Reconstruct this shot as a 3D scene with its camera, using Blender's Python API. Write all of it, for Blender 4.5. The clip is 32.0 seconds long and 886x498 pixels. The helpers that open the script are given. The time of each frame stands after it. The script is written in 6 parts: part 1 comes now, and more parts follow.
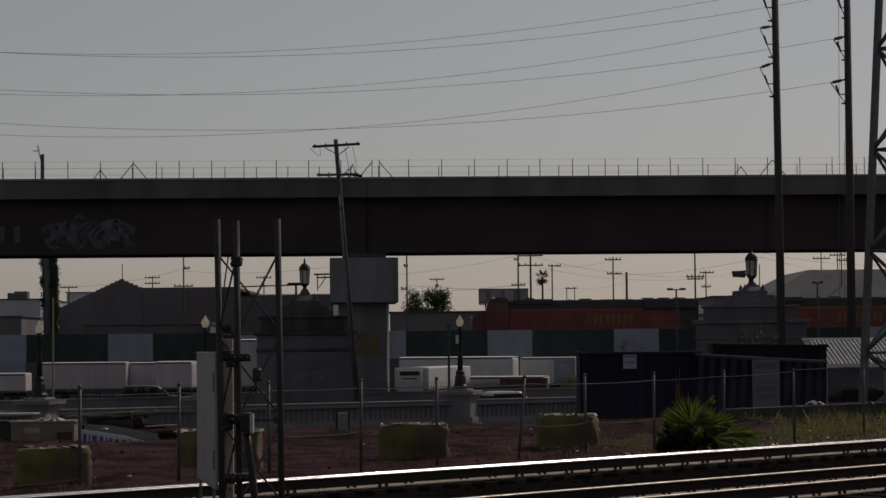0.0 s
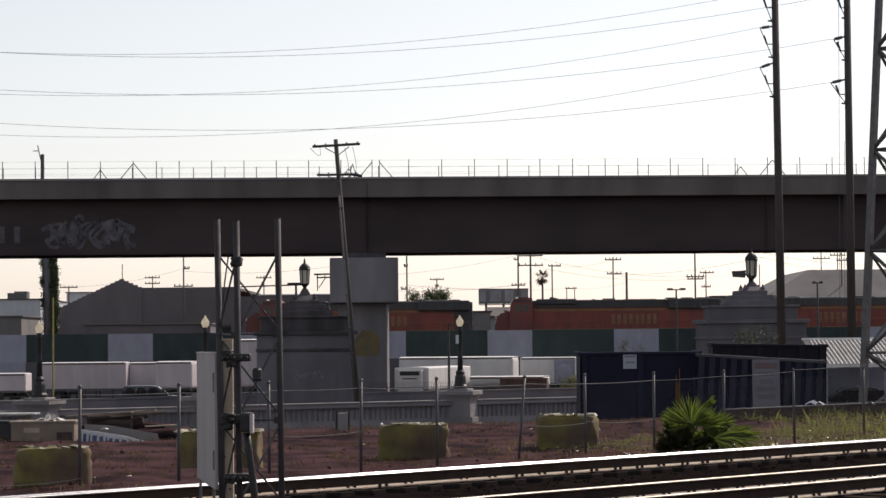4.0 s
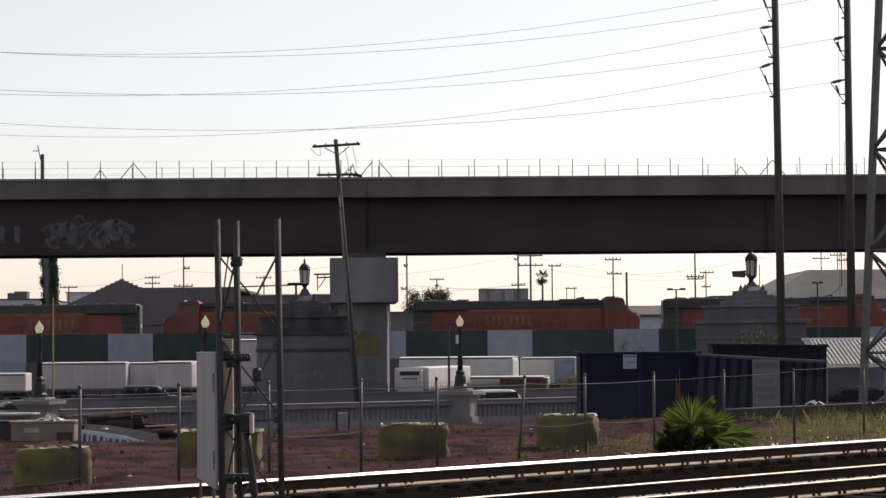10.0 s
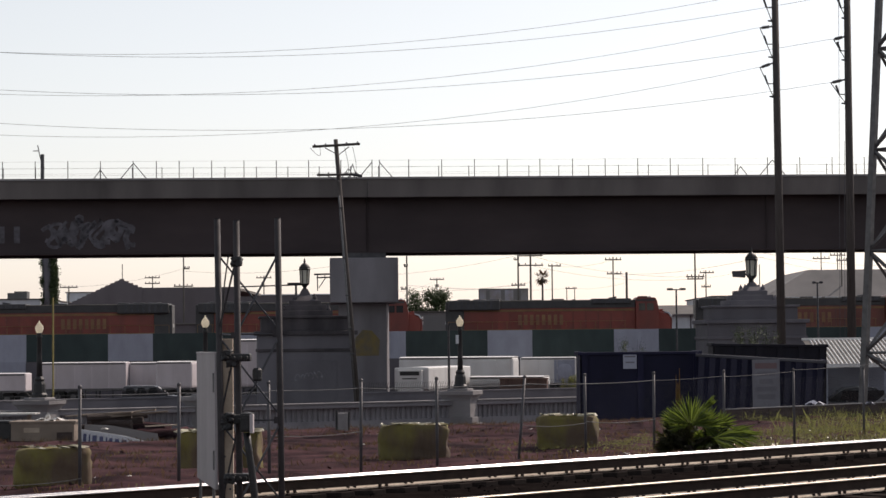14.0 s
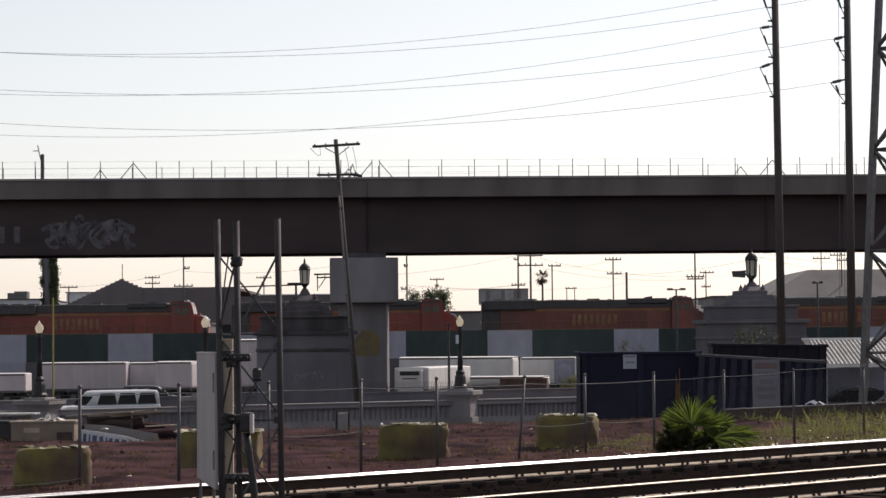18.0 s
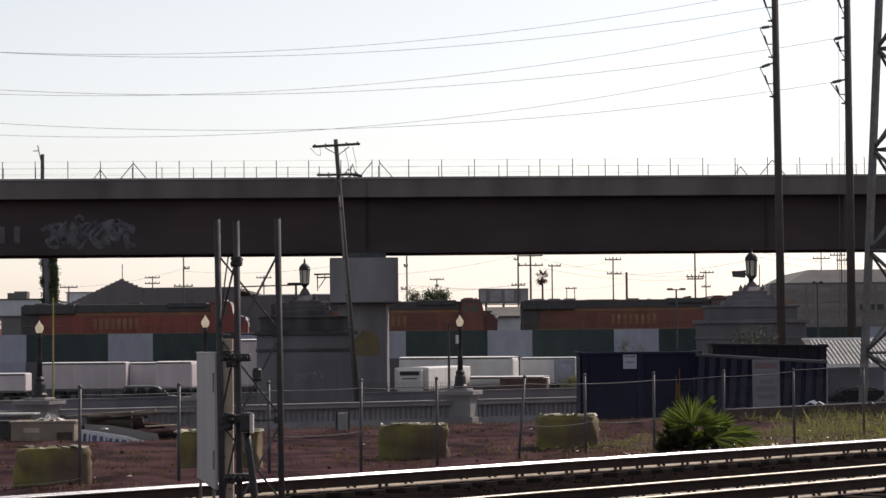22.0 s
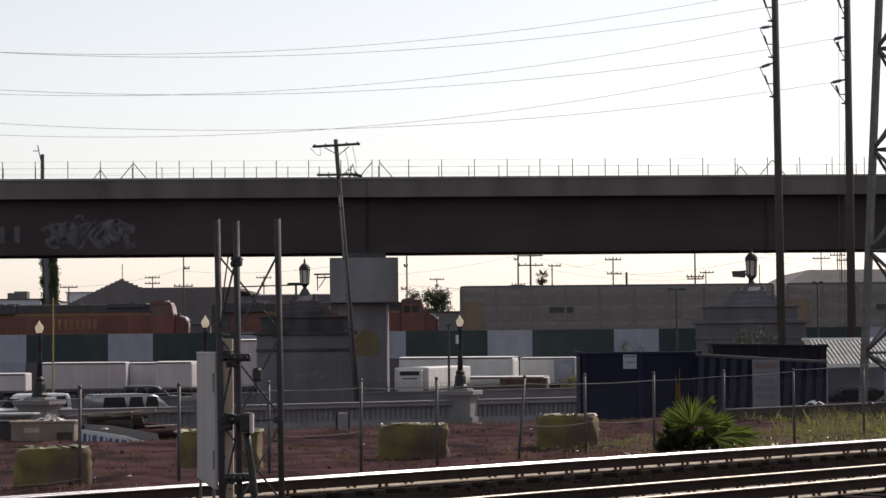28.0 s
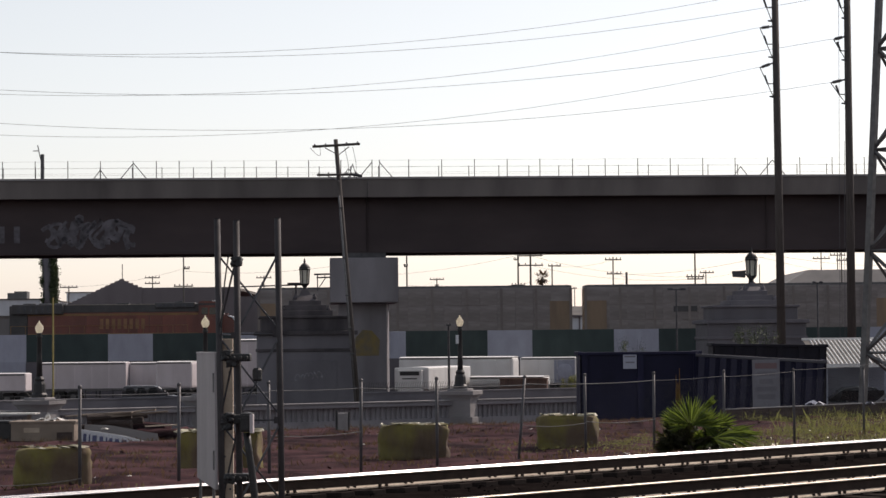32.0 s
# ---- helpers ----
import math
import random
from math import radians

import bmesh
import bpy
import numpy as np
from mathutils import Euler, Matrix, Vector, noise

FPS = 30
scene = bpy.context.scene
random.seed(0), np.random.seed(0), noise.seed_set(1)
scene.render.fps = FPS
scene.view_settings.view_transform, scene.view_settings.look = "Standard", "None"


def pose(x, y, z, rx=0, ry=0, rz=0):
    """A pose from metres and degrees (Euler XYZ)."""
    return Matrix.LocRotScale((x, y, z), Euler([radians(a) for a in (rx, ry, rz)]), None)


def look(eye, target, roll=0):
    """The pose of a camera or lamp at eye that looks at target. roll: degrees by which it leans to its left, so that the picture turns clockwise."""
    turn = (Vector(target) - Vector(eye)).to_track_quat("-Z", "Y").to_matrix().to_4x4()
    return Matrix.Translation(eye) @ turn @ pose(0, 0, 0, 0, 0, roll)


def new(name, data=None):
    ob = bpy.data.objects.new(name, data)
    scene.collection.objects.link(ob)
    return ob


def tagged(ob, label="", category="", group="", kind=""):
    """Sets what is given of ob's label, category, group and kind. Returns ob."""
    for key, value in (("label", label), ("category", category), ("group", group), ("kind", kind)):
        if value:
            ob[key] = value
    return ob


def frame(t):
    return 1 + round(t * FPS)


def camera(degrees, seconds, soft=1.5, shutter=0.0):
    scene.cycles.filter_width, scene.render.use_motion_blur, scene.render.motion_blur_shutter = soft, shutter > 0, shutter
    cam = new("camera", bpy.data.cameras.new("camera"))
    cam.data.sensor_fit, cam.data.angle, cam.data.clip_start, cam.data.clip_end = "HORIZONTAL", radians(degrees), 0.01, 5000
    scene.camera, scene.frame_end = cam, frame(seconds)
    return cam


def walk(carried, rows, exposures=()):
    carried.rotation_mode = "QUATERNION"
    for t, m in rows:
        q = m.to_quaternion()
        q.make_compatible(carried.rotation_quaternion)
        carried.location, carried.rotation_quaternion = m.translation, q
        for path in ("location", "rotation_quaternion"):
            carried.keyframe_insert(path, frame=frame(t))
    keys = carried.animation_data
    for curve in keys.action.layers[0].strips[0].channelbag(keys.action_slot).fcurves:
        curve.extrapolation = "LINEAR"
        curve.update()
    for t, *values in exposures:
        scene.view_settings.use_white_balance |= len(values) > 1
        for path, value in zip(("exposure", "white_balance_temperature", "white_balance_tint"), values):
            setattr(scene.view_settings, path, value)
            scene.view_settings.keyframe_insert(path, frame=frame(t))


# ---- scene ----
cam = camera(22.175, 32.0, 1.5)
EYE = (0.0, 0.0, 2.31)
KELVIN, TINT = 7080, 19.0
VIEW = look(EYE, (0.0, 100.0, 6.585), -0.55)
walk(cam, [(0.0, VIEW), (32.0, VIEW)],
     [(0.0, -1.6, KELVIN, TINT), (0.2, -1.25, KELVIN, TINT), (0.4, -0.6, KELVIN, TINT), (0.6, -0.12, KELVIN, TINT), (0.8, 0.0, KELVIN, TINT), (32.0, 0.0, KELVIN, TINT)])

# ---- light ----
SUN_AZ, SUN_EL = radians(45), radians(43)      # azimuth to the right of the view axis
world = bpy.data.worlds.new("sky")
scene.world = world
world.use_nodes = True
wn = world.node_tree.nodes
sky = wn.new("ShaderNodeTexSky")
sky.sky_type, sky.sun_disc = "NISHITA", False
sky.sun_elevation, sky.sun_rotation = SUN_EL, SUN_AZ
sky.dust_density, sky.air_density, sky.ozone_density = 0.75, 0.9, 0.8
wn["Background"].inputs["Strength"].default_value = 0.14
hazy = wn.new("ShaderNodeHueSaturation")      # thin haze takes the colour out of the sky
hazy.inputs["Hue"].default_value, hazy.inputs["Saturation"].default_value = 0.475, 0.5
world.node_tree.links.new(sky.outputs[0], hazy.inputs["Color"])
world.node_tree.links.new(hazy.outputs[0], wn["Background"].inputs["Color"])
sun_data = bpy.data.lights.new("sun", "SUN")
sun_data.energy, sun_data.angle, sun_data.color = 3.4, radians(0.6), (1.0, 0.95, 0.87)
sun = new("sun", sun_data)
to_sun = Vector((math.sin(SUN_AZ) * math.cos(SUN_EL), math.cos(SUN_AZ) * math.cos(SUN_EL), math.sin(SUN_EL)))
sun.matrix_world = look((60, 60, 80), Vector((60, 60, 80)) - to_sun)


# ---- materials ----
def mat(name, c1, c2=None, scale=2.0, rough=0.75, metal=0.0, bump=0.25, fine=40.0, rand=0.12, streak=(1, 1, 1), spec=0.5, grime=0.5, island=False):
    """A surface with broad stains and fine grain; island: each loose piece of the mesh has a tone of its own."""
    c2 = c2 or tuple(c * 0.7 for c in c1)
    m = bpy.data.materials.new(name)
    m.use_nodes = True
    n, l = m.node_tree.nodes, m.node_tree.links
    p = n["Principled BSDF"]
    co = n.new("ShaderNodeTexCoord")
    mp = n.new("ShaderNodeMapping")
    mp.inputs["Scale"].default_value = streak
    l.new(co.outputs["Object"], mp.inputs["Vector"])
    a, b = n.new("ShaderNodeTexNoise"), n.new("ShaderNodeTexNoise")
    a.inputs["Scale"].default_value, a.inputs["Detail"].default_value = scale, 6
    b.inputs["Scale"].default_value, b.inputs["Detail"].default_value = fine, 3
    info = n.new("ShaderNodeObjectInfo")
    for t in (a, b):
        l.new(mp.outputs[0], t.inputs["Vector"])
    ramp = n.new("ShaderNodeMapRange")
    ramp.inputs["From Min"].default_value, ramp.inputs["From Max"].default_value = 0.5 - 0.25 * (1.4 - grime), 0.5 + 0.25 * (1.4 - grime)
    l.new(a.outputs["Fac"], ramp.inputs["Value"])
    mix = n.new("ShaderNodeMix")
    mix.data_type = "RGBA"
    mix.inputs["A"].default_value, mix.inputs["B"].default_value = (*c1, 1), (*c2, 1)
    l.new(ramp.outputs[0], mix.inputs["Factor"])
    hsv = n.new("ShaderNodeHueSaturation")
    val = n.new("ShaderNodeMath")
    val.operation = "MULTIPLY_ADD"
    val.inputs[1].default_value, val.inputs[2].default_value = rand * 2, 1 - rand
    l.new(n.new("ShaderNodeNewGeometry").outputs["Random Per Island"] if island else info.outputs["Random"], val.inputs[0])
    grain = n.new("ShaderNodeMath")
    grain.operation = "MULTIPLY_ADD"
    grain.inputs[1].default_value = 0.35
    l.new(b.outputs["Fac"], grain.inputs[0])
    off = n.new("ShaderNodeMath")
    off.operation = "SUBTRACT"
    off.inputs[1].default_value = 0.175
    l.new(val.outputs[0], off.inputs[0])
    l.new(off.outputs[0], grain.inputs[2])
    l.new(grain.outputs[0], hsv.inputs["Value"])
    l.new(mix.outputs["Result"], hsv.inputs["Color"])
    l.new(hsv.outputs[0], p.inputs["Base Color"])
    rr = n.new("ShaderNodeMapRange")
    rr.inputs["To Min"].default_value, rr.inputs["To Max"].default_value = max(0.02, rough - 0.12), min(1, rough + 0.12)
    l.new(a.outputs["Fac"], rr.inputs["Value"])
    l.new(rr.outputs[0], p.inputs["Roughness"])
    p.inputs["Metallic"].default_value = metal
    p.inputs["Specular IOR Level"].default_value = spec
    if bump:
        bp = n.new("ShaderNodeBump")
        bp.inputs["Strength"].default_value, bp.inputs["Distance"].default_value = bump, 0.02
        l.new(b.outputs["Fac"], bp.inputs["Height"])
        l.new(bp.outputs[0], p.inputs["Normal"])
    return m


def glassy(name, color, rough=0.05, trans=0.0):
    m = bpy.data.materials.new(name)
    m.use_nodes = True
    p = m.node_tree.nodes["Principled BSDF"]
    p.inputs["Base Color"].default_value, p.inputs["Roughness"].default_value = (*color, 1), rough
    p.inputs["Transmission Weight"].default_value = trans
    return m


DIRT = mat("dirt", (0.08, 0.04, 0.0435), (0.022, 0.0125, 0.0145), 0.9, 0.95, grime=0.9, bump=0.8, fine=14, spec=0.02)
BALLAST = mat("ballast", (0.02, 0.016, 0.015), (0.009, 0.007, 0.007), 3, 0.95, bump=1.0, fine=25, spec=0.0, rand=0.4, island=True)
ASPHALT = mat("asphalt", (0.055, 0.052, 0.05), (0.035, 0.034, 0.034), 0.5, 0.9, bump=0.4, fine=30, spec=0.15)
CONC = mat("concrete", (0.275, 0.262, 0.265), (0.19, 0.18, 0.185), 0.5, 0.85, streak=(1, 1, 0.35))
CONC_DARK = mat("weathered_concrete", (0.152, 0.144, 0.163), (0.097, 0.092, 0.107), 0.6, 0.9, streak=(1, 1, 0.35))
GIRDER = mat("weathering_steel", (0.053, 0.036, 0.039), (0.031, 0.0215, 0.0245), 0.35, 0.75, streak=(0.5, 1, 1.5))
RAIL_TOP = mat("polished_rail", (0.62, 0.60, 0.60), (0.5, 0.48, 0.48), 6, 0.22, 1.0, bump=0.05, fine=120)
# rust darkened for the shade the rail web stands in
RAIL_RUST = mat("rusty_rail", (0.044, 0.028, 0.023), (0.024, 0.016, 0.014), 5, 0.8, spec=0.15)
TIE = mat("creosoted_tie", (0.04, 0.031, 0.028), (0.024, 0.019, 0.018), 4, 0.9, spec=0.02, streak=(1, 6, 6))
GALV = mat("galvanised_steel", (0.15, 0.148, 0.152), (0.10, 0.098, 0.10), 5, 0.55, 0.4, bump=0.1)
STEEL_DARK = mat("dark_steel", (0.09, 0.09, 0.10), (0.05, 0.05, 0.055), 5, 0.5, 0.5)
IRON = mat("black_iron", (0.03, 0.03, 0.032), (0.018, 0.018, 0.02), 8, 0.5, 0.3)
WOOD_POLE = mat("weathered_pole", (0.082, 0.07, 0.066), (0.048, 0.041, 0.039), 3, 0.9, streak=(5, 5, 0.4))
# paler than WOOD_POLE: distance haze put into the colour
FAR_POLE = mat("hazed_pole", (0.13, 0.118, 0.105), (0.085, 0.076, 0.068), 3, 0.9, streak=(5, 5, 0.4))
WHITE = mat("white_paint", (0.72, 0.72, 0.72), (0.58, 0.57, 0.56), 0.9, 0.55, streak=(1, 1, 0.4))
WHITE_DULL = mat("dull_white_panel", (0.60, 0.62, 0.66), (0.48, 0.50, 0.54), 1.2, 0.6, streak=(1, 1, 0.4))
PANEL_WHITE = mat("pale_wall_panel", (0.34, 0.365, 0.45), (0.27, 0.285, 0.35), 1.2, 0.65, streak=(1, 1, 0.4))
SOOT = mat("soot_stained_concrete", (0.086, 0.076, 0.084), (0.036, 0.032, 0.037), 0.9, 0.9, streak=(1, 1, 0.3), grime=0.8)
MAST = mat("mast_steel", (0.058, 0.052, 0.055), (0.034, 0.031, 0.034), 6, 0.68, 0.0, spec=0.3, bump=0.15)
RAIL_DULL = mat("worn_rail", (0.32, 0.29, 0.25), (0.22, 0.19, 0.16), 6, 0.42, 1.0, bump=0.08, fine=120)
# dust and the sunlight on the foot share this pale colour
FOOT = mat("sunlit_dusty_rail_foot", (0.58, 0.48, 0.38), (0.40, 0.32, 0.25), 6, 0.8)
NOTICE = mat("faded_notice_board", (0.22, 0.22, 0.25), (0.16, 0.155, 0.18), 1.5, 0.7)
NOTICE_RED = mat("faded_red_print", (0.17, 0.1, 0.105), (0.14, 0.1, 0.11), 3, 0.7)
POLE_YELLOW = mat("faded_yellow_pole_paint", (0.42, 0.36, 0.13), (0.3, 0.25, 0.1), 3, 0.7, streak=(1, 1, 0.4))
# ribs get a lighter navy than the walls, for contrast
SKIP_RIB = mat("navy_rib_paint", (0.029, 0.029, 0.054), (0.02, 0.02, 0.036), 1.2, 0.6, spec=0.2, streak=(1, 1, 0.4))
# lit top edge painted in: lighter than the container walls
RIM = mat("sunlit_container_rim", (0.07, 0.069, 0.085), (0.035, 0.035, 0.047), 1.5, 0.55, streak=(0.6, 1, 1), grime=0.7)
CABINET = mat("pale_cabinet_paint", (0.47, 0.43, 0.445), (0.37, 0.335, 0.345), 2, 0.6, streak=(1, 1, 0.3))
PRINT = mat("faded_print", (0.17, 0.165, 0.19), (0.14, 0.135, 0.16), 3, 0.7)
FIELD = mat("billboard_print", (0.3, 0.3, 0.36), (0.2, 0.17, 0.15), 0.9, 0.6)
BRUSH = mat("dry_brush", (0.08, 0.05, 0.03), (0.05, 0.032, 0.022), 2, 0.85, rand=0.5, island=True)
TRAILER_SIDE = mat("trailer_side_paint", (0.66, 0.61, 0.64), (0.52, 0.475, 0.49), 0.8, 0.5, streak=(1, 1, 0.35))
BALU = mat("balustrade_concrete", (0.262, 0.252, 0.272), (0.19, 0.181, 0.196), 0.7, 0.9, streak=(1, 1, 0.4))
GREEN_WALL = mat("dark_green_panel", (0.026, 0.047, 0.048), (0.018, 0.033, 0.035), 1.0, 0.7, streak=(1, 1, 0.5))
BLUE_STEEL = mat("navy_container_paint", (0.018, 0.0185, 0.05), (0.013, 0.0135, 0.03), 1.2, 0.65, spec=0.15, streak=(1, 1, 0.4))
BLACK_STEEL = mat("black_container_paint", (0.017, 0.017, 0.027), (0.018, 0.016, 0.02), 1.5, 0.65, spec=0.15)
ORANGE_BRIGHT = mat("cleaner_locomotive_orange", (0.26, 0.047, 0.033), (0.125, 0.036, 0.03), 0.6, 0.38, streak=(1, 1, 0.5), grime=0.6, rand=0.12)
ORANGE = mat("locomotive_orange", (0.195, 0.054, 0.037), (0.1, 0.04, 0.035), 0.7, 0.4, streak=(1, 1, 0.5), grime=0.7, rand=0.2)
# dark green lifted towards grey: haze before the train put into the colour
LOCO_DARK = mat("locomotive_dark_green", (0.06, 0.057, 0.058), (0.04, 0.038, 0.04), 1.5, 0.5)
YELLOW = mat("locomotive_yellow", (0.26, 0.14, 0.045), (0.17, 0.09, 0.04), 1.5, 0.5)
AUTO_GREY = mat("galvanised_carside", (0.26, 0.235, 0.228), (0.17, 0.145, 0.138), 0.7, 0.6, 0.1, streak=(0.5, 1, 2.2), grime=0.7, rand=0.05)
AUTO_POST = mat("rusty_carside_post", (0.225, 0.195, 0.183), (0.165, 0.14, 0.13), 0.9, 0.7, streak=(2, 1, 0.4), grime=0.7)
AUTO_YELLOW = mat("faded_yellow_carside", (0.26, 0.18, 0.115), (0.19, 0.135, 0.095), 0.9, 0.65, streak=(2, 1, 0.3))
BROWN_ROOF = mat("dark_roof", (0.12, 0.11, 0.105), (0.08, 0.075, 0.07), 0.4, 0.9)
STUCCO = mat("grey_stucco", (0.20, 0.19, 0.19), (0.14, 0.135, 0.135), 0.3, 0.9)
SHEET = mat("dark_sheet_wall", (0.165, 0.146, 0.156), (0.115, 0.1, 0.108), 0.3, 0.85, streak=(1, 1, 0.4))
GLASS_DARK = glassy("dark_glass", (0.02, 0.022, 0.025), 0.08)
GLOBE = glassy("frosted_globe", (0.88, 0.82, 0.68), 0.45, 0.5)
LANTERN_GLASS = glassy("lantern_glass", (0.5, 0.5, 0.46), 0.3, 0.5)
RUBBER = mat("rubber", (0.02, 0.02, 0.02), None, 5, 0.85)
LEAF = mat("leaf", (0.055, 0.085, 0.03), (0.035, 0.055, 0.02), 3, 0.6, rand=0.45, island=True)
PALM_LEAF = mat("palm_frond", (0.05, 0.075, 0.018), (0.03, 0.045, 0.012), 3, 0.5, rand=0.35, island=True)
GRASS = mat("weeds", (0.045, 0.06, 0.017), (0.105, 0.085, 0.04), 0.9, 0.7, rand=0.65, grime=0.9, island=True)
WAXY = mat("waxy_weed_leaf", (0.09, 0.11, 0.05), (0.06, 0.07, 0.03), 2, 0.24, bump=0, spec=1.0)
MARK = mat("faded_marking", (0.27, 0.145, 0.06), (0.19, 0.085, 0.05), 1.5, 0.5)
MOSS = mat("yellow_barrier_fabric", (0.17, 0.145, 0.036), (0.105, 0.07, 0.046), 1.7, 0.88, streak=(1, 1, 0.6), bump=0.8, fine=9, grime=0.95, rand=0.15)
PIER = mat("pier_concrete", (0.208, 0.198, 0.217), (0.126, 0.117, 0.127), 0.45, 0.88, streak=(1, 1, 0.3), grime=0.8)
PARAPET = mat("parapet_concrete", (0.158, 0.14, 0.135), (0.096, 0.084, 0.083), 0.5, 0.9, streak=(1, 1, 0.3), grime=0.7)


POST = mat("dull_galvanised_post", (0.092, 0.088, 0.096), (0.06, 0.057, 0.063), 5, 0.55, 0.3, bump=0.1)
PALE_TRASH = mat("pale_litter", (0.78, 0.76, 0.72), (0.55, 0.53, 0.5), 4, 0.35, rand=0.3)
TORN = mat("torn_yellowed_plastic", (0.5, 0.46, 0.33), (0.33, 0.3, 0.2), 5, 0.35, rand=0.3, island=True)
CARDBOARD = mat("weathered_board", (0.25, 0.20, 0.16), (0.16, 0.125, 0.10), 1.5, 0.85)
BARK = mat("old_timber", (0.06, 0.04, 0.034), (0.034, 0.023, 0.021), 3, 0.9, streak=(0.6, 4, 4), bump=0.6)
SIGN_BLUE = mat("faded_blue_print", (0.10, 0.11, 0.22), None, 3, 0.7)
BEIGE = mat("beige_board", (0.46, 0.38, 0.30), (0.34, 0.27, 0.21), 3, 0.7)
BROWN_BOX = mat("brown_box_paint", (0.2, 0.12, 0.095), (0.11, 0.065, 0.055), 1.4, 0.8, streak=(1, 1, 0.4), grime=0.8)
CAR_WHITE = mat("white_car_paint", (0.66, 0.67, 0.70), (0.58, 0.59, 0.62), 1.5, 0.25, bump=0)
CAR_SILVER = mat("silver_car_paint", (0.27, 0.27, 0.29), (0.22, 0.22, 0.24), 1.5, 0.25, 0.4, bump=0)
CAR_GREY = mat("grey_car_paint", (0.10, 0.10, 0.11), (0.075, 0.075, 0.085), 1.5, 0.25, 0.3, bump=0)
CAR_RED = mat("dull_red_car_paint", (0.12, 0.05, 0.05), (0.09, 0.035, 0.035), 1.5, 0.3, bump=0)
OCHRE = mat("ochre_paint_patch", (0.2, 0.145, 0.055), (0.14, 0.118, 0.085), 1.6, 0.88, grime=0.95)


def backlit(m, amount, tint):
    """Let light through a thin leaf."""
    n, l = m.node_tree.nodes, m.node_tree.links
    p, out = n["Principled BSDF"], n["Material Output"]
    t, mx = n.new("ShaderNodeBsdfTranslucent"), n.new("ShaderNodeMixShader")
    t.inputs["Color"].default_value = (*tint, 1)
    mx.inputs["Fac"].default_value = amount
    l.new(p.outputs[0], mx.inputs[1]), l.new(t.outputs[0], mx.inputs[2]), l.new(mx.outputs[0], out.inputs["Surface"])


backlit(PALM_LEAF, 0.45, (0.19, 0.26, 0.042))
# darker copy of the frond: shade on the lower leaves put into the colour
SHADED_FROND = mat("shaded_palm_frond", (0.03, 0.036, 0.013), (0.022, 0.018, 0.009), 3, 0.6, rand=0.4, island=True)
backlit(SHADED_FROND, 0.12, (0.12, 0.12, 0.03))
DRY = mat("dry_frond", (0.24, 0.16, 0.05), (0.15, 0.1, 0.035), 4, 0.7, rand=0.3)
backlit(DRY, 0.45, (0.34, 0.2, 0.05))
backlit(GLOBE, 0.75, (0.97, 0.92, 0.8))
backlit(BRUSH, 0.4, (0.16, 0.10, 0.05))
backlit(GRASS, 0.5, (0.25, 0.26, 0.085))
backlit(LEAF, 0.12, (0.06, 0.08, 0.03))


# ---- building helpers ----
def box(bm, x0, x1, y0, y1, z0, z1, bevel=0.0):
    v = [bm.verts.new((x, y, z)) for z in (z0, z1) for x, y in ((x0, y0), (x1, y0), (x1, y1), (x0, y1))]
    fs = [bm.faces.new([v[i] for i in f]) for f in ((3, 2, 1, 0), (4, 5, 6, 7), (0, 1, 5, 4), (1, 2, 6, 5), (2, 3, 7, 6), (3, 0, 4, 7))]
    if bevel:
        bmesh.ops.bevel(bm, geom=list({e for f in fs for e in f.edges}), offset=bevel, segments=3, affect="EDGES", profile=0.6)
    return bm


def cube(x0, x1, y0, y1, z0, z1, bevel=0.0):
    return box(bmesh.new(), x0, x1, y0, y1, z0, z1, bevel)


def rod(bm, a, b, r0, r1=None, seg=8):
    """A tapered bar from a to b."""
    a, b = Vector(a), Vector(b)
    r1 = r0 if r1 is None else r1
    q = (b - a).to_track_quat("Z", "Y")
    rings = []
    for c, r in ((a, r0), (b, r1)):
        rings.append([bm.verts.new(c + q @ Vector((r * math.cos(2 * math.pi * i / seg), r * math.sin(2 * math.pi * i / seg), 0))) for i in range(seg)])
    for i in range(seg):
        j = (i + 1) % seg
        bm.faces.new((rings[0][i], rings[0][j], rings[1][j], rings[1][i]))
    bm.faces.new(rings[0][::-1])
    bm.faces.new(rings[1])
    return bm


def bar(a, b, r0, r1=None, seg=8):
    return rod(bmesh.new(), a, b, r0, r1, seg)


def lathe(profile, seg=12, bm=None, at=(0, 0, 0)):
    """A turned solid: profile rows of (radius, height)."""
    bm = bm or bmesh.new()
    rings = [[bm.verts.new((at[0] + r * math.cos(2 * math.pi * i / seg), at[1] + r * math.sin(2 * math.pi * i / seg), at[2] + z)) for i in range(seg)] for r, z in profile]
    for a, b in zip(rings, rings[1:]):
        for i in range(seg):
            j = (i + 1) % seg
            bm.faces.new((a[i], a[j], b[j], b[i]))
    bm.faces.new(rings[0][::-1])
    bm.faces.new(rings[-1])
    return bm


def prism(outline, y0, y1, bm=None):
    """A solid whose x-z outline is drawn through from y0 to y1."""
    bm = bm or bmesh.new()
    a = [bm.verts.new((x, y0, z)) for x, z in outline]
    b = [bm.verts.new((x, y1, z)) for x, z in outline]
    n = len(outline)
    bm.faces.new(a)
    bm.faces.new(b[::-1])
    for i in range(n):
        j = (i + 1) % n
        bm.faces.new((a[j], a[i], b[i], b[j]))
    bmesh.ops.recalc_face_normals(bm, faces=bm.faces)
    return bm


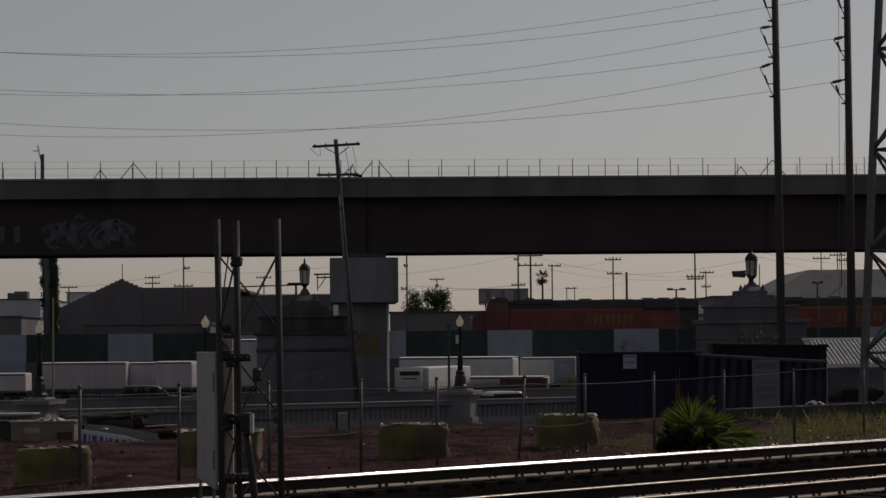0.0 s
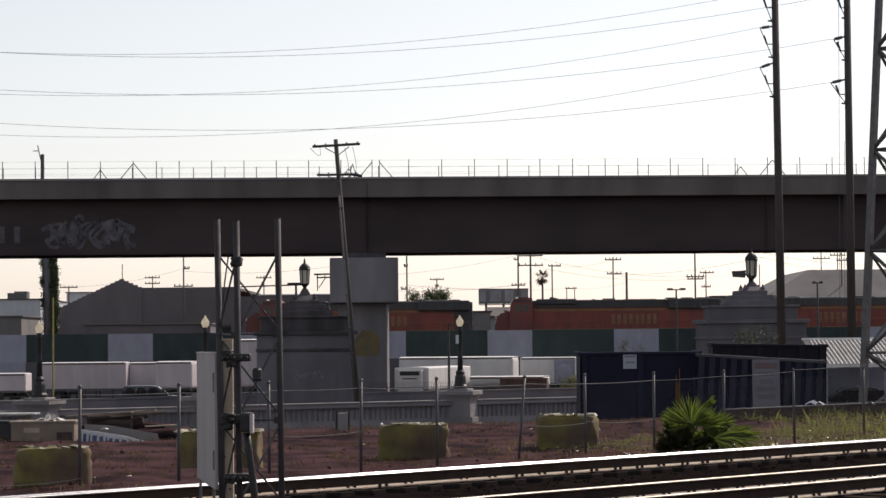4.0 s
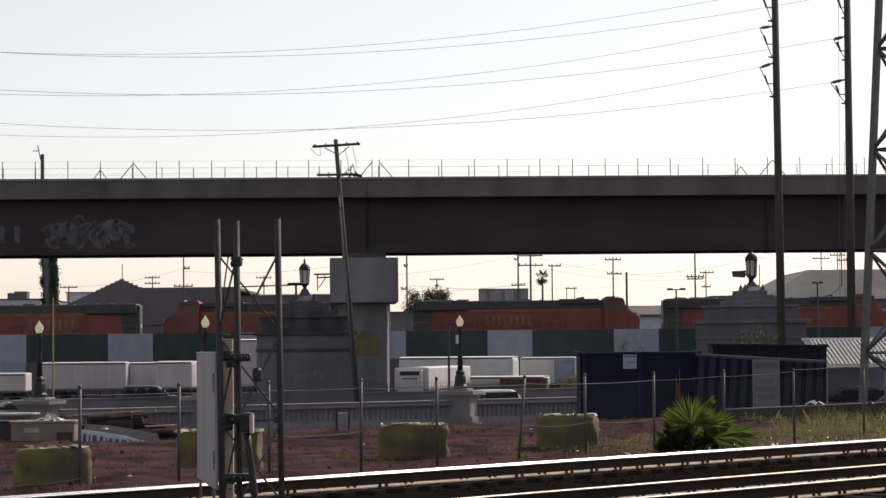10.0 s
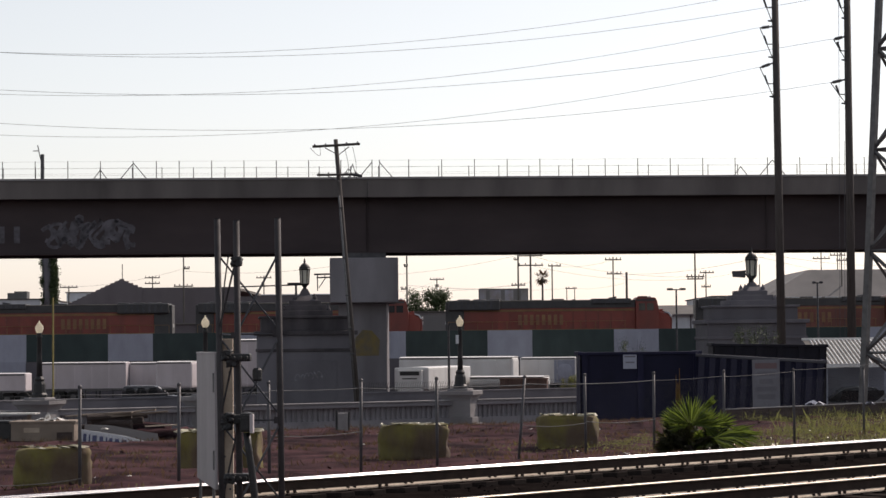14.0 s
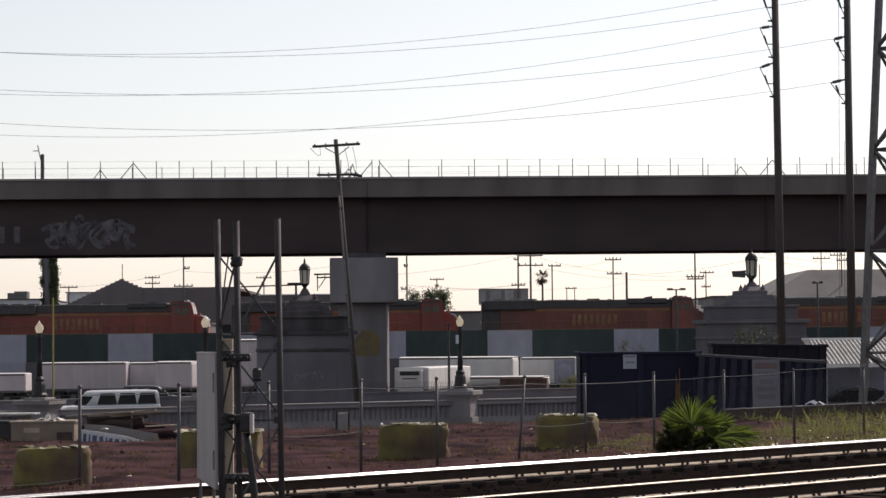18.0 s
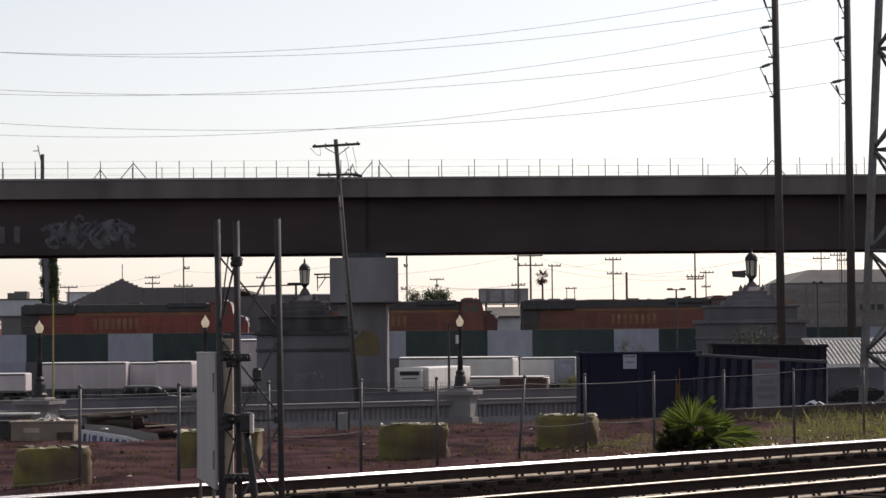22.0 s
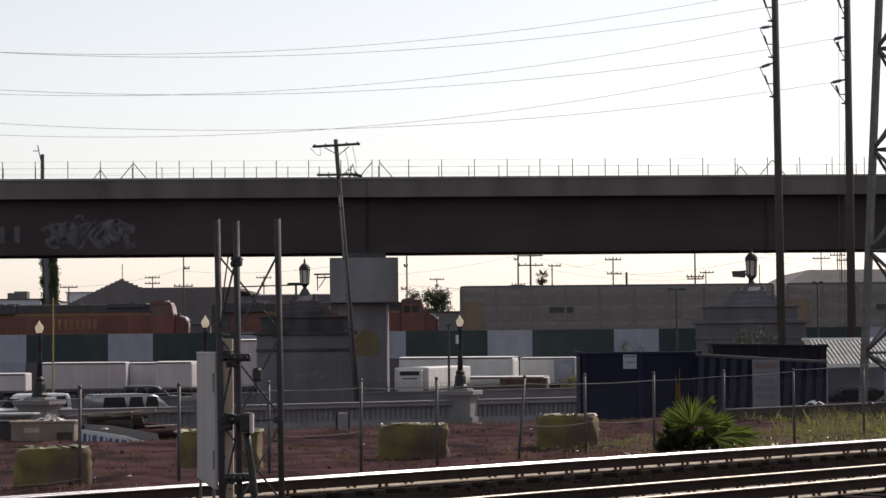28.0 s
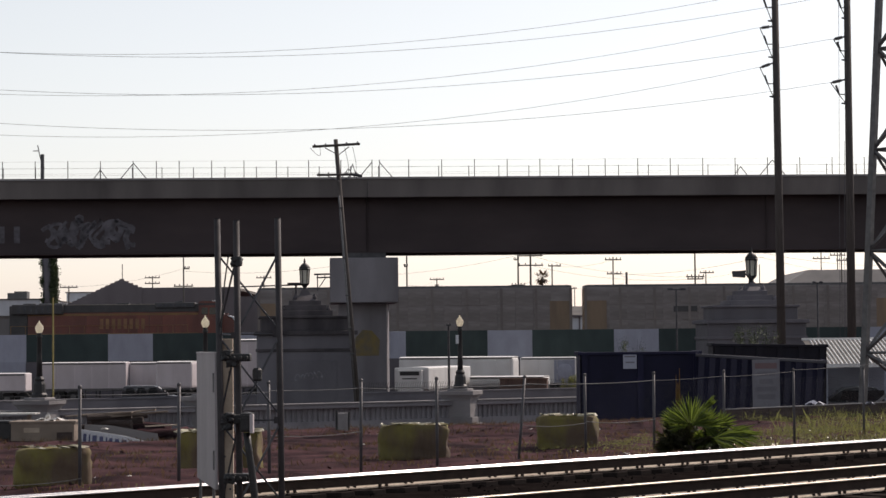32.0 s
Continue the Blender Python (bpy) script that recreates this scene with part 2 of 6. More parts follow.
def wire(points, r, seg=5):
    """One continuous tube along the points."""
    bm = bmesh.new()
    pts = [Vector(p) for p in points]
    rings = []
    for i, c in enumerate(pts):
        d = pts[min(i + 1, len(pts) - 1)] - pts[max(i - 1, 0)]
        q = d.to_track_quat("Z", "Y")
        rings.append([bm.verts.new(c + q @ Vector((r * math.cos(2 * math.pi * k / seg), r * math.sin(2 * math.pi * k / seg), 0))) for k in range(seg)])
    for a, b in zip(rings, rings[1:]):
        for k in range(seg):
            j = (k + 1) % seg
            bm.faces.new((a[k], a[j], b[j], b[k]))
    bm.faces.new(rings[0][::-1])
    bm.faces.new(rings[-1])
    return bm


def mesh_of(name, bm, material, smooth=False):
    me = bpy.data.meshes.new(name)
    bm.to_mesh(me)
    bm.free()
    me.materials.append(material)
    if smooth:
        for p in me.polygons:
            p.use_smooth = True
    return me


def part(name, bm, material, parent, label="", kind="", m=None, smooth=False):
    ob = new(name, bm if isinstance(bm, bpy.types.Mesh) else mesh_of(name, bm, material, smooth))
    ob.parent = parent
    if m is not None:
        ob.matrix_basis = m
    return tagged(ob, label, kind=kind)


def thing(name, label, category, m=None, group="", kind=""):
    ob = new(name)
    ob.empty_display_size = 0.2
    if m is not None:
        ob.matrix_basis = m
    return tagged(ob, label, category, group, kind)


def solid(name, bm, material, label, category, m=None, group="", kind="", smooth=False):
    ob = new(name, mesh_of(name, bm, material, smooth))
    if m is not None:
        ob.matrix_basis = m
    return tagged(ob, label, category, group, kind)


# ---- ground, tracks, street ----
TRACK_DIR, TRACK_NOR = Vector((0.695, 0.719, 0)), Vector((-0.719, 0.695, 0))
STREET = math.degrees(math.atan2(15.5, 24.9))


def ease(a, b, v):
    k = max(0.0, min(1.0, (v - a) / (b - a)))
    return k * k * (3 - 2 * k)


def ground_z(x, y):
    q, p = -0.719 * x + 0.695 * y, y - 0.6225 * x
    if y > 185:
        return 1.45 * ease(185, 187, y) - 1.9 * (1 - ease(185, 187, y))
    z = 0.5 * (1 - ease(22.6, 25.5, q)) - 1.3 * ease(62, 96, p) - 0.5 * ease(104, 107, p) - 0.1 * ease(136, 142, p)
    z -= 0.14 * ease(13.3, 13.9, q) * (1 - ease(18.0, 18.6, q))
    near = ease(23, 27, q) * (1 - ease(95, 102, p))
    return z + near * 0.12 * noise.noise((x * 0.45, y * 0.3, 0)) + near * 0.07 * noise.noise((x * 1.3, y * 1.1, 3))


def spread(inner, step, outer):
    a = list(np.arange(inner[0], inner[1] + 0.01, step))
    lo, hi, d = [], [], step
    v = inner[0]
    while v > outer[0]:
        d *= 1.6
        v -= d
        lo.append(v)
    v, d = inner[1], step
    while v < outer[1]:
        d *= 1.6
        v += d
        hi.append(v)
    return lo[::-1] + a + hi


def make_ground():
    xs, ys = spread((-24, 24), 0.4, (-2600, 2600)), spread((26, 92), 0.5, (-1500, 4000))
    ys = sorted(ys + [185.0, 185.7, 186.4, 187.2])
    verts = [(x, y, ground_z(x, y)) for y in ys for x in xs]
    n = len(xs)
    faces = [(j * n + i, j * n + i + 1, (j + 1) * n + i + 1, (j + 1) * n + i) for j in range(len(ys) - 1) for i in range(n - 1)]
    me = bpy.data.meshes.new("ground")
    me.from_pydata(verts, [], faces)
    me.materials.append(DIRT)
    for f in me.polygons:
        f.use_smooth = True
    tagged(new("ground", me), "bare brown dirt lot with trampled earth and litter", "ground", kind="structure")


make_ground()


def rail_profile():
    return [(-0.076, 0.0), (0.076, 0.0), (0.076, 0.012), (0.02, 0.035), (0.009, 0.05), (0.009, 0.135), (0.036, 0.148), (0.036, 0.165), (0.028, 0.17),
            (-0.028, 0.17), (-0.036, 0.165), (-0.036, 0.148), (-0.009, 0.135), (-0.009, 0.05), (-0.02, 0.035), (-0.076, 0.012)]


def make_track(q, length0, length1, surface, label, level=0.7, cant=-0.0665):
    """A track whose near rail is at the distance q, raised above its mate; local x runs along it."""
    origin = TRACK_NOR * (q + 0.753)
    m = Matrix.Translation((origin.x, origin.y, level)) @ Matrix.Rotation(math.atan2(0.719, 0.695), 4, "Z") @ Matrix.Rotation(cant, 4, "X")
    track = thing("railway_track", label, "railway track", m, "tracks past the camera", "structure")
    for side in (-0.753, 0.753):
        bm = bmesh.new()
        prof = rail_profile()
        a = [bm.verts.new((length0, side + y, z - 0.176)) for y, z in prof]
        b = [bm.verts.new((length1, side + y, z - 0.176)) for y, z in prof]
        for i in range(len(prof)):
            j = (i + 1) % len(prof)
            bm.faces.new((a[i], a[j], b[j], b[i]))
        bm.faces.new(a[::-1]), bm.faces.new(b)
        rail = part("rail", bm, RAIL_RUST, track, "rusty rail with a polished running surface")
        crown = [(-0.0375, -0.022), (-0.0365, -0.012), (-0.031, -0.004), (-0.02, 0.001), (0.0, 0.003), (0.02, 0.001), (0.031, -0.004), (0.0365, -0.012), (0.0375, -0.022)]
        bm = bmesh.new()
        a = [bm.verts.new((length0, side + y, z)) for y, z in crown]
        b = [bm.verts.new((length1, side + y, z)) for y, z in crown]
        for i in range(len(crown) - 1):
            bm.faces.new((a[i + 1], a[i], b[i], b[i + 1]))
        bm.faces.new((a[0], a[-1], b[-1], b[0]))
        part("running_surface", bm, surface, rail, "bright polished steel running surface", smooth=True)
        fm = bmesh.new()
        prof = [(-0.078, -0.177), (-0.078, -0.166), (-0.026, -0.138), (0.026, -0.138), (0.078, -0.166), (0.078, -0.177)]
        a = [fm.verts.new((length0, side + y, z)) for y, z in prof]
        b = [fm.verts.new((length1, side + y, z)) for y, z in prof]
        for i in range(5):
            fm.faces.new((a[i], b[i], b[i + 1], a[i + 1]))
        bmesh.ops.recalc_face_normals(fm, faces=fm.faces)
        part("rail_foot", fm, FOOT, rail, "dusty rail foot, paler for the sun on it")
    tie = mesh_of("tie", cube(-0.115, 0.115, -1.3, 1.3, -0.36, -0.19, 0.012), TIE)
    bmp = cube(-0.09, 0.09, -0.15, 0.15, -0.19, -0.172)
    for sx in (-0.055, 0.055):
        for sy in (-0.06, 0.06):
            box(bmp, sx - 0.014, sx + 0.014, sy - 0.016, sy + 0.016, -0.168, -0.132)
    clip = mesh_of("tie_plate", bmp, RAIL_RUST)
    for i in range(int(length0 / 0.5), int(length1 / 0.5)):
        x = i * 0.5
        if not -22 < x < 48:
            continue
        t = part("tie", tie, TIE, track, m=pose(x + random.uniform(-0.02, 0.02), random.uniform(-0.05, 0.05), 0, 0, 0, random.uniform(-1, 1)))
        for side in (-0.753, 0.753):
            part("tie_plate", clip, RAIL_RUST, t, m=pose(0, side, 0))
    return track


make_track(20.0, -220, 260, RAIL_TOP, "main railway track with rusty rails on dark ballast")
make_track(15.66, -220, 260, RAIL_DULL, "near railway track with rusty rails on dark ballast", 0.643, 0.0)


def make_ballast():
    bm = bmesh.new()
    rows = []
    prof = [(9.0, 0.3), (11.0, 0.43), (13.9, 0.44), (14.4, 0.445), (17.9, 0.43), (18.3, 0.53), (18.75, 0.565), (22.4, 0.40), (23.6, 0.1)]
    along = [-220 + 4 * i for i in range(121)]
    for s in along:
        rows.append([bm.verts.new(TRACK_DIR * s + TRACK_NOR * q + Vector((0, 0, z))) for q, z in prof])
    for a, b in zip(rows, rows[1:]):
        for i in range(len(prof) - 1):
            bm.faces.new((a[i], b[i], b[i + 1], a[i + 1]))
    bed = solid("ballast_bed", bm, BALLAST, "dark crushed stone ballast under the tracks", "ballast", kind="structure")
    bm = bmesh.new()
    rng = random.Random(4)
    for _ in range(5200):
        s, q = rng.uniform(-16, 34), rng.uniform(12.4, 23.4)
        c = TRACK_DIR * s + TRACK_NOR * q + Vector((0, 0, (0.44 if 13.9 < q < 18 else 0.565 - (q - 18.75) * 0.045 if q >= 18 else 0.2 + (q - 12) * 0.18) - max(0, q - 22.4) * 0.22))
        r = rng.uniform(0.02, 0.045)
        v = [bm.verts.new(c + Vector((rng.uniform(-1, 1), rng.uniform(-1, 1), rng.uniform(-0.3, 1))) * r) for _ in range(4)]
        for f in ((0, 1, 2), (0, 2, 3), (0, 3, 1), (1, 3, 2)):
            bm.faces.new([v[i] for i in f])
    bmesh.ops.recalc_face_normals(bm, faces=bm.faces)
    solid("ballast_stones", bm, BALLAST, "loose dark ballast stones", "gravel", kind="stuff")


make_ballast()

# axes of the street: local x along it, local y across it
STREET_M = Matrix.Translation((-18.4, 94.1, 0)) @ Matrix.Rotation(radians(STREET), 4, "Z")


def make_street():
    solid("road", cube(-170, 165, 3.2, 22.0, -2.2, -1.72), ASPHALT, "worn grey asphalt street", "road", STREET_M, kind="structure")
    for name, y0, y1 in (("pavement", 0.35, 3.2), ("pavement", 22.0, 25.0)):
        solid(name, cube(-170, 165, y0, y1, -2.2, -1.56, 0.02), CONC, "concrete pavement with a kerb along the street", "pavement", STREET_M, kind="structure")


make_street()


def make_balustrade(x0, x1, top, label, y=0.0, bottom=-1.35):
    """Concrete balustrade: plinth, turned balusters and a heavy top rail."""
    ob = thing("balustrade", label, "balustrade", STREET_M @ pose(0, y, 0), "bridge balustrades")
    part("plinth", cube(x0, x1, -0.22, 0.22, bottom - 0.6, bottom + 0.3, 0.02), BALU, ob)
    part("top_rail", cube(x0, x1, -0.24, 0.24, top - 0.2, top, 0.04), BALU, ob)
    part("rail_cap", cube(x0, x1, -0.3, 0.3, top, top + 0.06, 0.02), CONC, ob, "sunlit weathered coping")
    z0, z1 = bottom + 0.3, top - 0.2
    h = z1 - z0
    bal = mesh_of("baluster", lathe([(0.085, z0), (0.085, z0 + 0.08 * h), (0.045, z0 + 0.14 * h), (0.09, z0 + 0.35 * h),
                                     (0.045, z0 + 0.8 * h), (0.08, z0 + 0.92 * h), (0.08, z1)], 6), BALU, True)
    part("back_panel", cube(x0, x1, 0.03, 0.2, z0, z1), BALU, ob)
    n = int((x1 - x0) / 0.27)
    for i in range(n):
        part("baluster", bal, BALU, ob, m=pose(x0 + (i + 0.5) * (x1 - x0) / n, 0, 0))
    return ob


LAMP_AT = (1.670, 9.373, 22.562)
make_balustrade(-14.0, LAMP_AT[0] - 0.6, -0.28, "grey weathered concrete balustrade beside the street")
make_balustrade(LAMP_AT[0] + 0.6, LAMP_AT[1] - 0.6, -0.28, "grey weathered concrete balustrade beside the street")
make_balustrade(LAMP_AT[1] + 0.6, LAMP_AT[2] - 0.6, -0.28, "grey weathered concrete balustrade beside the street")
make_balustrade(LAMP_AT[2] + 0.6, LAMP_AT[2] + 19, -0.28, "grey weathered concrete balustrade beside the street")


def stepped(rows):
    """A four-sided moulded block: rows of (half width, half depth, height)."""
    bm = bmesh.new()
    rings = [[bm.verts.new((sx * a, sy * b, z)) for sx, sy in ((-1, -1), (1, -1), (1, 1), (-1, 1))] for a, b, z in rows]
    for p, q in zip(rings, rings[1:]):
        for i in range(4):
            j = (i + 1) % 4
            bm.faces.new((p[i], p[j], q[j], q[i]))
    bm.faces.new(rings[0][::-1])
    bm.faces.new(rings[-1])
    return bm


def make_street_lamp(x, drop, plate):
    ped = thing("pedestal", "grey concrete lamp pedestal with stepped mouldings on the balustrade", "pedestal", STREET_M @ pose(x, 0, 0, 0, 0, -STREET - 19), "lamp pedestals")
    part("foot", cube(-0.95, 0.95, -0.8, 0.8, -2.2, -1.3, 0.03), CONC, ped)
    part("step", cube(-0.8, 0.8, -0.68, 0.68, -1.3, -1.02, 0.03), CONC, ped)
    part("shaft", cube(-0.66, 0.66, -0.56, 0.56, -1.02, -0.3, 0.02), CONC, ped)
    part("cap", stepped([(0.66, 0.56, -0.3), (0.68, 0.58, -0.2), (0.73, 0.63, -0.1), (0.81, 0.7, -0.01), (0.86, 0.74, 0.02), (0.86, 0.74, 0.18), (0.83, 0.71, 0.2)]), CONC, ped)
    part("cap_step", cube(-0.5, 0.5, -0.45, 0.45, 0.2, 0.3, 0.03), CONC, ped)
    lamp = thing("street_lamp", "dark iron street lamp with a single pale acorn globe", "street lamp", STREET_M @ pose(x, 0, 0.3), "acorn street lamps")
    k = 2.9 - drop
    part("base", lathe([(0.34, 0), (0.34, 0.12), (0.27, 0.2), (0.25, 0.55), (0.19, 0.68), (0.22, 0.76), (0.14, 0.88)], 12), IRON, lamp)
    part("shaft", lathe([(0.13, 0.88), (0.11, 1.65), (0.09, k - 0.22), (0.14, k - 0.16), (0.085, k - 0.1), (0.1, k - 0.05), (0.14, k)], 12), IRON, lamp, smooth=True)
    part("globe", lathe([(0.09, k), (0.14, k + 0.05), (0.18, k + 0.19), (0.165, k + 0.29), (0.12, k + 0.34)], 14), GLOBE, lamp, "cream frosted glass globe", smooth=True)
    part("finial", lathe([(0.13, k + 0.34), (0.09, k + 0.4), (0.03, k + 0.46), (0.02, k + 0.53)], 10), GLOBE, lamp, "pale glass cap")
    if plate:
        part("sign_plate", cube(-0.2, -0.1, -0.06, 0.06, 2.1, 2.5), WHITE_DULL, lamp, "small pale sign plate")
    return lamp


for sx, drop, plate in zip(LAMP_AT, (0.2, 0.0, 0.0), (False, False, True)):
    make_street_lamp(sx, drop, plate)


# ---- viaduct ----
VIA = Matrix.Translation((0.0, 134.9, 0.0)) @ Matrix.Rotation(math.atan2(2.7, 53.0), 4, "Z")


def make_viaduct():
    v = thing("viaduct", "long viaduct with brown steel girder and concrete parapet", "bridge", VIA)
    x0, x1 = -140.0, 150.0
    part("girder", cube(x0, -4.55, 0.0, 0.35, 7.98, 11.22), GIRDER, v, "dark brown weathering steel girder")
    part("girder", cube(-4.5, x1, 0.0, 0.35, 7.98, 11.22), GIRDER, v, "dark brown weathering steel girder")
    part("girder", cube(x0, x1, 4.2, 4.5, 7.98, 11.22), GIRDER, v, "dark brown weathering steel girder")
    part("bottom_flange", cube(x0, x1, -0.35, 0.7, 7.88, 7.98), GIRDER, v)
    part("bottom_flange", cube(x0, x1, 3.9, 4.85, 7.88, 7.98), GIRDER, v)
    part("deck", cube(x0, x1, -1.0, 5.35, 11.22, 11.5), CONC_DARK, v)
    part("parapet", cube(x0, -4.508, -1.25, -1.0, 11.12, 12.2, 0.03), PARAPET, v, "grey streaked concrete parapet")
    part("parapet", cube(-4.492, x1, -1.25, -1.0, 11.12, 12.2, 0.03), PARAPET, v, "grey streaked concrete parapet")
    part("parapet", cube(x0, x1, 5.35, 5.6, 11.12, 12.2), CONC_DARK, v)
    part("coping", cube(x0, x1, -1.32, -0.93, 12.2, 12.32), CONC, v)
    part("joint_filler", cube(-4.509, -4.491, -1.2, -1.03, 11.13, 12.19), STEEL_DARK, v, "dark expansion joint")
    stiff = mesh_of("stiffener", cube(-0.02, 0.02, -0.12, 0.0, 7.98, 11.2), GIRDER)
    for i in range(-6, 8):
        part("stiffener", stiff, GIRDER, v, m=pose(-4.5 + i * 24.0, 0, 0))
    return v


make_viaduct()


def make_viaduct_fence(y, height, posts, label):
    f = thing("wire_fence", label, "fence", VIA @ pose(0, y, 12.2), "fences on the viaduct")
    post = mesh_of("post", bar((0, 0, 0), (0, 0, height), 0.024, None, 6), STEEL_DARK)
    for x in posts:
        part("post", post, STEEL_DARK, f, m=pose(x, 0, 0))
    for k in (0.35, 0.62, 0.97):
        part("strand", bar((min(posts), 0, height * k), (max(posts), 0, height * k), 0.0045, None, 4), STEEL_DARK, f)
    return f


def spaced(x0, step, n):
    return [x0 + i * step for i in range(n)]


front_fence = make_viaduct_fence(-1.1, 1.16, spaced(-31.649, 1.90762, 8) + [-16.930] + spaced(-15.590, 1.90522, 6) + [-4.219]
                                 + spaced(-3.783, 1.74200, 2) + spaced(-0.089, 1.95025, 17), "thin wire fence along the parapet of the viaduct")
back_fence = make_viaduct_fence(5.45, 1.3, spaced(-30.764, 1.97750, 7) + spaced(-17.080, 1.94250, 7) + spaced(-3.692, 1.87530, 19),
                                "thin wire fence along the far parapet of the viaduct")


def make_brace(fence, x, s, sides=(-1, 1), h=1.02):
    for d in sides:
        part("brace", bar((x + d * s, 0, 0.0), (x, 0, h), 0.028, None, 6), STEEL_DARK, fence)


for bx, sides in ((-18.269, (-1, 1)), (19.710, (-1, 1)), (-4.219, (-1,)), (-3.783, (1,))):
    make_brace(front_fence, bx, 0.85, sides)
for bx in (-20.869, 19.002, -5.558):
    make_brace(back_fence, bx, 0.85, h=1.15)


def make_pier(x, label):
    p = thing("bridge_pier", label, "bridge pier", VIA @ pose(x, 0, 0), "piers under the viaduct")
    part("column", cube(-1.45, 1.45, -1.4, 1.4, -2.4, 4.9, 0.07), PIER, p, m=pose(0, 2.2, 0, 0, 0, -4.4))
    part("cap_beam", cube(-2.05, 2.0, -1.0, 5.6, 4.9, 7.56, 0.06), PIER, p, "heavy grey concrete cap beam")
    part("bearing", cube(-1.3, 1.3, -0.3, 0.65, 7.56, 7.90), STEEL_DARK, p)
    return p


make_pier(-4.714, "square grey concrete pier with a heavy cap beam")


# ---- pylons of the street bridge ----
def make_pylon(px, y, label, grow=1.0):
    m = Matrix.Translation((px, y, 0)) @ Matrix.Rotation(radians(6), 4, "Z")
    p = thing("monument_pylon", label, "monument", m, "stepped bridge pylons")
    # paler stone on the right pylon puts the sun's flare into its colour
    up, dz, w0, stone = (0.3, 0.0, 2.78, CONC_DARK) if grow > 1 else (0.0, -0.44, 2.55, SOOT)
    for n, (w, d, z0, z1) in (("block", (w0, 1.6, -2.2 - dz, 3.38)), ("ledge", (w0 + 0.16, 1.78, 3.38, 3.6)), ("upper_block", (2.36, 1.4, 3.6, 4.27)), ("ledge", (2.47, 1.52, 4.27, 4.4)), ("moulding", (w0 + 0.06, 1.66, 2.5, 2.66))):
        part(n, cube(-w, w, -d, d, z0 + dz, z1 + dz, 0.03), CONC_DARK if z0 < 0 else stone, p)
    for w, z0, z1 in ((1.42, 4.4, 4.68), (1.12, 4.68, 4.98), (0.84, 4.98, 5.22)):
        part("step", cube(-w, w, -w * 0.85, w * 0.85, z0 + dz, z1 + dz, 0.02), stone, p)
    base, top = 5.22 + dz, 5.4 + up
    cone = part("cone", lathe([(0.98, base), (0.7, base + 0.25 * (top - base)), (0.42, base + 0.5 * (top - base)), (0.3, base + 0.8 * (top - base)), (0.2, top)], 4), stone, p, "tapered lantern base with scrolled corners", m=Matrix.Translation((0.4 * up, 0, 0)) @ Matrix.Rotation(radians(45), 4, "Z"))
    scroll = mesh_of("scroll", lathe([(0.05, -0.05), (0.13, 0.05), (0.12, 0.17), (0.06, 0.27), (0.03, 0.36)], 7), stone)
    for i in range(4):
        a = math.pi / 2 * i
        part("scroll", scroll, stone, cone, m=Matrix.Translation((0.72 * math.cos(a), 0.72 * math.sin(a), base)))
    for e in (-1, 1):
        part("ornament", scroll, stone, p, m=Matrix.Translation((e * 1.2, -1.0, 4.6 + dz)))
    part("plaque", cube(-1.6, 1.6, -1.66, -1.6, -1.4, 1.6, 0.02), CONC_DARK, p)
    lan = thing("lantern", "dark iron hexagonal lantern with pale glass on the stepped pylon", "lantern", m @ pose(0.4 * up, 0, 5.4 + up) @ Matrix.Scale(grow, 4), "pylon lanterns")
    part("stem", lathe([(0.12, 0), (0.09, 0.1), (0.13, 0.16), (0.19, 0.22), (0.25, 0.3)], 10), IRON, lan)
    part("glass", lathe([(0.215, 0.3), (0.25, 1.02)], 6), LANTERN_GLASS, lan, "pale lantern glass")
    for i in range(6):
        a = math.pi / 3 * i
        part("rib", bar((0.22 * math.cos(a), 0.22 * math.sin(a), 0.3), (0.26 * math.cos(a), 0.26 * math.sin(a), 1.05), 0.028), IRON, lan)
        part("crest", lathe([(0.045, 1.04), (0.03, 1.12), (0.01, 1.2)], 5), IRON, lan, m=Matrix.Translation((0.27 * math.cos(a), 0.27 * math.sin(a), 0)))
    part("crown", lathe([(0.3, 1.02), (0.31, 1.08), (0.27, 1.12), (0.26, 1.2), (0.2, 1.3), (0.1, 1.38), (0.045, 1.43), (0.07, 1.48), (0.05, 1.53), (0.015, 1.66)], 12), IRON, lan)
    return p


def make_scrawl(px, y, z):
    """Small faint paint scrawl on the face of the pylon."""
    rng = random.Random(19)
    paint = mat("faint_chalk_paint", (0.21, 0.21, 0.25), (0.13, 0.122, 0.13), 3.0, 0.85, grime=0.9)
    o = thing("graffiti", "small faint pale scrawl on the dark pylon", "graffiti", Matrix.Translation((px, y, 0)) @ Matrix.Rotation(radians(6), 4, "Z") @ pose(0, -1.664, z))
    for k in range(6):
        bm, row = bmesh.new(), []
        pts = [Vector((-0.5 + 0.24 * k + 0.13 * math.cos(t * 0.5 + k), 0, 0.16 * math.sin(t * 0.6 + 2 * k) + 0.03 * k)) for t in range(10)]
        for i, c in enumerate(pts):
            d = pts[min(i + 1, 9)] - pts[max(i - 1, 0)]
            n = Vector((-d.z, 0, d.x)).normalized() * 0.025
            row.append((bm.verts.new(c - n), bm.verts.new(c + n)))
        for (a1, a2), (b1, b2) in zip(row, row[1:]):
            bm.faces.new((a1, b1, b2, a2))
        part("stroke", bm, paint, o, m=pose(0, -0.001 * k, 0))


make_scrawl(-7.421, 121.0, 0.711)
make_pylon(-7.421, 121.0, "dark stepped concrete pylon with moulded ledges beside the street")
make_pylon(17.208, 127.0, "dark stepped concrete pylon with moulded ledges beside the street", 1.2)


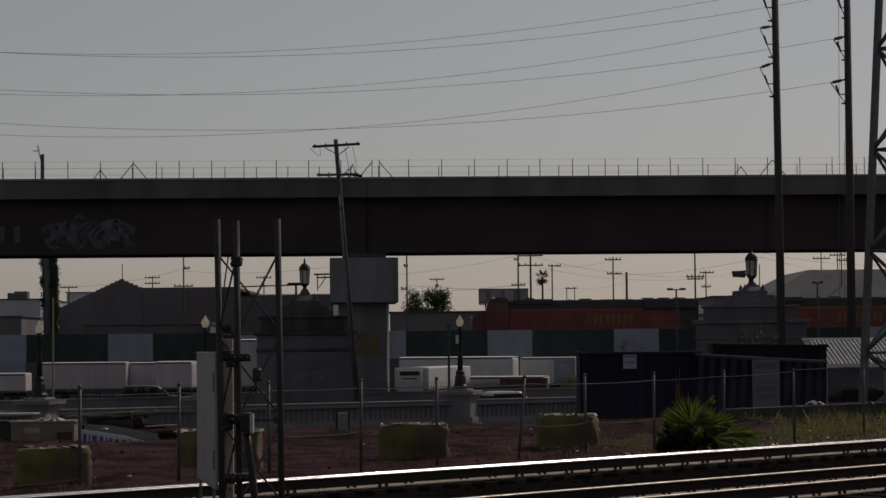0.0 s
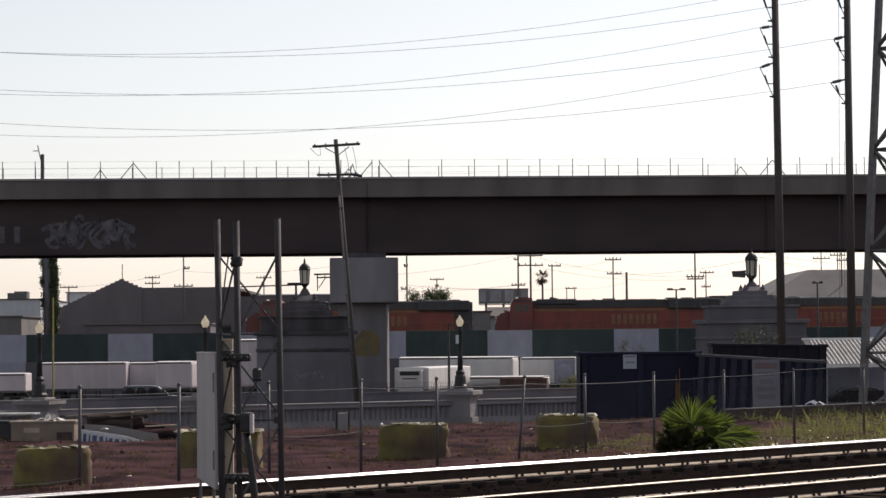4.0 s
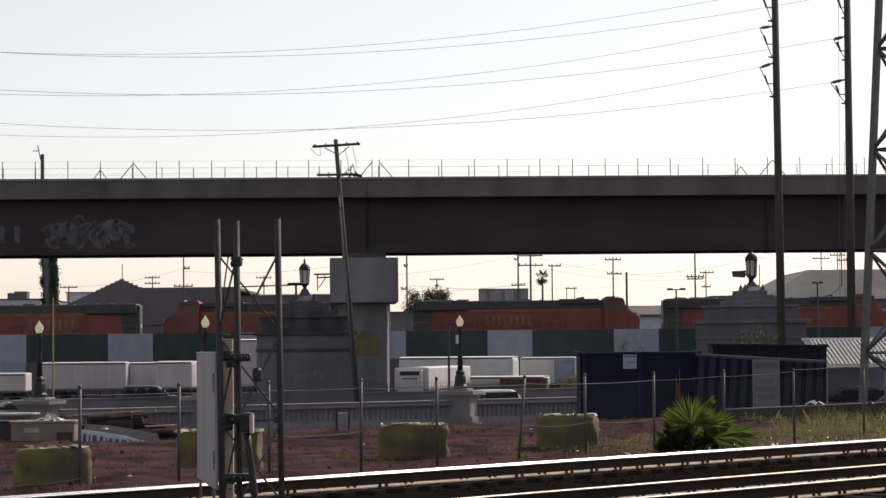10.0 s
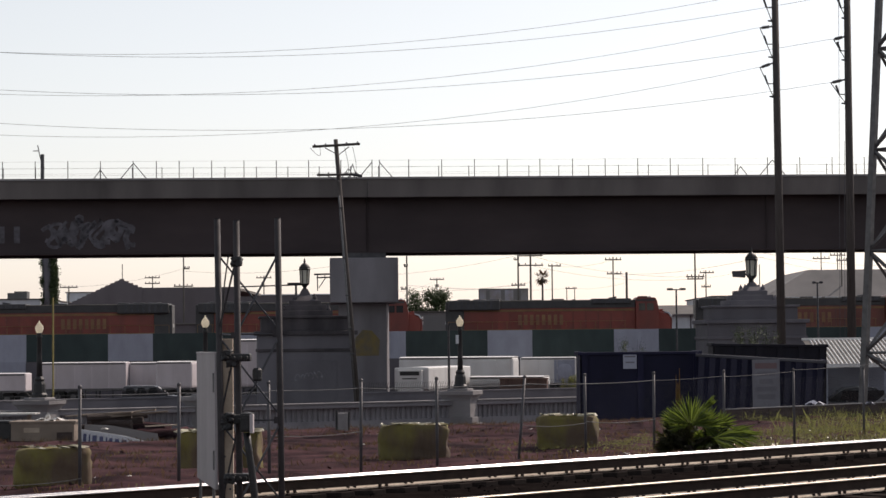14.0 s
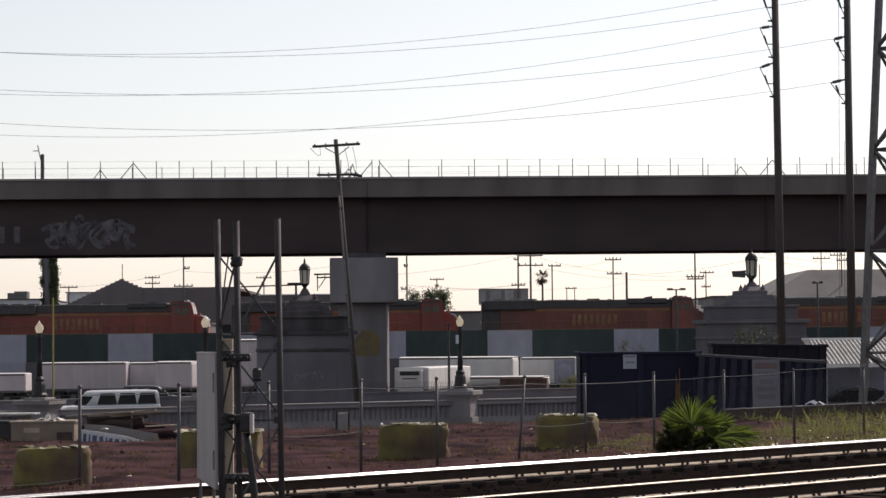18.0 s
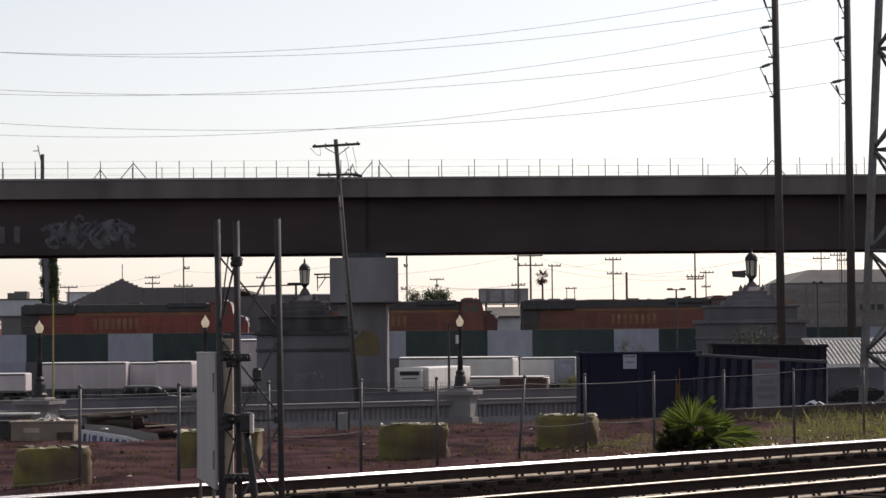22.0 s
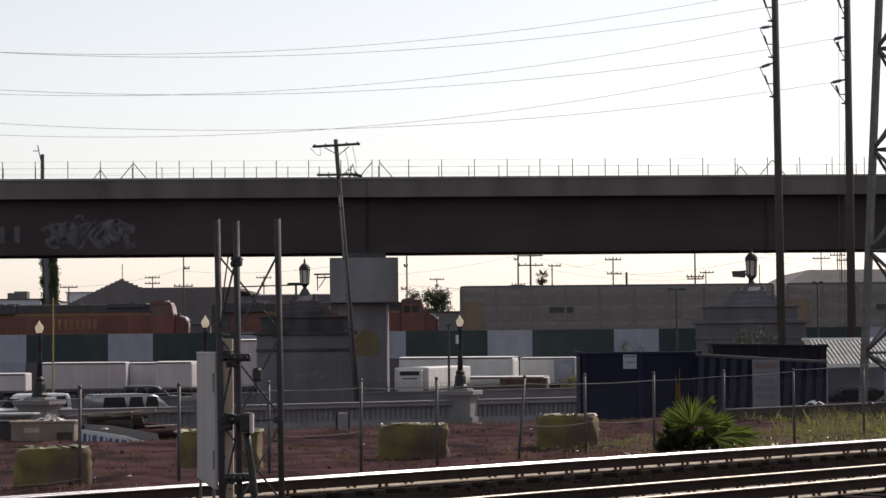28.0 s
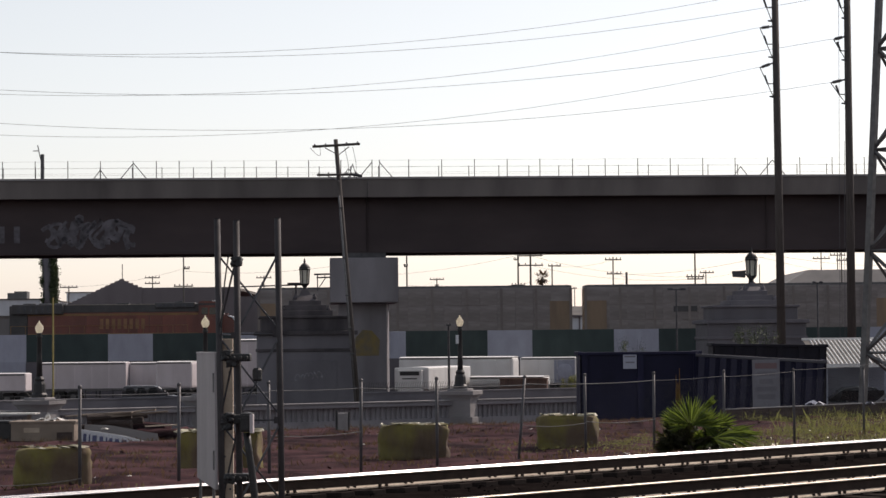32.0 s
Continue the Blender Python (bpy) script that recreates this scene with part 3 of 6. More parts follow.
# ---- striped yard wall ----
def make_wall():
    w = thing("wall_yard", "long yard wall with alternating dark green and white panels", "wall", pose(0, 185.0, 0), kind="structure")
    z1 = 3.534
    part("footing", cube(-140, 75, 0, 0.3, -2.4, 1.35), CONC_DARK, w)
    part("panel", cube(-46, -34.2, -0.05, 0.0, 0.2, 1.3, 0.01), PANEL_WHITE, w, "pale grey-white lower panel")
    per = 10.34150
    start = -34.131
    for i in range(-12, 10):
        x = start + i * per
        z = z1
        if x + per > 32 and x > 30:
            break
        part("panel", cube(x, x + per * 0.645, -0.06, 0.2, 1.3, z, 0.01), GREEN_WALL, w, "dark green panel")
        part("panel", cube(x + per * 0.645, x + per, -0.04, 0.2, 1.3, z - 0.02, 0.01), PANEL_WHITE, w, "pale grey-white panel")
    return w


make_wall()


# ---- trailers ----
def make_trailer(x, y, z, length, h, rz, label, rounded=0.08, front=None, material=None, fan=False, crown=0.3):
    """A box trailer, local x along it, standing at z."""
    t = thing("box_trailer", label, "trailer", pose(x, y, z, 0, 0, rz), "parked box trailers")
    mt = material or TRAILER_SIDE
    part("box_body", cube(-length / 2, length / 2, -1.28, 1.28, 1.1, h, rounded), mt, t)
    arch = bmesh.new()
    ends = [[arch.verts.new((x, 1.27 * math.sin(k), h - 0.06 + crown * math.cos(k))) for k in (-1.57, -1.3, -1.0, -0.7, -0.35, 0, 0.35, 0.7, 1.0, 1.3, 1.57)] for x in (-length / 2 + 0.06, length / 2 - 0.06)]
    for k in range(10):
        arch.faces.new((ends[0][k + 1], ends[0][k], ends[1][k], ends[1][k + 1]))
    arch.faces.new(ends[0]), arch.faces.new(ends[1][::-1])
    part("roof", arch, WHITE, t, "bright crowned white roof", smooth=False)
    part("bottom_rail", cube(-length / 2 + 0.1, length / 2 - 0.1, -1.3, 1.3, 1.02, 1.16), GALV, t)
    part("top_rail", cube(-length / 2 + 0.1, length / 2 - 0.1, -1.3, -1.24, h - 0.16, h - 0.04), GALV, t)
    seam = mesh_of("side_post", cube(-0.02, 0.02, -1.3, -1.27, 1.16, h - 0.16), mt)
    n = max(2, int(length / 1.2))
    for i in range(1, n):
        part("side_post", seam, mt, t, m=pose(-length / 2 + i * length / n, 0, 0))
    for wx in (-length / 2 + 1.3, -length / 2 + 2.5):
        for wy in (-1.1, 0.85):
            w = part("wheel", lathe([(0.5, -0.13), (0.52, -0.1), (0.52, 0.1), (0.5, 0.13)], 16), RUBBER, t, m=pose(wx, wy + 0.1, 0.52, 90, 0, 0))
            part("hub", lathe([(0.2, -0.15), (0.26, -0.1), (0.26, 0.1), (0.2, 0.15)], 10), GALV, w)
    for ly in (-0.9, 0.9):
        part("landing_leg", cube(length / 2 - 2.4, length / 2 - 2.25, ly - 0.07, ly + 0.07, 0, 1.05), STEEL_DARK, t)
    if front:
        part("cooling_unit", cube(length / 2, length / 2 + 0.4, -0.9, 0.9, h - 1.9, h - 0.15, 0.08), WHITE, t, "white cooling unit with a dark grille")
        part("grille", cube(length / 2 + 0.4, length / 2 + 0.43, -0.72, 0.72, h - 0.55, h - 0.27, 0.01), IRON, t, "dark oval air grille")
        part("slot", cube(length / 2 + 0.4, length / 2 + 0.42, -0.55, 0.55, h - 0.82, h - 0.74), IRON, t)
        for e in (-0.75, 0.75):
            part("gladhand", cube(length / 2, length / 2 + 0.08, e - 0.07, e + 0.07, h - 2.2, h - 1.75), STEEL_DARK, t)
    if fan:
        part("fan_housing", lathe([(0.62, 0), (0.62, 0.08), (0.5, 0.1)], 20), PANEL_WHITE, t, "round fan housing", m=pose(length / 2 - 0.9, -1.28, h - 1.1, 90, 0, 0))
        part("fan_panel", cube(length / 2 - 1.75, length / 2 - 0.08, -1.3, -1.275, h - 2.0, h - 0.2, 0.01), PANEL_WHITE, t, "greyish square panel")
    return t


YARD = -1.9


def make_brown_stand_in():
    """An open ribbed box, added in place of the dark reflections on the low trailer's side."""
    o = thing("brown_stand_in", "added brown box standing in for the trailer's dark lower side", "container", pose(5.8, 164.6, YARD, 0, 0, -6))
    for nm, b in (("side_wall", (-1.7, 1.7, -0.8, -0.74)), ("side_wall", (-1.7, 1.7, 0.74, 0.8)), ("end_wall", (-1.7, -1.64, -0.74, 0.74)), ("end_wall", (1.64, 1.7, -0.74, 0.74))):
        part(nm, cube(*b, 0.1, 1.72), BROWN_BOX, o)
    part("floor_plate", cube(-1.64, 1.64, -0.74, 0.74, 0.1, 0.16), BROWN_BOX, o)
    for i in range(7):
        part("rib", cube(-1.65 + i * 0.53, -1.55 + i * 0.53, -0.86, -0.8, 0.1, 1.7, 0.01), BROWN_BOX, o)
    part("rim", cube(-1.74, 1.74, -0.88, -0.74, 1.72, 1.8, 0.02), BROWN_BOX, o)
    part("rim", cube(-1.74, 1.74, 0.74, 0.88, 1.72, 1.8, 0.02), BROWN_BOX, o)
    for e in (-0.6, 0.6):
        part("skid", cube(-1.7, 1.7, e - 0.06, e + 0.06, 0.0, 0.1), STEEL_DARK, o)


make_brown_stand_in()


make_trailer(-27.859, 176.0, YARD, 6.60000, 1.488 + 1.68, 0, "white box trailer with faint marks on its side", crown=0.1)
make_trailer(-23.376, 177.6, YARD, 2.30100, 1.435 + 1.68, 0, "short white box trailer with dark corner posts", crown=0.1)
make_trailer(-20.490, 174.5, YARD, 2.88750, 1.511 + 1.68, -10, "white box trailer with a rounded front corner", rounded=0.25, crown=0.1)
make_trailer(-32.553, 170.0, YARD, 2.72000, 0.761 + 1.68, 0, "low white box trailer", crown=0.1)
make_trailer(-15.288, 177.0, YARD, 1.77000, 3.158 + 1.68, 0, "tall pale trailer with rounded corners", rounded=0.3, crown=0.1)
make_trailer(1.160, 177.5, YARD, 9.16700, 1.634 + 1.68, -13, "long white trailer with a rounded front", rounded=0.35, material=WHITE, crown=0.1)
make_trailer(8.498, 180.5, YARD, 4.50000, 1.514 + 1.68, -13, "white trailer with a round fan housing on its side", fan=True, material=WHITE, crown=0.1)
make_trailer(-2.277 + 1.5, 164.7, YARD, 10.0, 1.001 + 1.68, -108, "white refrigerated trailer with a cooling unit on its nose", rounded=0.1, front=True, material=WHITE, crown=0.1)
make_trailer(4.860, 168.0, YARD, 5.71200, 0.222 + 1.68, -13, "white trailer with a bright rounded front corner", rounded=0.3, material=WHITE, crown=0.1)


# ---- skip containers ----
def make_skip(x, y, z, length, width, h, rz, material, label, ribs, tilt=0.0):
    s = thing("skip_container", label, "skip container", pose(x, y, z, 0, tilt, rz), "roll-off skip containers")
    L, W, rim = length / 2, width / 2, RIM if ribs > 8 else material
    part("floor_plate", cube(-L, L, -W, W, 0.16, 0.24), material, s)
    for nm, b in (("side_wall", (-L, L, -W, -W + 0.05)), ("side_wall", (-L, L, W - 0.05, W)), ("end_wall", (-L, -L + 0.05, -W, W)), ("end_wall", (L - 0.05, L, -W, W))):
        part(nm, cube(*b, 0.2, h), material, s)
    part("rim", cube(-L - 0.06, L + 0.06, -W - 0.07, -W + 0.05, h - 0.02, h + 0.08, 0.02), rim, s)
    part("rim", cube(-L - 0.06, L + 0.06, W - 0.05, W + 0.07, h - 0.02, h + 0.08, 0.02), rim, s)
    part("rim", cube(-L - 0.07, -L + 0.05, -W + 0.05, W - 0.05, h - 0.02, h + 0.11, 0.02), material, s)
    part("rim", cube(L - 0.05, L + 0.07, -W + 0.05, W - 0.05, h - 0.02, h + 0.11, 0.02), material, s)
    rib = mesh_of("rib", prism([(-0.1, 0.2), (0.1, 0.2), (0.1, h - 0.02), (-0.1, h - 0.02)], -W - 0.1, -W), SKIP_RIB if ribs > 8 else material)
    for i in range(ribs):
        part("rib", rib, SKIP_RIB if ribs > 8 else material, s, m=pose(-L + 0.15 + (length - 0.3) * i / (ribs - 1), 0, 0))
    for e in (-0.5, 0.5):
        part("skid", cube(-L, L, e - 0.06, e + 0.06, 0.03, 0.16), material, s)
    return s


make_skip(6.744, 79.0, -0.55, 4.13400, 2.4, 2.5, 0, BLUE_STEEL, "dark navy steel skip container, smooth sided", 3)
make_skip(10.737, 78.0, -0.62, 4.29400, 2.4, 2.36, -6, BLUE_STEEL, "dark navy ribbed steel skip container with a pale notice", 12, 3.6)
make_skip(12.124, 85.5, -0.75, 4.20000, 2.4, 2.92, -2, BLACK_STEEL, "black steel skip container behind the blue one", 6, 1.2)


# ---- poles and wires ----
def make_tall_pole(foot, head, r0, r1, label):
    p = thing("transmission_pole", label, "utility pole", Matrix.Translation(foot), "tall transmission poles")
    h = Vector(head) - Vector(foot)
    part("shaft", bar((0, 0, 0), h, r0, r1, 14), WOOD_POLE, p, smooth=True)
    return p, h


pole_a, ha = make_tall_pole((17.622, 118.000, -0.448), (17.537, 118.000, 22.072), 0.235, 0.17, "tall brown wooden transmission pole with line insulators")
pole_b, hb = make_tall_pole((20.191, 112.000, -0.341), (20.251, 112.000, 21.032), 0.225, 0.16, "tall brown wooden transmission pole with line insulators")


def curve_wire(name, x0, z0, x1, z1, sag, y, label, r=0.0095, n=24):
    """A hanging line in a plane of constant depth."""
    pts = [(x0 + (x1 - x0) * i / n, y, z0 + (z1 - z0) * i / n - 4 * sag * (i / n) * (1 - i / n)) for i in range(n + 1)]
    return solid(name, wire(pts, r), STEEL_DARK, label, "cable", group="transmission lines")


# ---- train ----
TRAIN_Y, RAIL_Z = 201.0, 1.76
PXM = 0.05025


def make_truck(parent, x):
    t = part("truck", cube(x - 2.0, x + 2.0, -1.15, 1.15, 0.45, 0.85, 0.05), STEEL_DARK, parent)
    for wx in (-1.65, 0, 1.65):
        for wy in (-0.8, 0.66):
            part("wheel", lathe([(0.5, 0), (0.53, 0.03), (0.53, 0.14)], 16), STEEL_DARK, t, m=pose(x + wx, wy + 0.14, 0.53, 90, 0, 0))


def make_loco(nose, label, tone=0):
    """A freight locomotive; local x along it, the cab at +x when nose is 1; the body is 20.6 m long."""
    o = thing("locomotive", label, "locomotive", pose(0, TRAIN_Y, RAIL_Z), "locomotives of the train")
    s, paint = nose, ORANGE if tone else ORANGE_BRIGHT

    def sx(a, b):
        return (min(a * s, b * s), max(a * s, b * s))
    part("underframe", cube(-10.3, 10.3, -1.5, 1.5, 1.25, 1.6, 0.03), LOCO_DARK, o)
    part("sill_stripe", cube(-10.3, 10.3, -1.53, -1.5, 1.42, 1.56), YELLOW, o, "yellow sill stripe")
    part("fuel_tank", cube(-3.2, 3.2, -1.4, 1.4, 0.4, 1.2, 0.2), LOCO_DARK, o)
    for tx in (-6.6, 6.6):
        make_truck(o, tx)
    part("hood", cube(*sx(-8.4, 6.8), -0.95, 0.95, 1.6, 3.85, 0.06), paint, o, "orange engine hood")
    part("rear_hood", cube(*sx(-10.02, -8.4), -0.97, 0.97, 1.6, 4.4, 0.08), LOCO_DARK, o, "dark green rear end of the hood")
    part("upper_hood", cube(*sx(-8.5, 6.8), -0.975, 0.975, 3.74, 4.46, 0.08), LOCO_DARK, o, "dark green roof band")
    part("stripe", cube(*sx(-8.4, 6.7), -0.985, -0.955, 3.5, 3.66), YELLOW, o, "yellow stripe")
    part("stripe", cube(*sx(-8.4, 6.7), -0.985, -0.955, 1.76, 1.92), YELLOW, o, "yellow stripe")
    part("radiator", cube(*sx(-9.75, -5.2), -1.42, 1.42, 3.62, 4.52, 0.12), LOCO_DARK, o, "flared radiator housing")
    for i in range(3):
        part("roof_fan", lathe([(0.55, 0), (0.58, 0.08), (0.5, 0.11)], 14), STEEL_DARK, o, m=pose(s * (-8.4 + i * 1.4), 0, 4.52))
    part("brake_grid", cube(*sx(2.9, 6.4), -1.15, 1.15, 4.1, 4.58, 0.08), LOCO_DARK, o)
    for i in range(6):
        part("grid_louvre", cube(*sx(3.1 + i * 0.53, 3.5 + i * 0.53), -1.17, -1.14, 4.2, 4.48), STEEL_DARK, o)
    part("exhaust", cube(*sx(-0.6, 0.5), -0.35, 0.35, 4.44, 4.6, 0.03), STEEL_DARK, o)
    part("roof_hatch", cube(*sx(-4.2, -1.4), -0.6, 0.6, 4.44, 4.52, 0.03), LOCO_DARK, o)
    part("lift_lug", cube(*sx(1.2, 1.5), -0.7, -0.6, 4.44, 4.54), STEEL_DARK, o)
    cab = part("cab", prism([(s * 6.8, 1.6), (s * 8.82, 1.6), (s * 8.82, 3.5), (s * 8.66, 4.3), (s * 8.5, 4.62), (s * 7.0, 4.7), (s * 6.8, 4.6)], -1.5, 1.5), paint, o, "orange cab")
    for a, b in ((7.05, 7.6), (7.75, 8.35)):
        part("window", cube(*sx(a, b), -1.52, -1.49, 3.5, 4.12), GLASS_DARK, cab)
    part("roof_band", cube(*sx(6.85, 8.45), -1.515, -1.49, 4.32, 4.5), LOCO_DARK, cab, "dark green band under the cab roof")
    for e in (-0.72, 0.72):
        part("windscreen", cube(-0.015, 0.015, e - 0.42, e + 0.42, 0, 0.66), GLASS_DARK, cab, m=Matrix.Translation((s * 8.8, 0, 3.6)) @ Matrix.Rotation(-s * 0.2, 4, "Y"))
    part("number_board", cube(*sx(8.5, 8.62), -1.2, -0.7, 4.36, 4.52), WHITE, cab, "pale number board")
    nb = prism([(s * 8.82, 1.6), (s * 10.0, 1.6), (s * 10.05, 2.9), (s * 9.85, 3.25), (s * 8.82, 3.58)], -0.95, 0.95)
    bmesh.ops.bevel(nb, geom=[e for e in nb.edges if e.calc_length() > 0.1 and max(v.co.x * s for v in e.verts) > 9.5], offset=0.18, segments=3, affect="EDGES")
    part("nose", nb, paint, o, "orange low nose")
    # pale crest paint and painted-in sun glare, on right-facing noses only
    if s > 0:
        part("nose_crest", prism([(s * 9.35, 3.43), (s * 9.8, 3.3), (s * 10.03, 2.92), (s * 9.9, 2.92), (s * 9.72, 3.2), (s * 9.35, 3.34)], -0.975, 0.975), WHITE_DULL, o, "pale nose crest with sun glare in its colour")
    # shiny strip placed for the sun's highlight along the roof
    part("roof_edge", cube(*sx(-5.2, 2.9), -0.99, -0.93, 4.42, 4.48, 0.015), RAIL_DULL, o, "shiny roof edge strip for the sun's highlight")
    part("sand_hatch", cube(*sx(9.0, 9.3), -0.3, 0.3, 3.5, 3.62, 0.03), paint, o)
    for i in range(5):
        part("step", cube(*sx(9.75, 10.1), -1.5, -1.2, 0.55 + 0.24 * i, 0.58 + 0.24 * i), STEEL_DARK, o)
    part("horn", bar((s * 4.5, 0.2, 4.62), (s * 5.2, 0.2, 4.7), 0.06, 0.09, 8), STEEL_DARK, o)
    part("cab_cooler", cube(*sx(7.1, 7.9), -0.5, 0.5, 4.64, 4.78, 0.04), LOCO_DARK, o)
    part("antenna_dome", lathe([(0.16, 0), (0.15, 0.12), (0.06, 0.18)], 10), WHITE, o, m=pose(s * 8.15, 0, 4.62))
    for i in range(7):
        part("radiator_slat", cube(*sx(-9.2 + i * 0.52, -9.0 + i * 0.52), -1.44, -1.41, 3.72, 4.42), STEEL_DARK, o)
    part("headlight", lathe([(0.1, 0), (0.13, 0.06), (0.1, 0.1)], 8), WHITE, o, m=pose(s * 10.0, 0, 3.0, 0, 90 * s, 0))
    door = mesh_of("hood_door", cube(-0.5, 0.5, -0.968, -0.952, 1.75, 3.45, 0.006), paint)
    for i in range(10):
        part("hood_door", door, paint, o, m=pose(s * (-4.9 + i * 1.12), 0, 0))
    x = 0.2 if s < 0 else -2.0 if tone else -3.6
    for i in range(4):
        bm = cube(x, x + 0.3, -1.0, -0.975, 2.3, 3.2)
        box(bm, x + 0.52, x + 0.82, -1.0, -0.975, 2.3, 3.2)
        part("letter_bar", bm, MARK, o, "faded yellow marking bars")
        x += 1.05
    for i in range(13):
        hx = -9.8 + i * 1.3
        part("handrail_post", bar((s * hx, -1.45, 1.6), (s * hx, -1.45, 2.6), 0.02, None, 5), YELLOW, o)
    part("handrail", bar((s * -9.8, -1.45, 2.6), (s * 5.9, -1.45, 2.6), 0.02, None, 5), YELLOW, o)
    for e in (-1, 1):
        part("coupler", cube(e * 10.9 - 0.3, e * 10.9 + 0.3, -0.15, 0.15, 0.7, 1.05, 0.04), STEEL_DARK, o)
        part("pilot", cube(e * 10.32 - 0.06, e * 10.32 + 0.06, -1.45, 1.45, 0.3, 1.6, 0.02), LOCO_DARK, o)
        part("end_light_cluster", cube(e * (10.02 if e != s else 10.06) - 0.03, e * (10.02 if e != s else 10.06) + 0.03, -0.3, 0.3, 2.4, 2.7), WHITE, o)
    return o


def make_autorack(label):
    """A tall enclosed car carrier, 27.7 m long, local x along it."""
    o = thing("autorack_car", label, "railway wagon", pose(0, TRAIN_Y, RAIL_Z), "autorack wagons")
    L = 13.85
    part("body", cube(-L, L, -1.5, 1.5, 1.1, 5.6, 0.05), AUTO_GREY, o)
    part("roof", prism([(-L, 5.6), (L, 5.6), (L, 5.74), (L - 0.3, 5.8), (-L + 0.3, 5.8), (-L, 5.74)], -1.45, 1.45), GALV, o, "ribbed galvanised roof")
    part("sill", cube(-L, L, -1.56, 1.56, 0.9, 1.2, 0.02), AUTO_YELLOW, o)
    panel = mesh_of("side_panel", cube(0.0, 1.55, -1.535, -1.5, 0, 1.3, 0.008), AUTO_GREY)
    for i in range(15):
        for j in range(3):
            part("side_panel", panel, AUTO_GREY, o, m=pose(-L + 2.2 + i * 1.58, 0, 1.25 + j * 1.42))
    post = mesh_of("post", cube(-0.11, 0.11, -1.58, -1.5, 1.2, 5.55), AUTO_POST)
    for i in range(10):
        part("post", post, AUTO_POST, o, m=pose(-L + 0.1 + i * (2 * L - 0.2) / 9, 0, 0))
    for e in (-1, 1):
        a, b = sorted((e * (L - 0.15), e * (L - 1.95)))
        part("corner_panel", cube(a, b, -1.545, -1.5, 1.25, 4.4, 0.01), AUTO_YELLOW, o, "faded yellow corner panel")
        part("end_door", cube(e * L - 0.04, e * L + 0.04, -1.4, 1.4, 1.2, 5.5, 0.02), AUTO_YELLOW, o)
        part("coupler", cube(e * (L + 0.3) - 0.35, e * (L + 0.3) + 0.35, -0.15, 0.15, 0.7, 1.05), STEEL_DARK, o)
        make_truck(o, e * (L - 3.2))
    part("mark_plate", cube(-6.0, -3.9, -1.56, -1.54, 3.35, 3.85), LOCO_DARK, o, "small dark marking panel")
    return o


def travel(t):
    """How far the train has come, in metres."""
    return PXM * (100.3 * t - 0.19 * t * t)


TRAIN = []
for k, nose in enumerate((-1, -1, 1, 1, 1, 1)):
    TRAIN.append((make_loco(nose, "orange freight locomotive with a dark roof and yellow stripe" + (", cab trailing" if nose > 0 else ", cab leading"), k > 3), 12.550 + k * 22.11000))
TRAIN.append((make_autorack("tall grey autorack wagon with faded yellow corners"), 148.979))
TRAIN.append((make_autorack("tall grey autorack wagon with faded yellow corners"), 177.792))


# ---- lines, insulators and poles in the middle distance ----
def line_to(pole_x, x0, z0, x1, z1, sag, y):
    curve_wire("power_line", x0, z0, x1, z1, sag, y, "thin sagging power line running to the tall pole")


line_to(0, -40.931, 19.598, 16.921, 20.687, 2.43080, 117.7)
line_to(0, -38.851, 18.971, 19.662, 19.542, 2.51160, 111.75)
line_to(0, -40.919, 17.325, 16.744, 18.798, 2.48390, 117.7)
line_to(0, -38.841, 17.040, 19.541, 17.358, 2.34640, 111.75)
line_to(0, -40.909, 15.344, 16.711, 16.713, 2.63435, 117.7)
line_to(0, -38.833, 15.497, 19.363, 15.185, 2.27080, 111.75)


def make_insulator(foot, tip, brace_foot, group, label):
    """A post insulator with sheds, and the strut that carries it."""
    a, b, c = Vector(foot), Vector(tip), Vector(brace_foot)
    o = thing("line_insulator", label, "insulator", Matrix.Translation(a), group)
    part("arm", bar((0, 0, 0), b - a, 0.05, 0.04, 6), STEEL_DARK, o)
    for i in range(5):
        p = (b - a) * (0.3 + 0.12 * i)
        part("shed", bar(p, p + (b - a).normalized() * 0.06, 0.1, 0.06, 10), STEEL_DARK, o)
    part("strut", bar(b - a, c - a, 0.025, None, 5), STEEL_DARK, o)
    part("strut_foot", bar(c - a, c - a + Vector((-0.22, 0, 0.03)), 0.06, 0.04, 6), STEEL_DARK, o)
    mid = (b - a).lerp(c - a, 0.55)
    part("arrester", bar(mid + Vector((-0.15, 0, 0.45)), mid, 0.06, 0.05, 6), STEEL_DARK, o)
    part("bracket", bar(mid, mid + Vector((0.35, 0, 0.0)), 0.03, None, 5), STEEL_DARK, o)


LABEL_INS = "dark post insulator with strut on a tall pole"
make_insulator((17.399, 117.800, 20.847), (16.745, 117.800, 20.705), (17.342, 117.800, 19.121), "insulators", LABEL_INS)
make_insulator((17.368, 117.800, 18.853), (16.715, 117.800, 18.770), (17.342, 117.800, 17.217), "insulators", LABEL_INS)
make_insulator((17.367, 117.800, 16.920), (16.669, 117.700, 16.677), (17.368, 117.800, 15.138), "insulators", LABEL_INS)
make_insulator((20.133, 111.800, 19.529), (19.600, 111.800, 19.562), (20.142, 111.800, 18.370), "insulators", LABEL_INS)
make_insulator((20.098, 111.800, 17.467), (19.497, 111.750, 17.325), (20.106, 111.800, 16.282), "insulators", LABEL_INS)
make_insulator((20.061, 111.800, 15.324), (19.320, 111.750, 15.156), (20.068, 111.800, 14.113), "insulators", LABEL_INS)
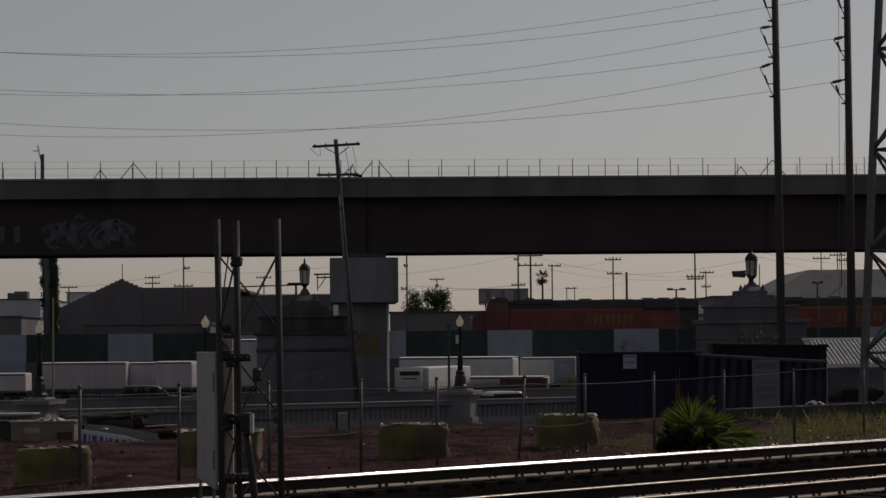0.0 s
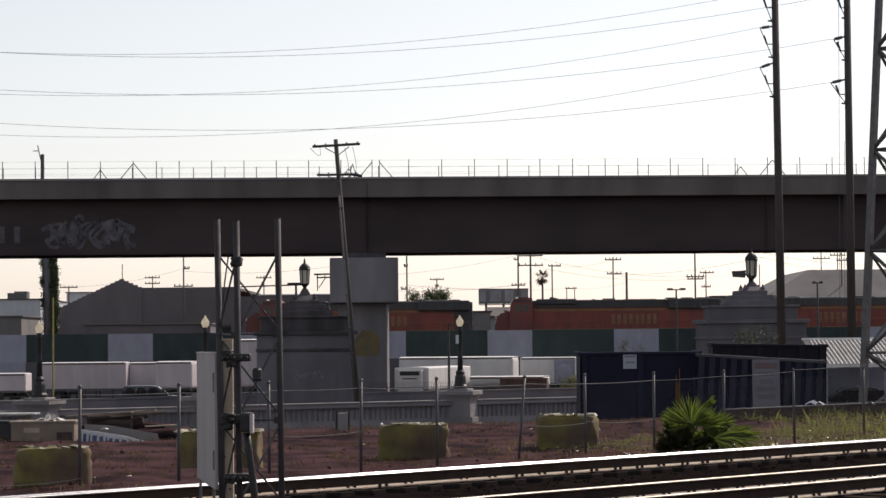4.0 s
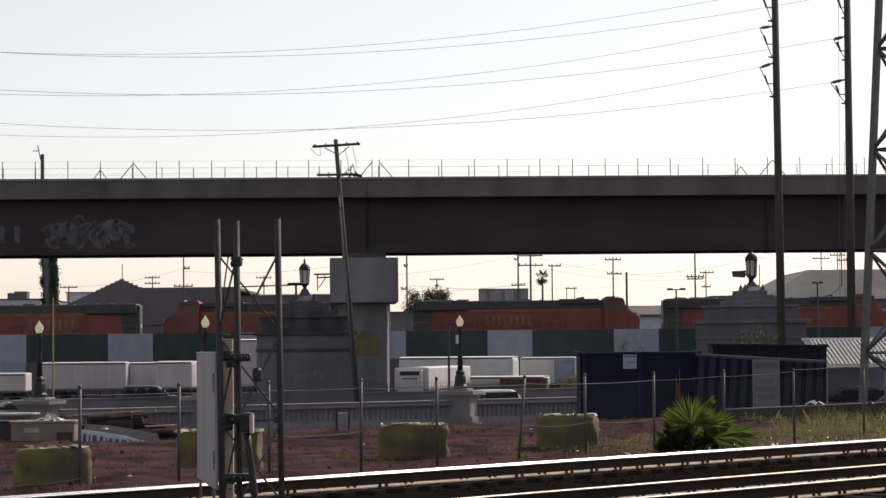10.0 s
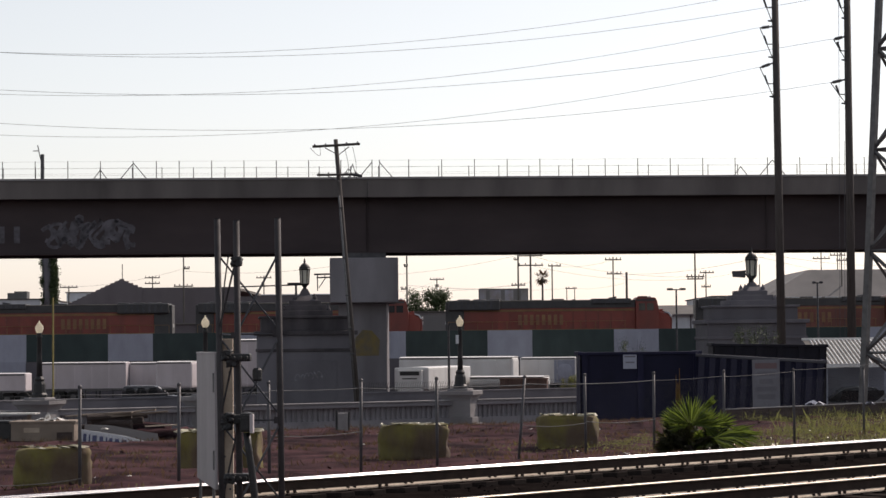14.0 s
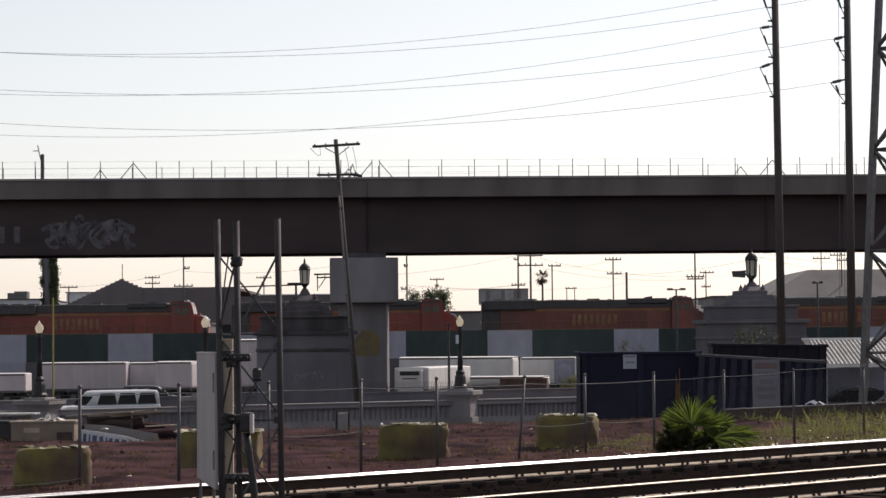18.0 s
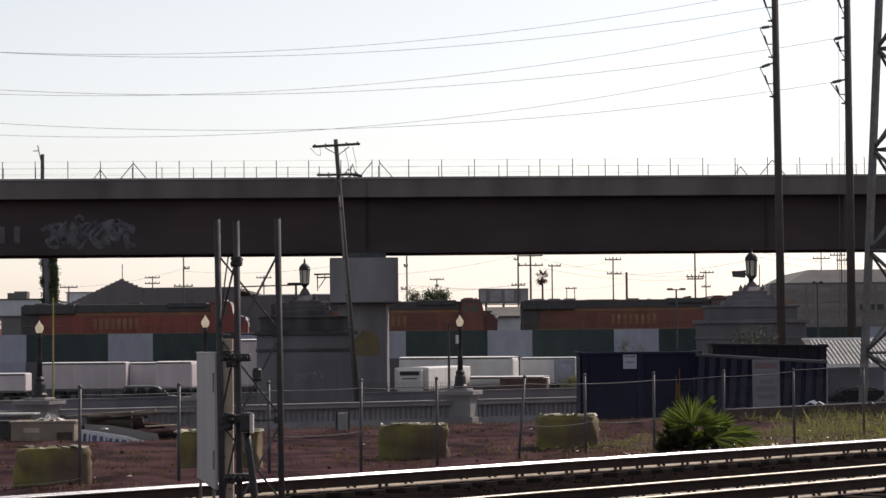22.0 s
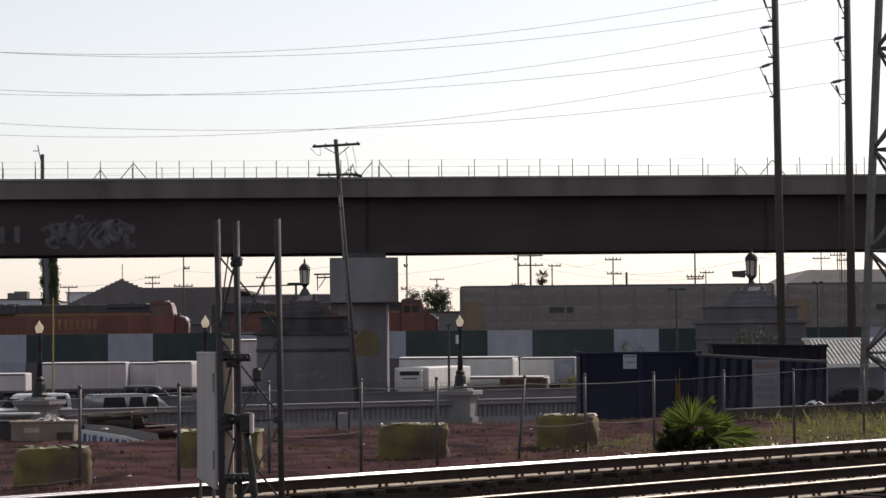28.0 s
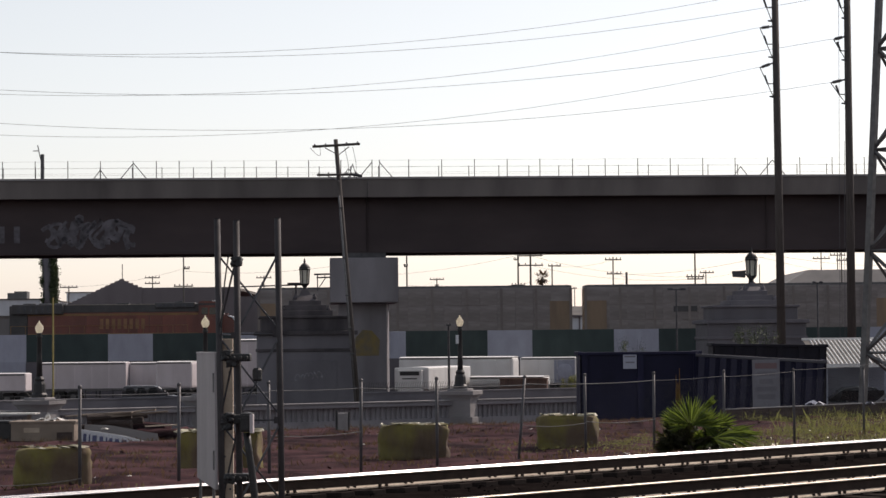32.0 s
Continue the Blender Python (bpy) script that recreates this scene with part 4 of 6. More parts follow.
for px0, pw in (((19.775, 111.700, 19.291), (19.523, 111.700, -0.328)), ((19.917, 111.600, 12.239), (19.756, 111.600, -0.328))):
    part("down_lead", bar(Vector(px0) - Vector((20.191, 112.000, -0.341)), Vector(pw) - Vector((20.191, 112.000, -0.341)), 0.012, None, 5), STEEL_DARK, pole_b)


def make_leaning_pole():
    f, h = Vector((-4.521, 118.000, -0.383)), Vector((-5.567, 118.000, 13.154))
    o = thing("utility_pole", "leaning weathered wooden utility pole with two crossarms", "utility pole", Matrix.Translation(f))
    part("shaft", bar((0, 0, -0.4), h - f, 0.155, 0.11, 12), WOOD_POLE, o, smooth=True)
    top = (h - f) * (10.58 / 13.537)
    low, high = Vector((-0.11, -0.16, -0.3)), top + Vector((-0.06, -0.13, 0))
    duct = part("conduit", bar(low, high, 0.06, None, 10), GALV, o, "grey steel cable conduit strapped to the pole", smooth=True)
    for k in (0.08, 0.24, 0.36, 0.52, 0.7, 0.94):
        c = low.lerp(high, k)
        part("strap", cube(-0.075, 0.16, -0.068, 0.1, -0.03, 0.03), STEEL_DARK, duct, m=Matrix.Translation(c))
    for a, b, r in (((-6.771, 117.800, 12.762), (-4.289, 117.800, 12.886), 0.075), ((-6.545, 117.800, 11.280), (-4.390, 117.800, 11.288), 0.07)):
        arm = part("crossarm", bar(Vector(a) - f, Vector(b) - f, r, None, 6), WOOD_POLE, o)
        for k in (0.05, 0.28, 0.72, 0.95):
            p = (Vector(a) - f).lerp(Vector(b) - f, k)
            part("pin_insulator", lathe([(0.015, 0), (0.015, 0.06), (0.04, 0.07), (0.035, 0.12), (0.012, 0.14)], 8), STEEL_DARK, arm, m=Matrix.Translation(p))
    for a, b in (((-6.116, 117.700, 12.688), (-5.440, 117.700, 12.326)), ((-4.847, 117.700, 12.735), (-5.381, 117.700, 12.325)), ((-5.980, 117.700, 11.207), (-5.363, 117.700, 10.906)), ((-4.800, 117.700, 11.226), (-5.245, 117.700, 10.905))):
        part("brace", bar(Vector(a) - f, Vector(b) - f, 0.025, None, 5), STEEL_DARK, o)
    for a, b, s in (((-6.884, 117.700, 12.695), (-6.382, 117.700, 12.749), 0.45), ((-5.084, 117.700, 12.678), (-4.917, 117.700, 11.315), 0.2), ((-4.670, 117.700, 12.733), (-4.563, 117.700, 11.312), 0.25)):
        a, b = Vector(a) - f, Vector(b) - f
        part("jumper", wire([a.lerp(b, i / 8) + Vector((s * 0.5 * math.sin(math.pi * i / 8), 0, -s * math.sin(math.pi * i / 8))) for i in range(9)], 0.012, 4), STEEL_DARK, o)
    rr = [((-4.890, 117.700, 11.020), (-4.677, 117.700, 11.845)), ((-4.448, 117.700, 11.015), (-4.677, 117.700, 11.845))]
    for a, b in rr:
        part("guy_strut", bar(Vector(a) - f, Vector(b) - f, 0.02, None, 5), STEEL_DARK, o)
    part("cutout", bar(Vector((-4.181, 117.700, 11.190)) - f, Vector((-4.740, 117.700, 11.284)) - f, 0.08, None, 6), STEEL_DARK, o)


make_leaning_pole()


def make_parapet_mast():
    o = thing("signal_mast", "short dark mast with a small vane behind the parapet", "mast", VIA @ pose(-23.984, 2.0, 11.5))
    part("post", bar((0, 0, 0), (0, 0, 2.55), 0.12, 0.11, 10), STEEL_DARK, o)
    part("vane_stem", bar((-0.1, 0, 2.2), (-0.28, 0, 3.1), 0.03, None, 5), STEEL_DARK, o)
    part("vane_arm", bar((-0.55, 0, 2.75), (-0.22, 0, 2.75), 0.03, None, 5), STEEL_DARK, o)


make_parapet_mast()


def make_lattice_tower(foot_left, base, lean, height, panel, first):
    """A four-legged lattice pylon; local origin at the centre of its foot."""
    o = thing("lattice_tower", "tall grey steel lattice transmission tower", "transmission tower", Matrix.Translation(Vector(foot_left) + Vector((base * 0.7071, 0, 0))) @ Matrix.Rotation(radians(45), 4, "Z"))

    def leg(i, z):
        r = base / 2 - lean * z
        return Vector(((-r, r, r, -r)[i], (-r, -r, r, r)[i], z))
    n = int(height / panel)
    level = [0.0] + [first + k * panel for k in range(n)]
    for i in range(4):
        part("leg", bar(leg(i, 0), leg(i, level[-1]), 0.15, 0.12, 4), GALV, o)
    for k in range(n):
        for i in range(4):
            j = (i + 1) % 4
            a, b = leg(i, level[k]), leg(j, level[k])
            c2, d = leg(i, level[k + 1]), leg(j, level[k + 1])
            part("diagonal", bar(a, d, 0.065, None, 4), GALV, o)
            part("diagonal", bar(b, c2, 0.065, None, 4), GALV, o)
            part("girt", bar(c2, d, 0.045, None, 4), GALV, o)


make_lattice_tower((14.011, 76.000, -0.154), 4.6, 0.041, 34.0, 3.42000, 2.09000)


def make_far_pole(px, pz0, pz1, y, arms=(), r=0.13, label="thin dark utility pole with crossarms"):
    """A distant pole: foot height, head height, arms of (height, half length, offset)."""
    o = thing("utility_pole", label, "utility pole", pose(px, y, pz0), "distant utility poles")
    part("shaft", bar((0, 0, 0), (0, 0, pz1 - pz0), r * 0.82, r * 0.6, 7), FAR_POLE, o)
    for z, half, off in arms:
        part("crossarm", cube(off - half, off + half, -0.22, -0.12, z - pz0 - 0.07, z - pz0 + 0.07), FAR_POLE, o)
        for k in (-0.9, -0.4, 0.4, 0.9):
            part("insulator", cube(off + half * k - 0.05, off + half * k + 0.05, -0.2, -0.14, z - pz0 + 0.08, z - pz0 + 0.26), STEEL_DARK, o)


G = 1.45
make_far_pole(-29.874, G, 13.777, 260, ((9.417, 1.1, 0), (11.434, 0.3, 0.4)))
make_far_pole(-42.457, G, 12.860, 330, ((12.612, 1.1, 0), (11.787, 1.1, 0)))
make_far_pole(-49.711, G, 10.732, 300, ((10.506, 1.2, 0),))
make_far_pole(-26.196, G, 12.786, 330, ((12.456, 1.1, 0),))
make_far_pole(-3.864, G, 12.667, 240, ((10.744, 0.2, -0.1), (8.343, 0.35, -0.3)))
make_far_pole(-0.939, G, 12.214, 330, ((11.966, 1.05, 0), (10.975, 0.3, 0)))
make_far_pole(8.624, G, 13.407, 260, ((12.105, 0.3, -0.2), (9.177, 0.8, 0)), 0.15)
make_far_pole(9.668, G, 12.967, 250, ((12.153, 1.35, 0), (11.089, 1.4, 0)), 0.17)
make_far_pole(13.490, G, 12.187, 280, ((12.047, 0.8, 0.3),), 0.13)
make_far_pole(17.459, G, 10.376, 320, ((10.216, 0.8, 0.6),), 0.1)
make_far_pole(18.579, G, 10.365, 320, (), 0.1)
make_far_pole(19.549, G, 12.325, 260, ((12.000, 0.95, 0), (10.373, 0.85, 0.1)), 0.13)
make_far_pole(20.281, G, 10.238, 250, (), 0.2)
make_far_pole(27.863, G, 12.792, 250, ((9.663, 1.0, 0), (9.413, 0.9, 0)), 0.14)
make_far_pole(33.699, G, 11.626, 290, ((11.335, 0.9, 0.1), (9.522, 0.6, 0)), 0.12)
make_far_pole(41.988, G, 12.703, 300, (), 0.1)
make_far_pole(48.518, G, 14.314, 290, ((13.007, 1.1, 0),), 0.11)
make_far_pole(50.622, G, 14.294, 290, ((13.422, 1.0, 0),), 0.11)
make_far_pole(45.840, G, 13.049, 260, ((11.682, 0.6, 0),), 0.11)


def make_twin_lamp(x, y, z0, z1, half):
    o = thing("street_lamp", "grey street lamp with two flat heads on a tall post", "street lamp", pose(x, y, z0), "twin-head street lamps")
    part("post", bar((0, 0, 0), (0, 0, z1 - z0), 0.09, 0.07, 8), STEEL_DARK, o)
    part("arm", bar((-half, 0, z1 - z0), (half, 0, z1 - z0), 0.05, None, 6), STEEL_DARK, o)
    for s in (-1, 1):
        part("lamp_head", cube(s * half * 0.7 - half * 0.32, s * half * 0.7 + half * 0.32, -0.2, 0.2, z1 - z0 - 0.05, z1 - z0 + 0.13, 0.03), STEEL_DARK, o)


make_twin_lamp(18.744, 182, -1.9, 6.631, 0.72800)
make_twin_lamp(30.115, 182, -1.9, 7.068, 0.40950)
make_twin_lamp(0.317, 150, -1.9, 3.655, 0.15)


def make_mast_arm():
    o = thing("signal_mast", "dark street signal mast with a long level arm", "mast", pose(-10.431, 160, -1.9), "masts")
    z = 6.727 + 1.9
    part("post", bar((0, 0, 0), (0, 0, z), 0.1, 0.08, 8), STEEL_DARK, o)
    part("arm", bar((-3.92000, 0, z - 0.12), (0.72000, 0, z), 0.05, 0.06, 6), STEEL_DARK, o)
    part("arm_head", cube(-0.60000, 0.48000, -0.12, 0.12, z, z + 0.14, 0.02), STEEL_DARK, o)


make_mast_arm()


def far_wire(a, b, sag, r=0.012):
    a, b = Vector(a), Vector(b)
    pts = [a.lerp(b, i / 12) - Vector((0, 0, 4 * sag * (i / 12) * (1 - i / 12))) for i in range(13)]
    solid("overhead_cable", wire(pts, r, 4), STEEL_DARK, "thin overhead cable between distant poles", "cable", group="distant cables")


far_wire((-6.038, 255.000, 8.547), (9.654, 250.000, 9.213), 0.4)
far_wire((-3.881, 240.000, 8.343), (-0.951, 330.000, 11.966), 0.3)
far_wire((-0.960, 330.000, 10.975), (8.607, 260.000, 9.177), 0.4)
far_wire((13.497, 280.000, 12.047), (19.566, 260.000, 12.000), 0.4)
far_wire((18.588, 320.000, 10.205), (20.281, 250.000, 9.111), 0.3)
far_wire((27.850, 250.000, 9.413), (42.000, 300.000, 12.553), 0.3)
far_wire((-6.023, 255.000, 10.333), (8.644, 260.000, 12.626), 0.3)
far_wire((-3.878, 240.000, 8.763), (17.468, 320.000, 10.216), 0.4)
far_wire((9.687, 250.000, 12.153), (27.854, 250.000, 9.663), 0.7)
far_wire((9.675, 250.000, 11.089), (27.850, 250.000, 9.413), 0.7)
far_wire((19.545, 260.000, 10.373), (25.481, 180.000, 9.129), 0.5)
far_wire((20.289, 250.000, 9.736), (19.871, 260.000, 10.435), 0.1)
far_wire((25.256, 180.000, 9.131), (49.002, 290.000, 11.405), 0.1)
far_wire((25.486, 180.000, 9.445), (43.125, 220.000, 9.703), 0.3)
far_wire((-49.709, 300.000, 10.581), (-29.873, 260.000, 11.434), 0.5)
far_wire((-29.874, 260.000, 11.173), (-11.524, 250.000, 11.293), 0.5)


# ---- distant buildings ----
def make_stepped_warehouse():
    y = 262.0
    o = thing("warehouse", "dark grey warehouse with a stepped gable and a flagpole", "warehouse", pose(0, y, 0))
    u = 0.06550
    xa, za, xp, zp = -44.598, 7.121, -37.513, 10.392
    steps = [(xa, G), (xa, za)]
    for i in range(13):                       # long flight up to the crest
        x, z = xa + (xp - xa) * (i + 1) / 13, za + (zp - za) * (i + 1) / 13
        steps += [(x - 1.6 * u, steps[-1][1] + 0.08), (x, z)]
    steps += [(xp + 7 * u, zp)]
    for i in range(4):                        # short flight down to the eaves
        x, z = xp + (7 + 8 * (i + 1)) * u, zp - 3.6 * u * (i + 1)
        steps += [(x - 7.4 * u, z), (x, z)]
    steps += [(xp + 39 * u, G)]
    part("gable_wall", prism(steps, 0, 0.5), SHEET, o)
    part("long_wall", cube(-35.158, -23.889, 0.1, 0.5, G, 9.356), SHEET, o)
    part("roof", cube(-35.682, -23.562, 0.5, 30, 9.225 - 0.3, 9.225), BROWN_ROOF, o)
    part("flagpole", bar((-37.250, 0.3, 10.130), (-37.250, 0.3, 12.097), 0.05), STEEL_DARK, o)
    for i in range(6):
        part("window", cube(-34.251 + i * 1.7, -34.251 + i * 1.7 + 1.1, 0.06, 0.1, 3.2, 5.0), GLASS_DARK, o)


make_stepped_warehouse()


def make_building(px0, px1, y, z1, depth, label, wall=None, roof=None, windows=0, base=G):
    o = thing("building", label, "building", pose((px0 + px1) / 2, y, base), "distant industrial buildings")
    h, w = z1 - base, (px1 - px0) / 2
    part("wall", cube(-w, w, 0, depth, 0, h - 0.15), wall or STUCCO, o)
    part("roof", cube(-w - 0.2, w + 0.2, -0.2, depth + 0.2, h - 0.15, h, 0.03), roof or BROWN_ROOF, o)
    for i in range(windows):
        wx = -w + (i + 0.5) * 2 * w / windows
        part("window", cube(wx - 0.6, wx + 0.6, -0.05, 0.0, h - 2.6, h - 1.2), GLASS_DARK, o)
    return o


b = make_building(-63.365, -53.465, 300, 9.072, 25, "flat-roofed pale grey building with rooftop units", WHITE_DULL)
for k, (ua, ub) in enumerate(((-58.263, -57.363), (-57.363, -55.637))):
    solid("rooftop_unit", cube(ua, ub, 302, 304, 9.072, 9.897 + 0.2 * k, 0.05), GALV, "grey air-conditioning unit on a flat roof", "air conditioner", group="rooftop units")
make_building(-55.850, -51.914, 335, 10.778, 20, "pale distant building with a flat roof", WHITE_DULL)
make_building(-50.525, -45.749, 245, 6.007, 12, "low grey wooden shed", STUCCO)
make_building(-37.782, -24.579, 238, 4.927, 8, "low grey loading shed", SHEET, windows=5)
make_building(-26.988, -14.613, 300, 9.334, 20, "low grey flat-roofed warehouse", SHEET, WHITE_DULL)
make_building(-5.896, 5.135, 248, 6.090, 16, "low grey shed with a dark roof", STUCCO)
def make_long_shed():
    o = thing("warehouse", "long low white warehouse with a sloping grey roof", "warehouse", pose(17.25, 252, G))
    h, w = 6.687 - G, 12.03
    part("wall", cube(-w, w, 0, 16, 0, h - 1.15), WHITE_DULL, o)
    bm = bmesh.new()
    v = [bm.verts.new(p) for p in ((-w - 0.3, -0.5, h - 1.2), (w + 0.3, -0.5, h - 1.2), (w + 0.3, 8, h), (-w - 0.3, 8, h), (-w - 0.3, 16.5, h - 1.2), (w + 0.3, 16.5, h - 1.2))]
    for f in ((0, 1, 2, 3), (3, 2, 5, 4), (1, 5, 2), (0, 3, 4), (0, 4, 5, 1)):
        bm.faces.new([v[i] for i in f])
    bmesh.ops.recalc_face_normals(bm, faces=bm.faces)
    part("roof", bm, BROWN_ROOF, o, "sloping grey sheet roof")
    part("eaves_board", cube(-w - 0.3, w + 0.3, -0.56, -0.5, h - 1.3, h - 1.12), SHEET, o)
    for i in range(8):
        part("downpipe", bar((-w + 0.6 + i * 3.1, -0.08, 0), (-w + 0.6 + i * 3.1, -0.08, h - 1.2), 0.08, None, 6), SHEET, o)


make_long_shed()
make_building(33.971, 37.870, 300, 8.335, 16, "small pale flat-roofed building", WHITE_DULL)
make_building(32.193, 41.168, 270, 7.959, 16, "grey flat-roofed warehouse with plain walls", STUCCO)


def make_hip_warehouse():
    y = 258.0
    o = thing("warehouse", "grey warehouse with a low hipped roof", "warehouse", pose(0, y, 0))
    x0, x1, zt = 36.453, 56.474, 7.421
    part("wall", cube(x0 + 0.5, x1, 0.5, 30, G, zt), STUCCO, o)
    bm = bmesh.new()
    zr, xa, xb = 10.712, 42.502, 52.632
    v = [bm.verts.new(p) for p in ((x0, 0, zt), (x1, 0, zt), (x1, 30, zt), (x0, 30, zt), (xa, 5, zr), (xb, 5, zr), (xb, 25, zr), (xa, 25, zr))]
    for f in ((0, 1, 5, 4), (1, 2, 6, 5), (2, 3, 7, 6), (3, 0, 4, 7), (4, 5, 6, 7), (3, 2, 1, 0)):
        bm.faces.new([v[i] for i in f])
    part("roof", bm, STUCCO, o)
    part("fascia", cube(x0, x1, -0.1, 0.0, zt - 0.25, zt + 0.05), WHITE_DULL, o, "pale eaves board")


make_hip_warehouse()


def make_billboard():
    o = thing("billboard", "pale billboard with blurred grey fields on dark posts", "billboard", pose(7.301, 275, G))
    w, z0, z1 = 3.02500, 7.322 - G, 9.178 - G
    part("panel", cube(-w, w, -0.1, 0.1, z0, z1, 0.02), STUCCO, o)
    for a, b in ((-0.95, -0.7), (-0.55, -0.1), (0.05, 0.4), (0.7, 0.95)):
        part("printed_field", cube(w * a, w * b, -0.12, -0.1, z0 + 0.3, z1 - 0.2), FIELD, o, "grey printed field")
    for k in (-0.7, 0, 0.7):
        part("post", bar((w * k, 0.2, 0), (w * k, 0.2, z1), 0.15), STEEL_DARK, o)
    part("catwalk", cube(-w, w, -0.6, -0.1, z0 - 0.15, z0 - 0.05), STEEL_DARK, o)


make_billboard()


def leaf_cloud(bm, c, r, n, size, rng):
    for _ in range(n):
        d = Vector((rng.gauss(0, 1), rng.gauss(0, 1), rng.gauss(0, 1)))
        p = Vector(c) + Vector((d.x * r[0], d.y * r[1], d.z * r[2])) * 0.45
        a = Vector((rng.uniform(-1, 1), rng.uniform(-1, 1), rng.uniform(-1, 1))).normalized() * size * rng.uniform(0.6, 1.3)
        b = a.cross(Vector((rng.uniform(-1, 1), rng.uniform(-1, 1), rng.uniform(-1, 1)))).normalized() * size * 0.45
        bm.faces.new([bm.verts.new(p + q) for q in (-a, b, a, -b)])


def make_tree(x, y, z, h, r, seed, label, clumps=14, leaves=150):
    rng = random.Random(seed)
    o = thing("tree", label, "tree", pose(x, y, z))
    part("trunk", bar((0, 0, 0), (0.1, 0, h * 0.55), 0.22, 0.14), WOOD_POLE, o)
    bm, bl = bmesh.new(), bmesh.new()
    for i in range(clumps):
        c = Vector((rng.uniform(-r, r), rng.uniform(-r, r) * 0.7, h * rng.uniform(0.45, 0.95) - abs(rng.uniform(0, 0.5))))
        rod(bm, (0.1, 0, h * 0.45), c, 0.07, 0.03, 5)
        leaf_cloud(bl, c, (r * 0.45, r * 0.45, h * 0.14), leaves, 0.16, rng)
    part("limb", bm, WOOD_POLE, o)
    part("crown", bl, LEAF, o, "dense dark green crown", "stuff")


make_tree(-1.942, 268, G, 9.022 - G, 2.05, 3, "dark rounded broadleaf tree behind the train", 26, 300)


def make_far_palm(x, y, z0, z1):
    rng = random.Random(8)
    o = thing("palm_tree", "tall thin fan palm with a ragged crown", "palm tree", pose(x, y, z0))
    h = z1 - z0
    part("trunk", bar((0, 0, 0), (0, 0, h), 0.16, 0.12, 8), WOOD_POLE, o)
    bm = bmesh.new()
    for i in range(46):
        a, e = rng.uniform(0, 6.28), rng.uniform(-1.1, 1.2)
        d = Vector((math.cos(a) * math.cos(e), math.sin(a) * math.cos(e), math.sin(e)))
        tip = d * rng.uniform(0.85, 1.4)
        s = d.cross(Vector((0, 0, 1))).normalized() * 0.1
        for k in range(7):
            t2 = tip + Vector((rng.uniform(-1, 1), rng.uniform(-1, 1), rng.uniform(-1, 0.4))) * 0.25
            bm.faces.new([bm.verts.new(Vector((0, 0, h)) + q) for q in (tip * 0.45 - s, tip * 0.45 + s, t2)])
        rod(bm, (0, 0, h), Vector((0, 0, h)) + tip * 0.5, 0.015, 0.01, 4)
    part("crown", bm, BRUSH, o, "ragged crown of dusty fan leaves", "stuff")


make_far_palm(13.160, 300, G, 11.178)


def make_ivy_column():
    y = 218.0
    x0, x1, z1 = -37.873, -38.181, 14.236
    o = thing("ivy_column", "tall grey column overgrown with dark ivy behind the tracks", "column", pose(x0, y, G))
    top = Vector((x1 - x0, 0, z1 - G))
    part("column", bar((0, 0, 0), top, 0.62, 0.6, 14), CONC_DARK, o, smooth=True)
    rng, bm = random.Random(5), bmesh.new()
    for i in range(190):
        k = rng.uniform(0.1, 1.0)
        p = top * k
        sd = (0.62, 0.5, 0.66, 0.36, 0.44, 0.56, -0.6)[i % 7]
        leaf_cloud(bm, (p.x + sd + rng.uniform(-0.1, 0.1), -0.35, p.z), (0.22 if sd < 0 else 0.34, 0.5, 0.6), 40 if sd < 0 else 110, 0.12, rng)
    part("ivy", bm, LEAF, o, "dark hanging ivy", "stuff")


make_ivy_column()


def make_yellow_pole():
    o = thing("marker_pole", "thin faded yellow pole", "pole", pose(-25.913, 150, YARD))
    part("post", bar((0, 0, 0), (0, 0, 5.743 - YARD), 0.06, None, 8), POLE_YELLOW, o)


make_yellow_pole()


def make_graffiti():
    """Pale spray-painted strokes on the girder: illegible loops."""
    rng = random.Random(12)
    o = thing("graffiti", "pale grey illegible graffiti scrawl on the brown girder", "graffiti", VIA @ pose(0, -0.008, 0))
    paint = mat("pale_spray_paint", (0.14, 0.132, 0.155), (0.058, 0.052, 0.06), 1.6, 0.8, grime=0.9)
    for k in range(13):
        cx = -23.375 + k * 0.4
        cz = 9.15 + rng.uniform(-0.25, 0.25)
        bm = bmesh.new()
        a0, turn, ra, rb = rng.uniform(0, 6), rng.choice((-1, 1)), rng.uniform(0.25, 0.42), rng.uniform(0.5, 0.8)
        pts = [Vector((cx + ra * math.cos(a0 + turn * t * 0.3) + 0.15 * math.sin(t + k), 0, cz + rb * math.sin(a0 + turn * t * 0.3 + 0.3 * k))) for t in range(18)]
        wd, row = rng.uniform(0.08, 0.2), []
        for i, c in enumerate(pts):
            d = pts[min(i + 1, 17)] - pts[max(i - 1, 0)]
            n = Vector((-d.z, 0, d.x)).normalized() * wd
            row.append((bm.verts.new(c - n), bm.verts.new(c + n)))
        for (a1, a2), (b1, b2) in zip(row, row[1:]):
            bm.faces.new((a1, b1, b2, a2))
        part("stroke", bm, paint, o, m=pose(0, -0.0015 * k, 0))
    for k in range(2):
        part("stroke", cube(-26.315 + k * 0.9, -26.315 + k * 0.9 + 0.35, -0.003, 0, 8.6, 9.6), paint, o)


make_graffiti()


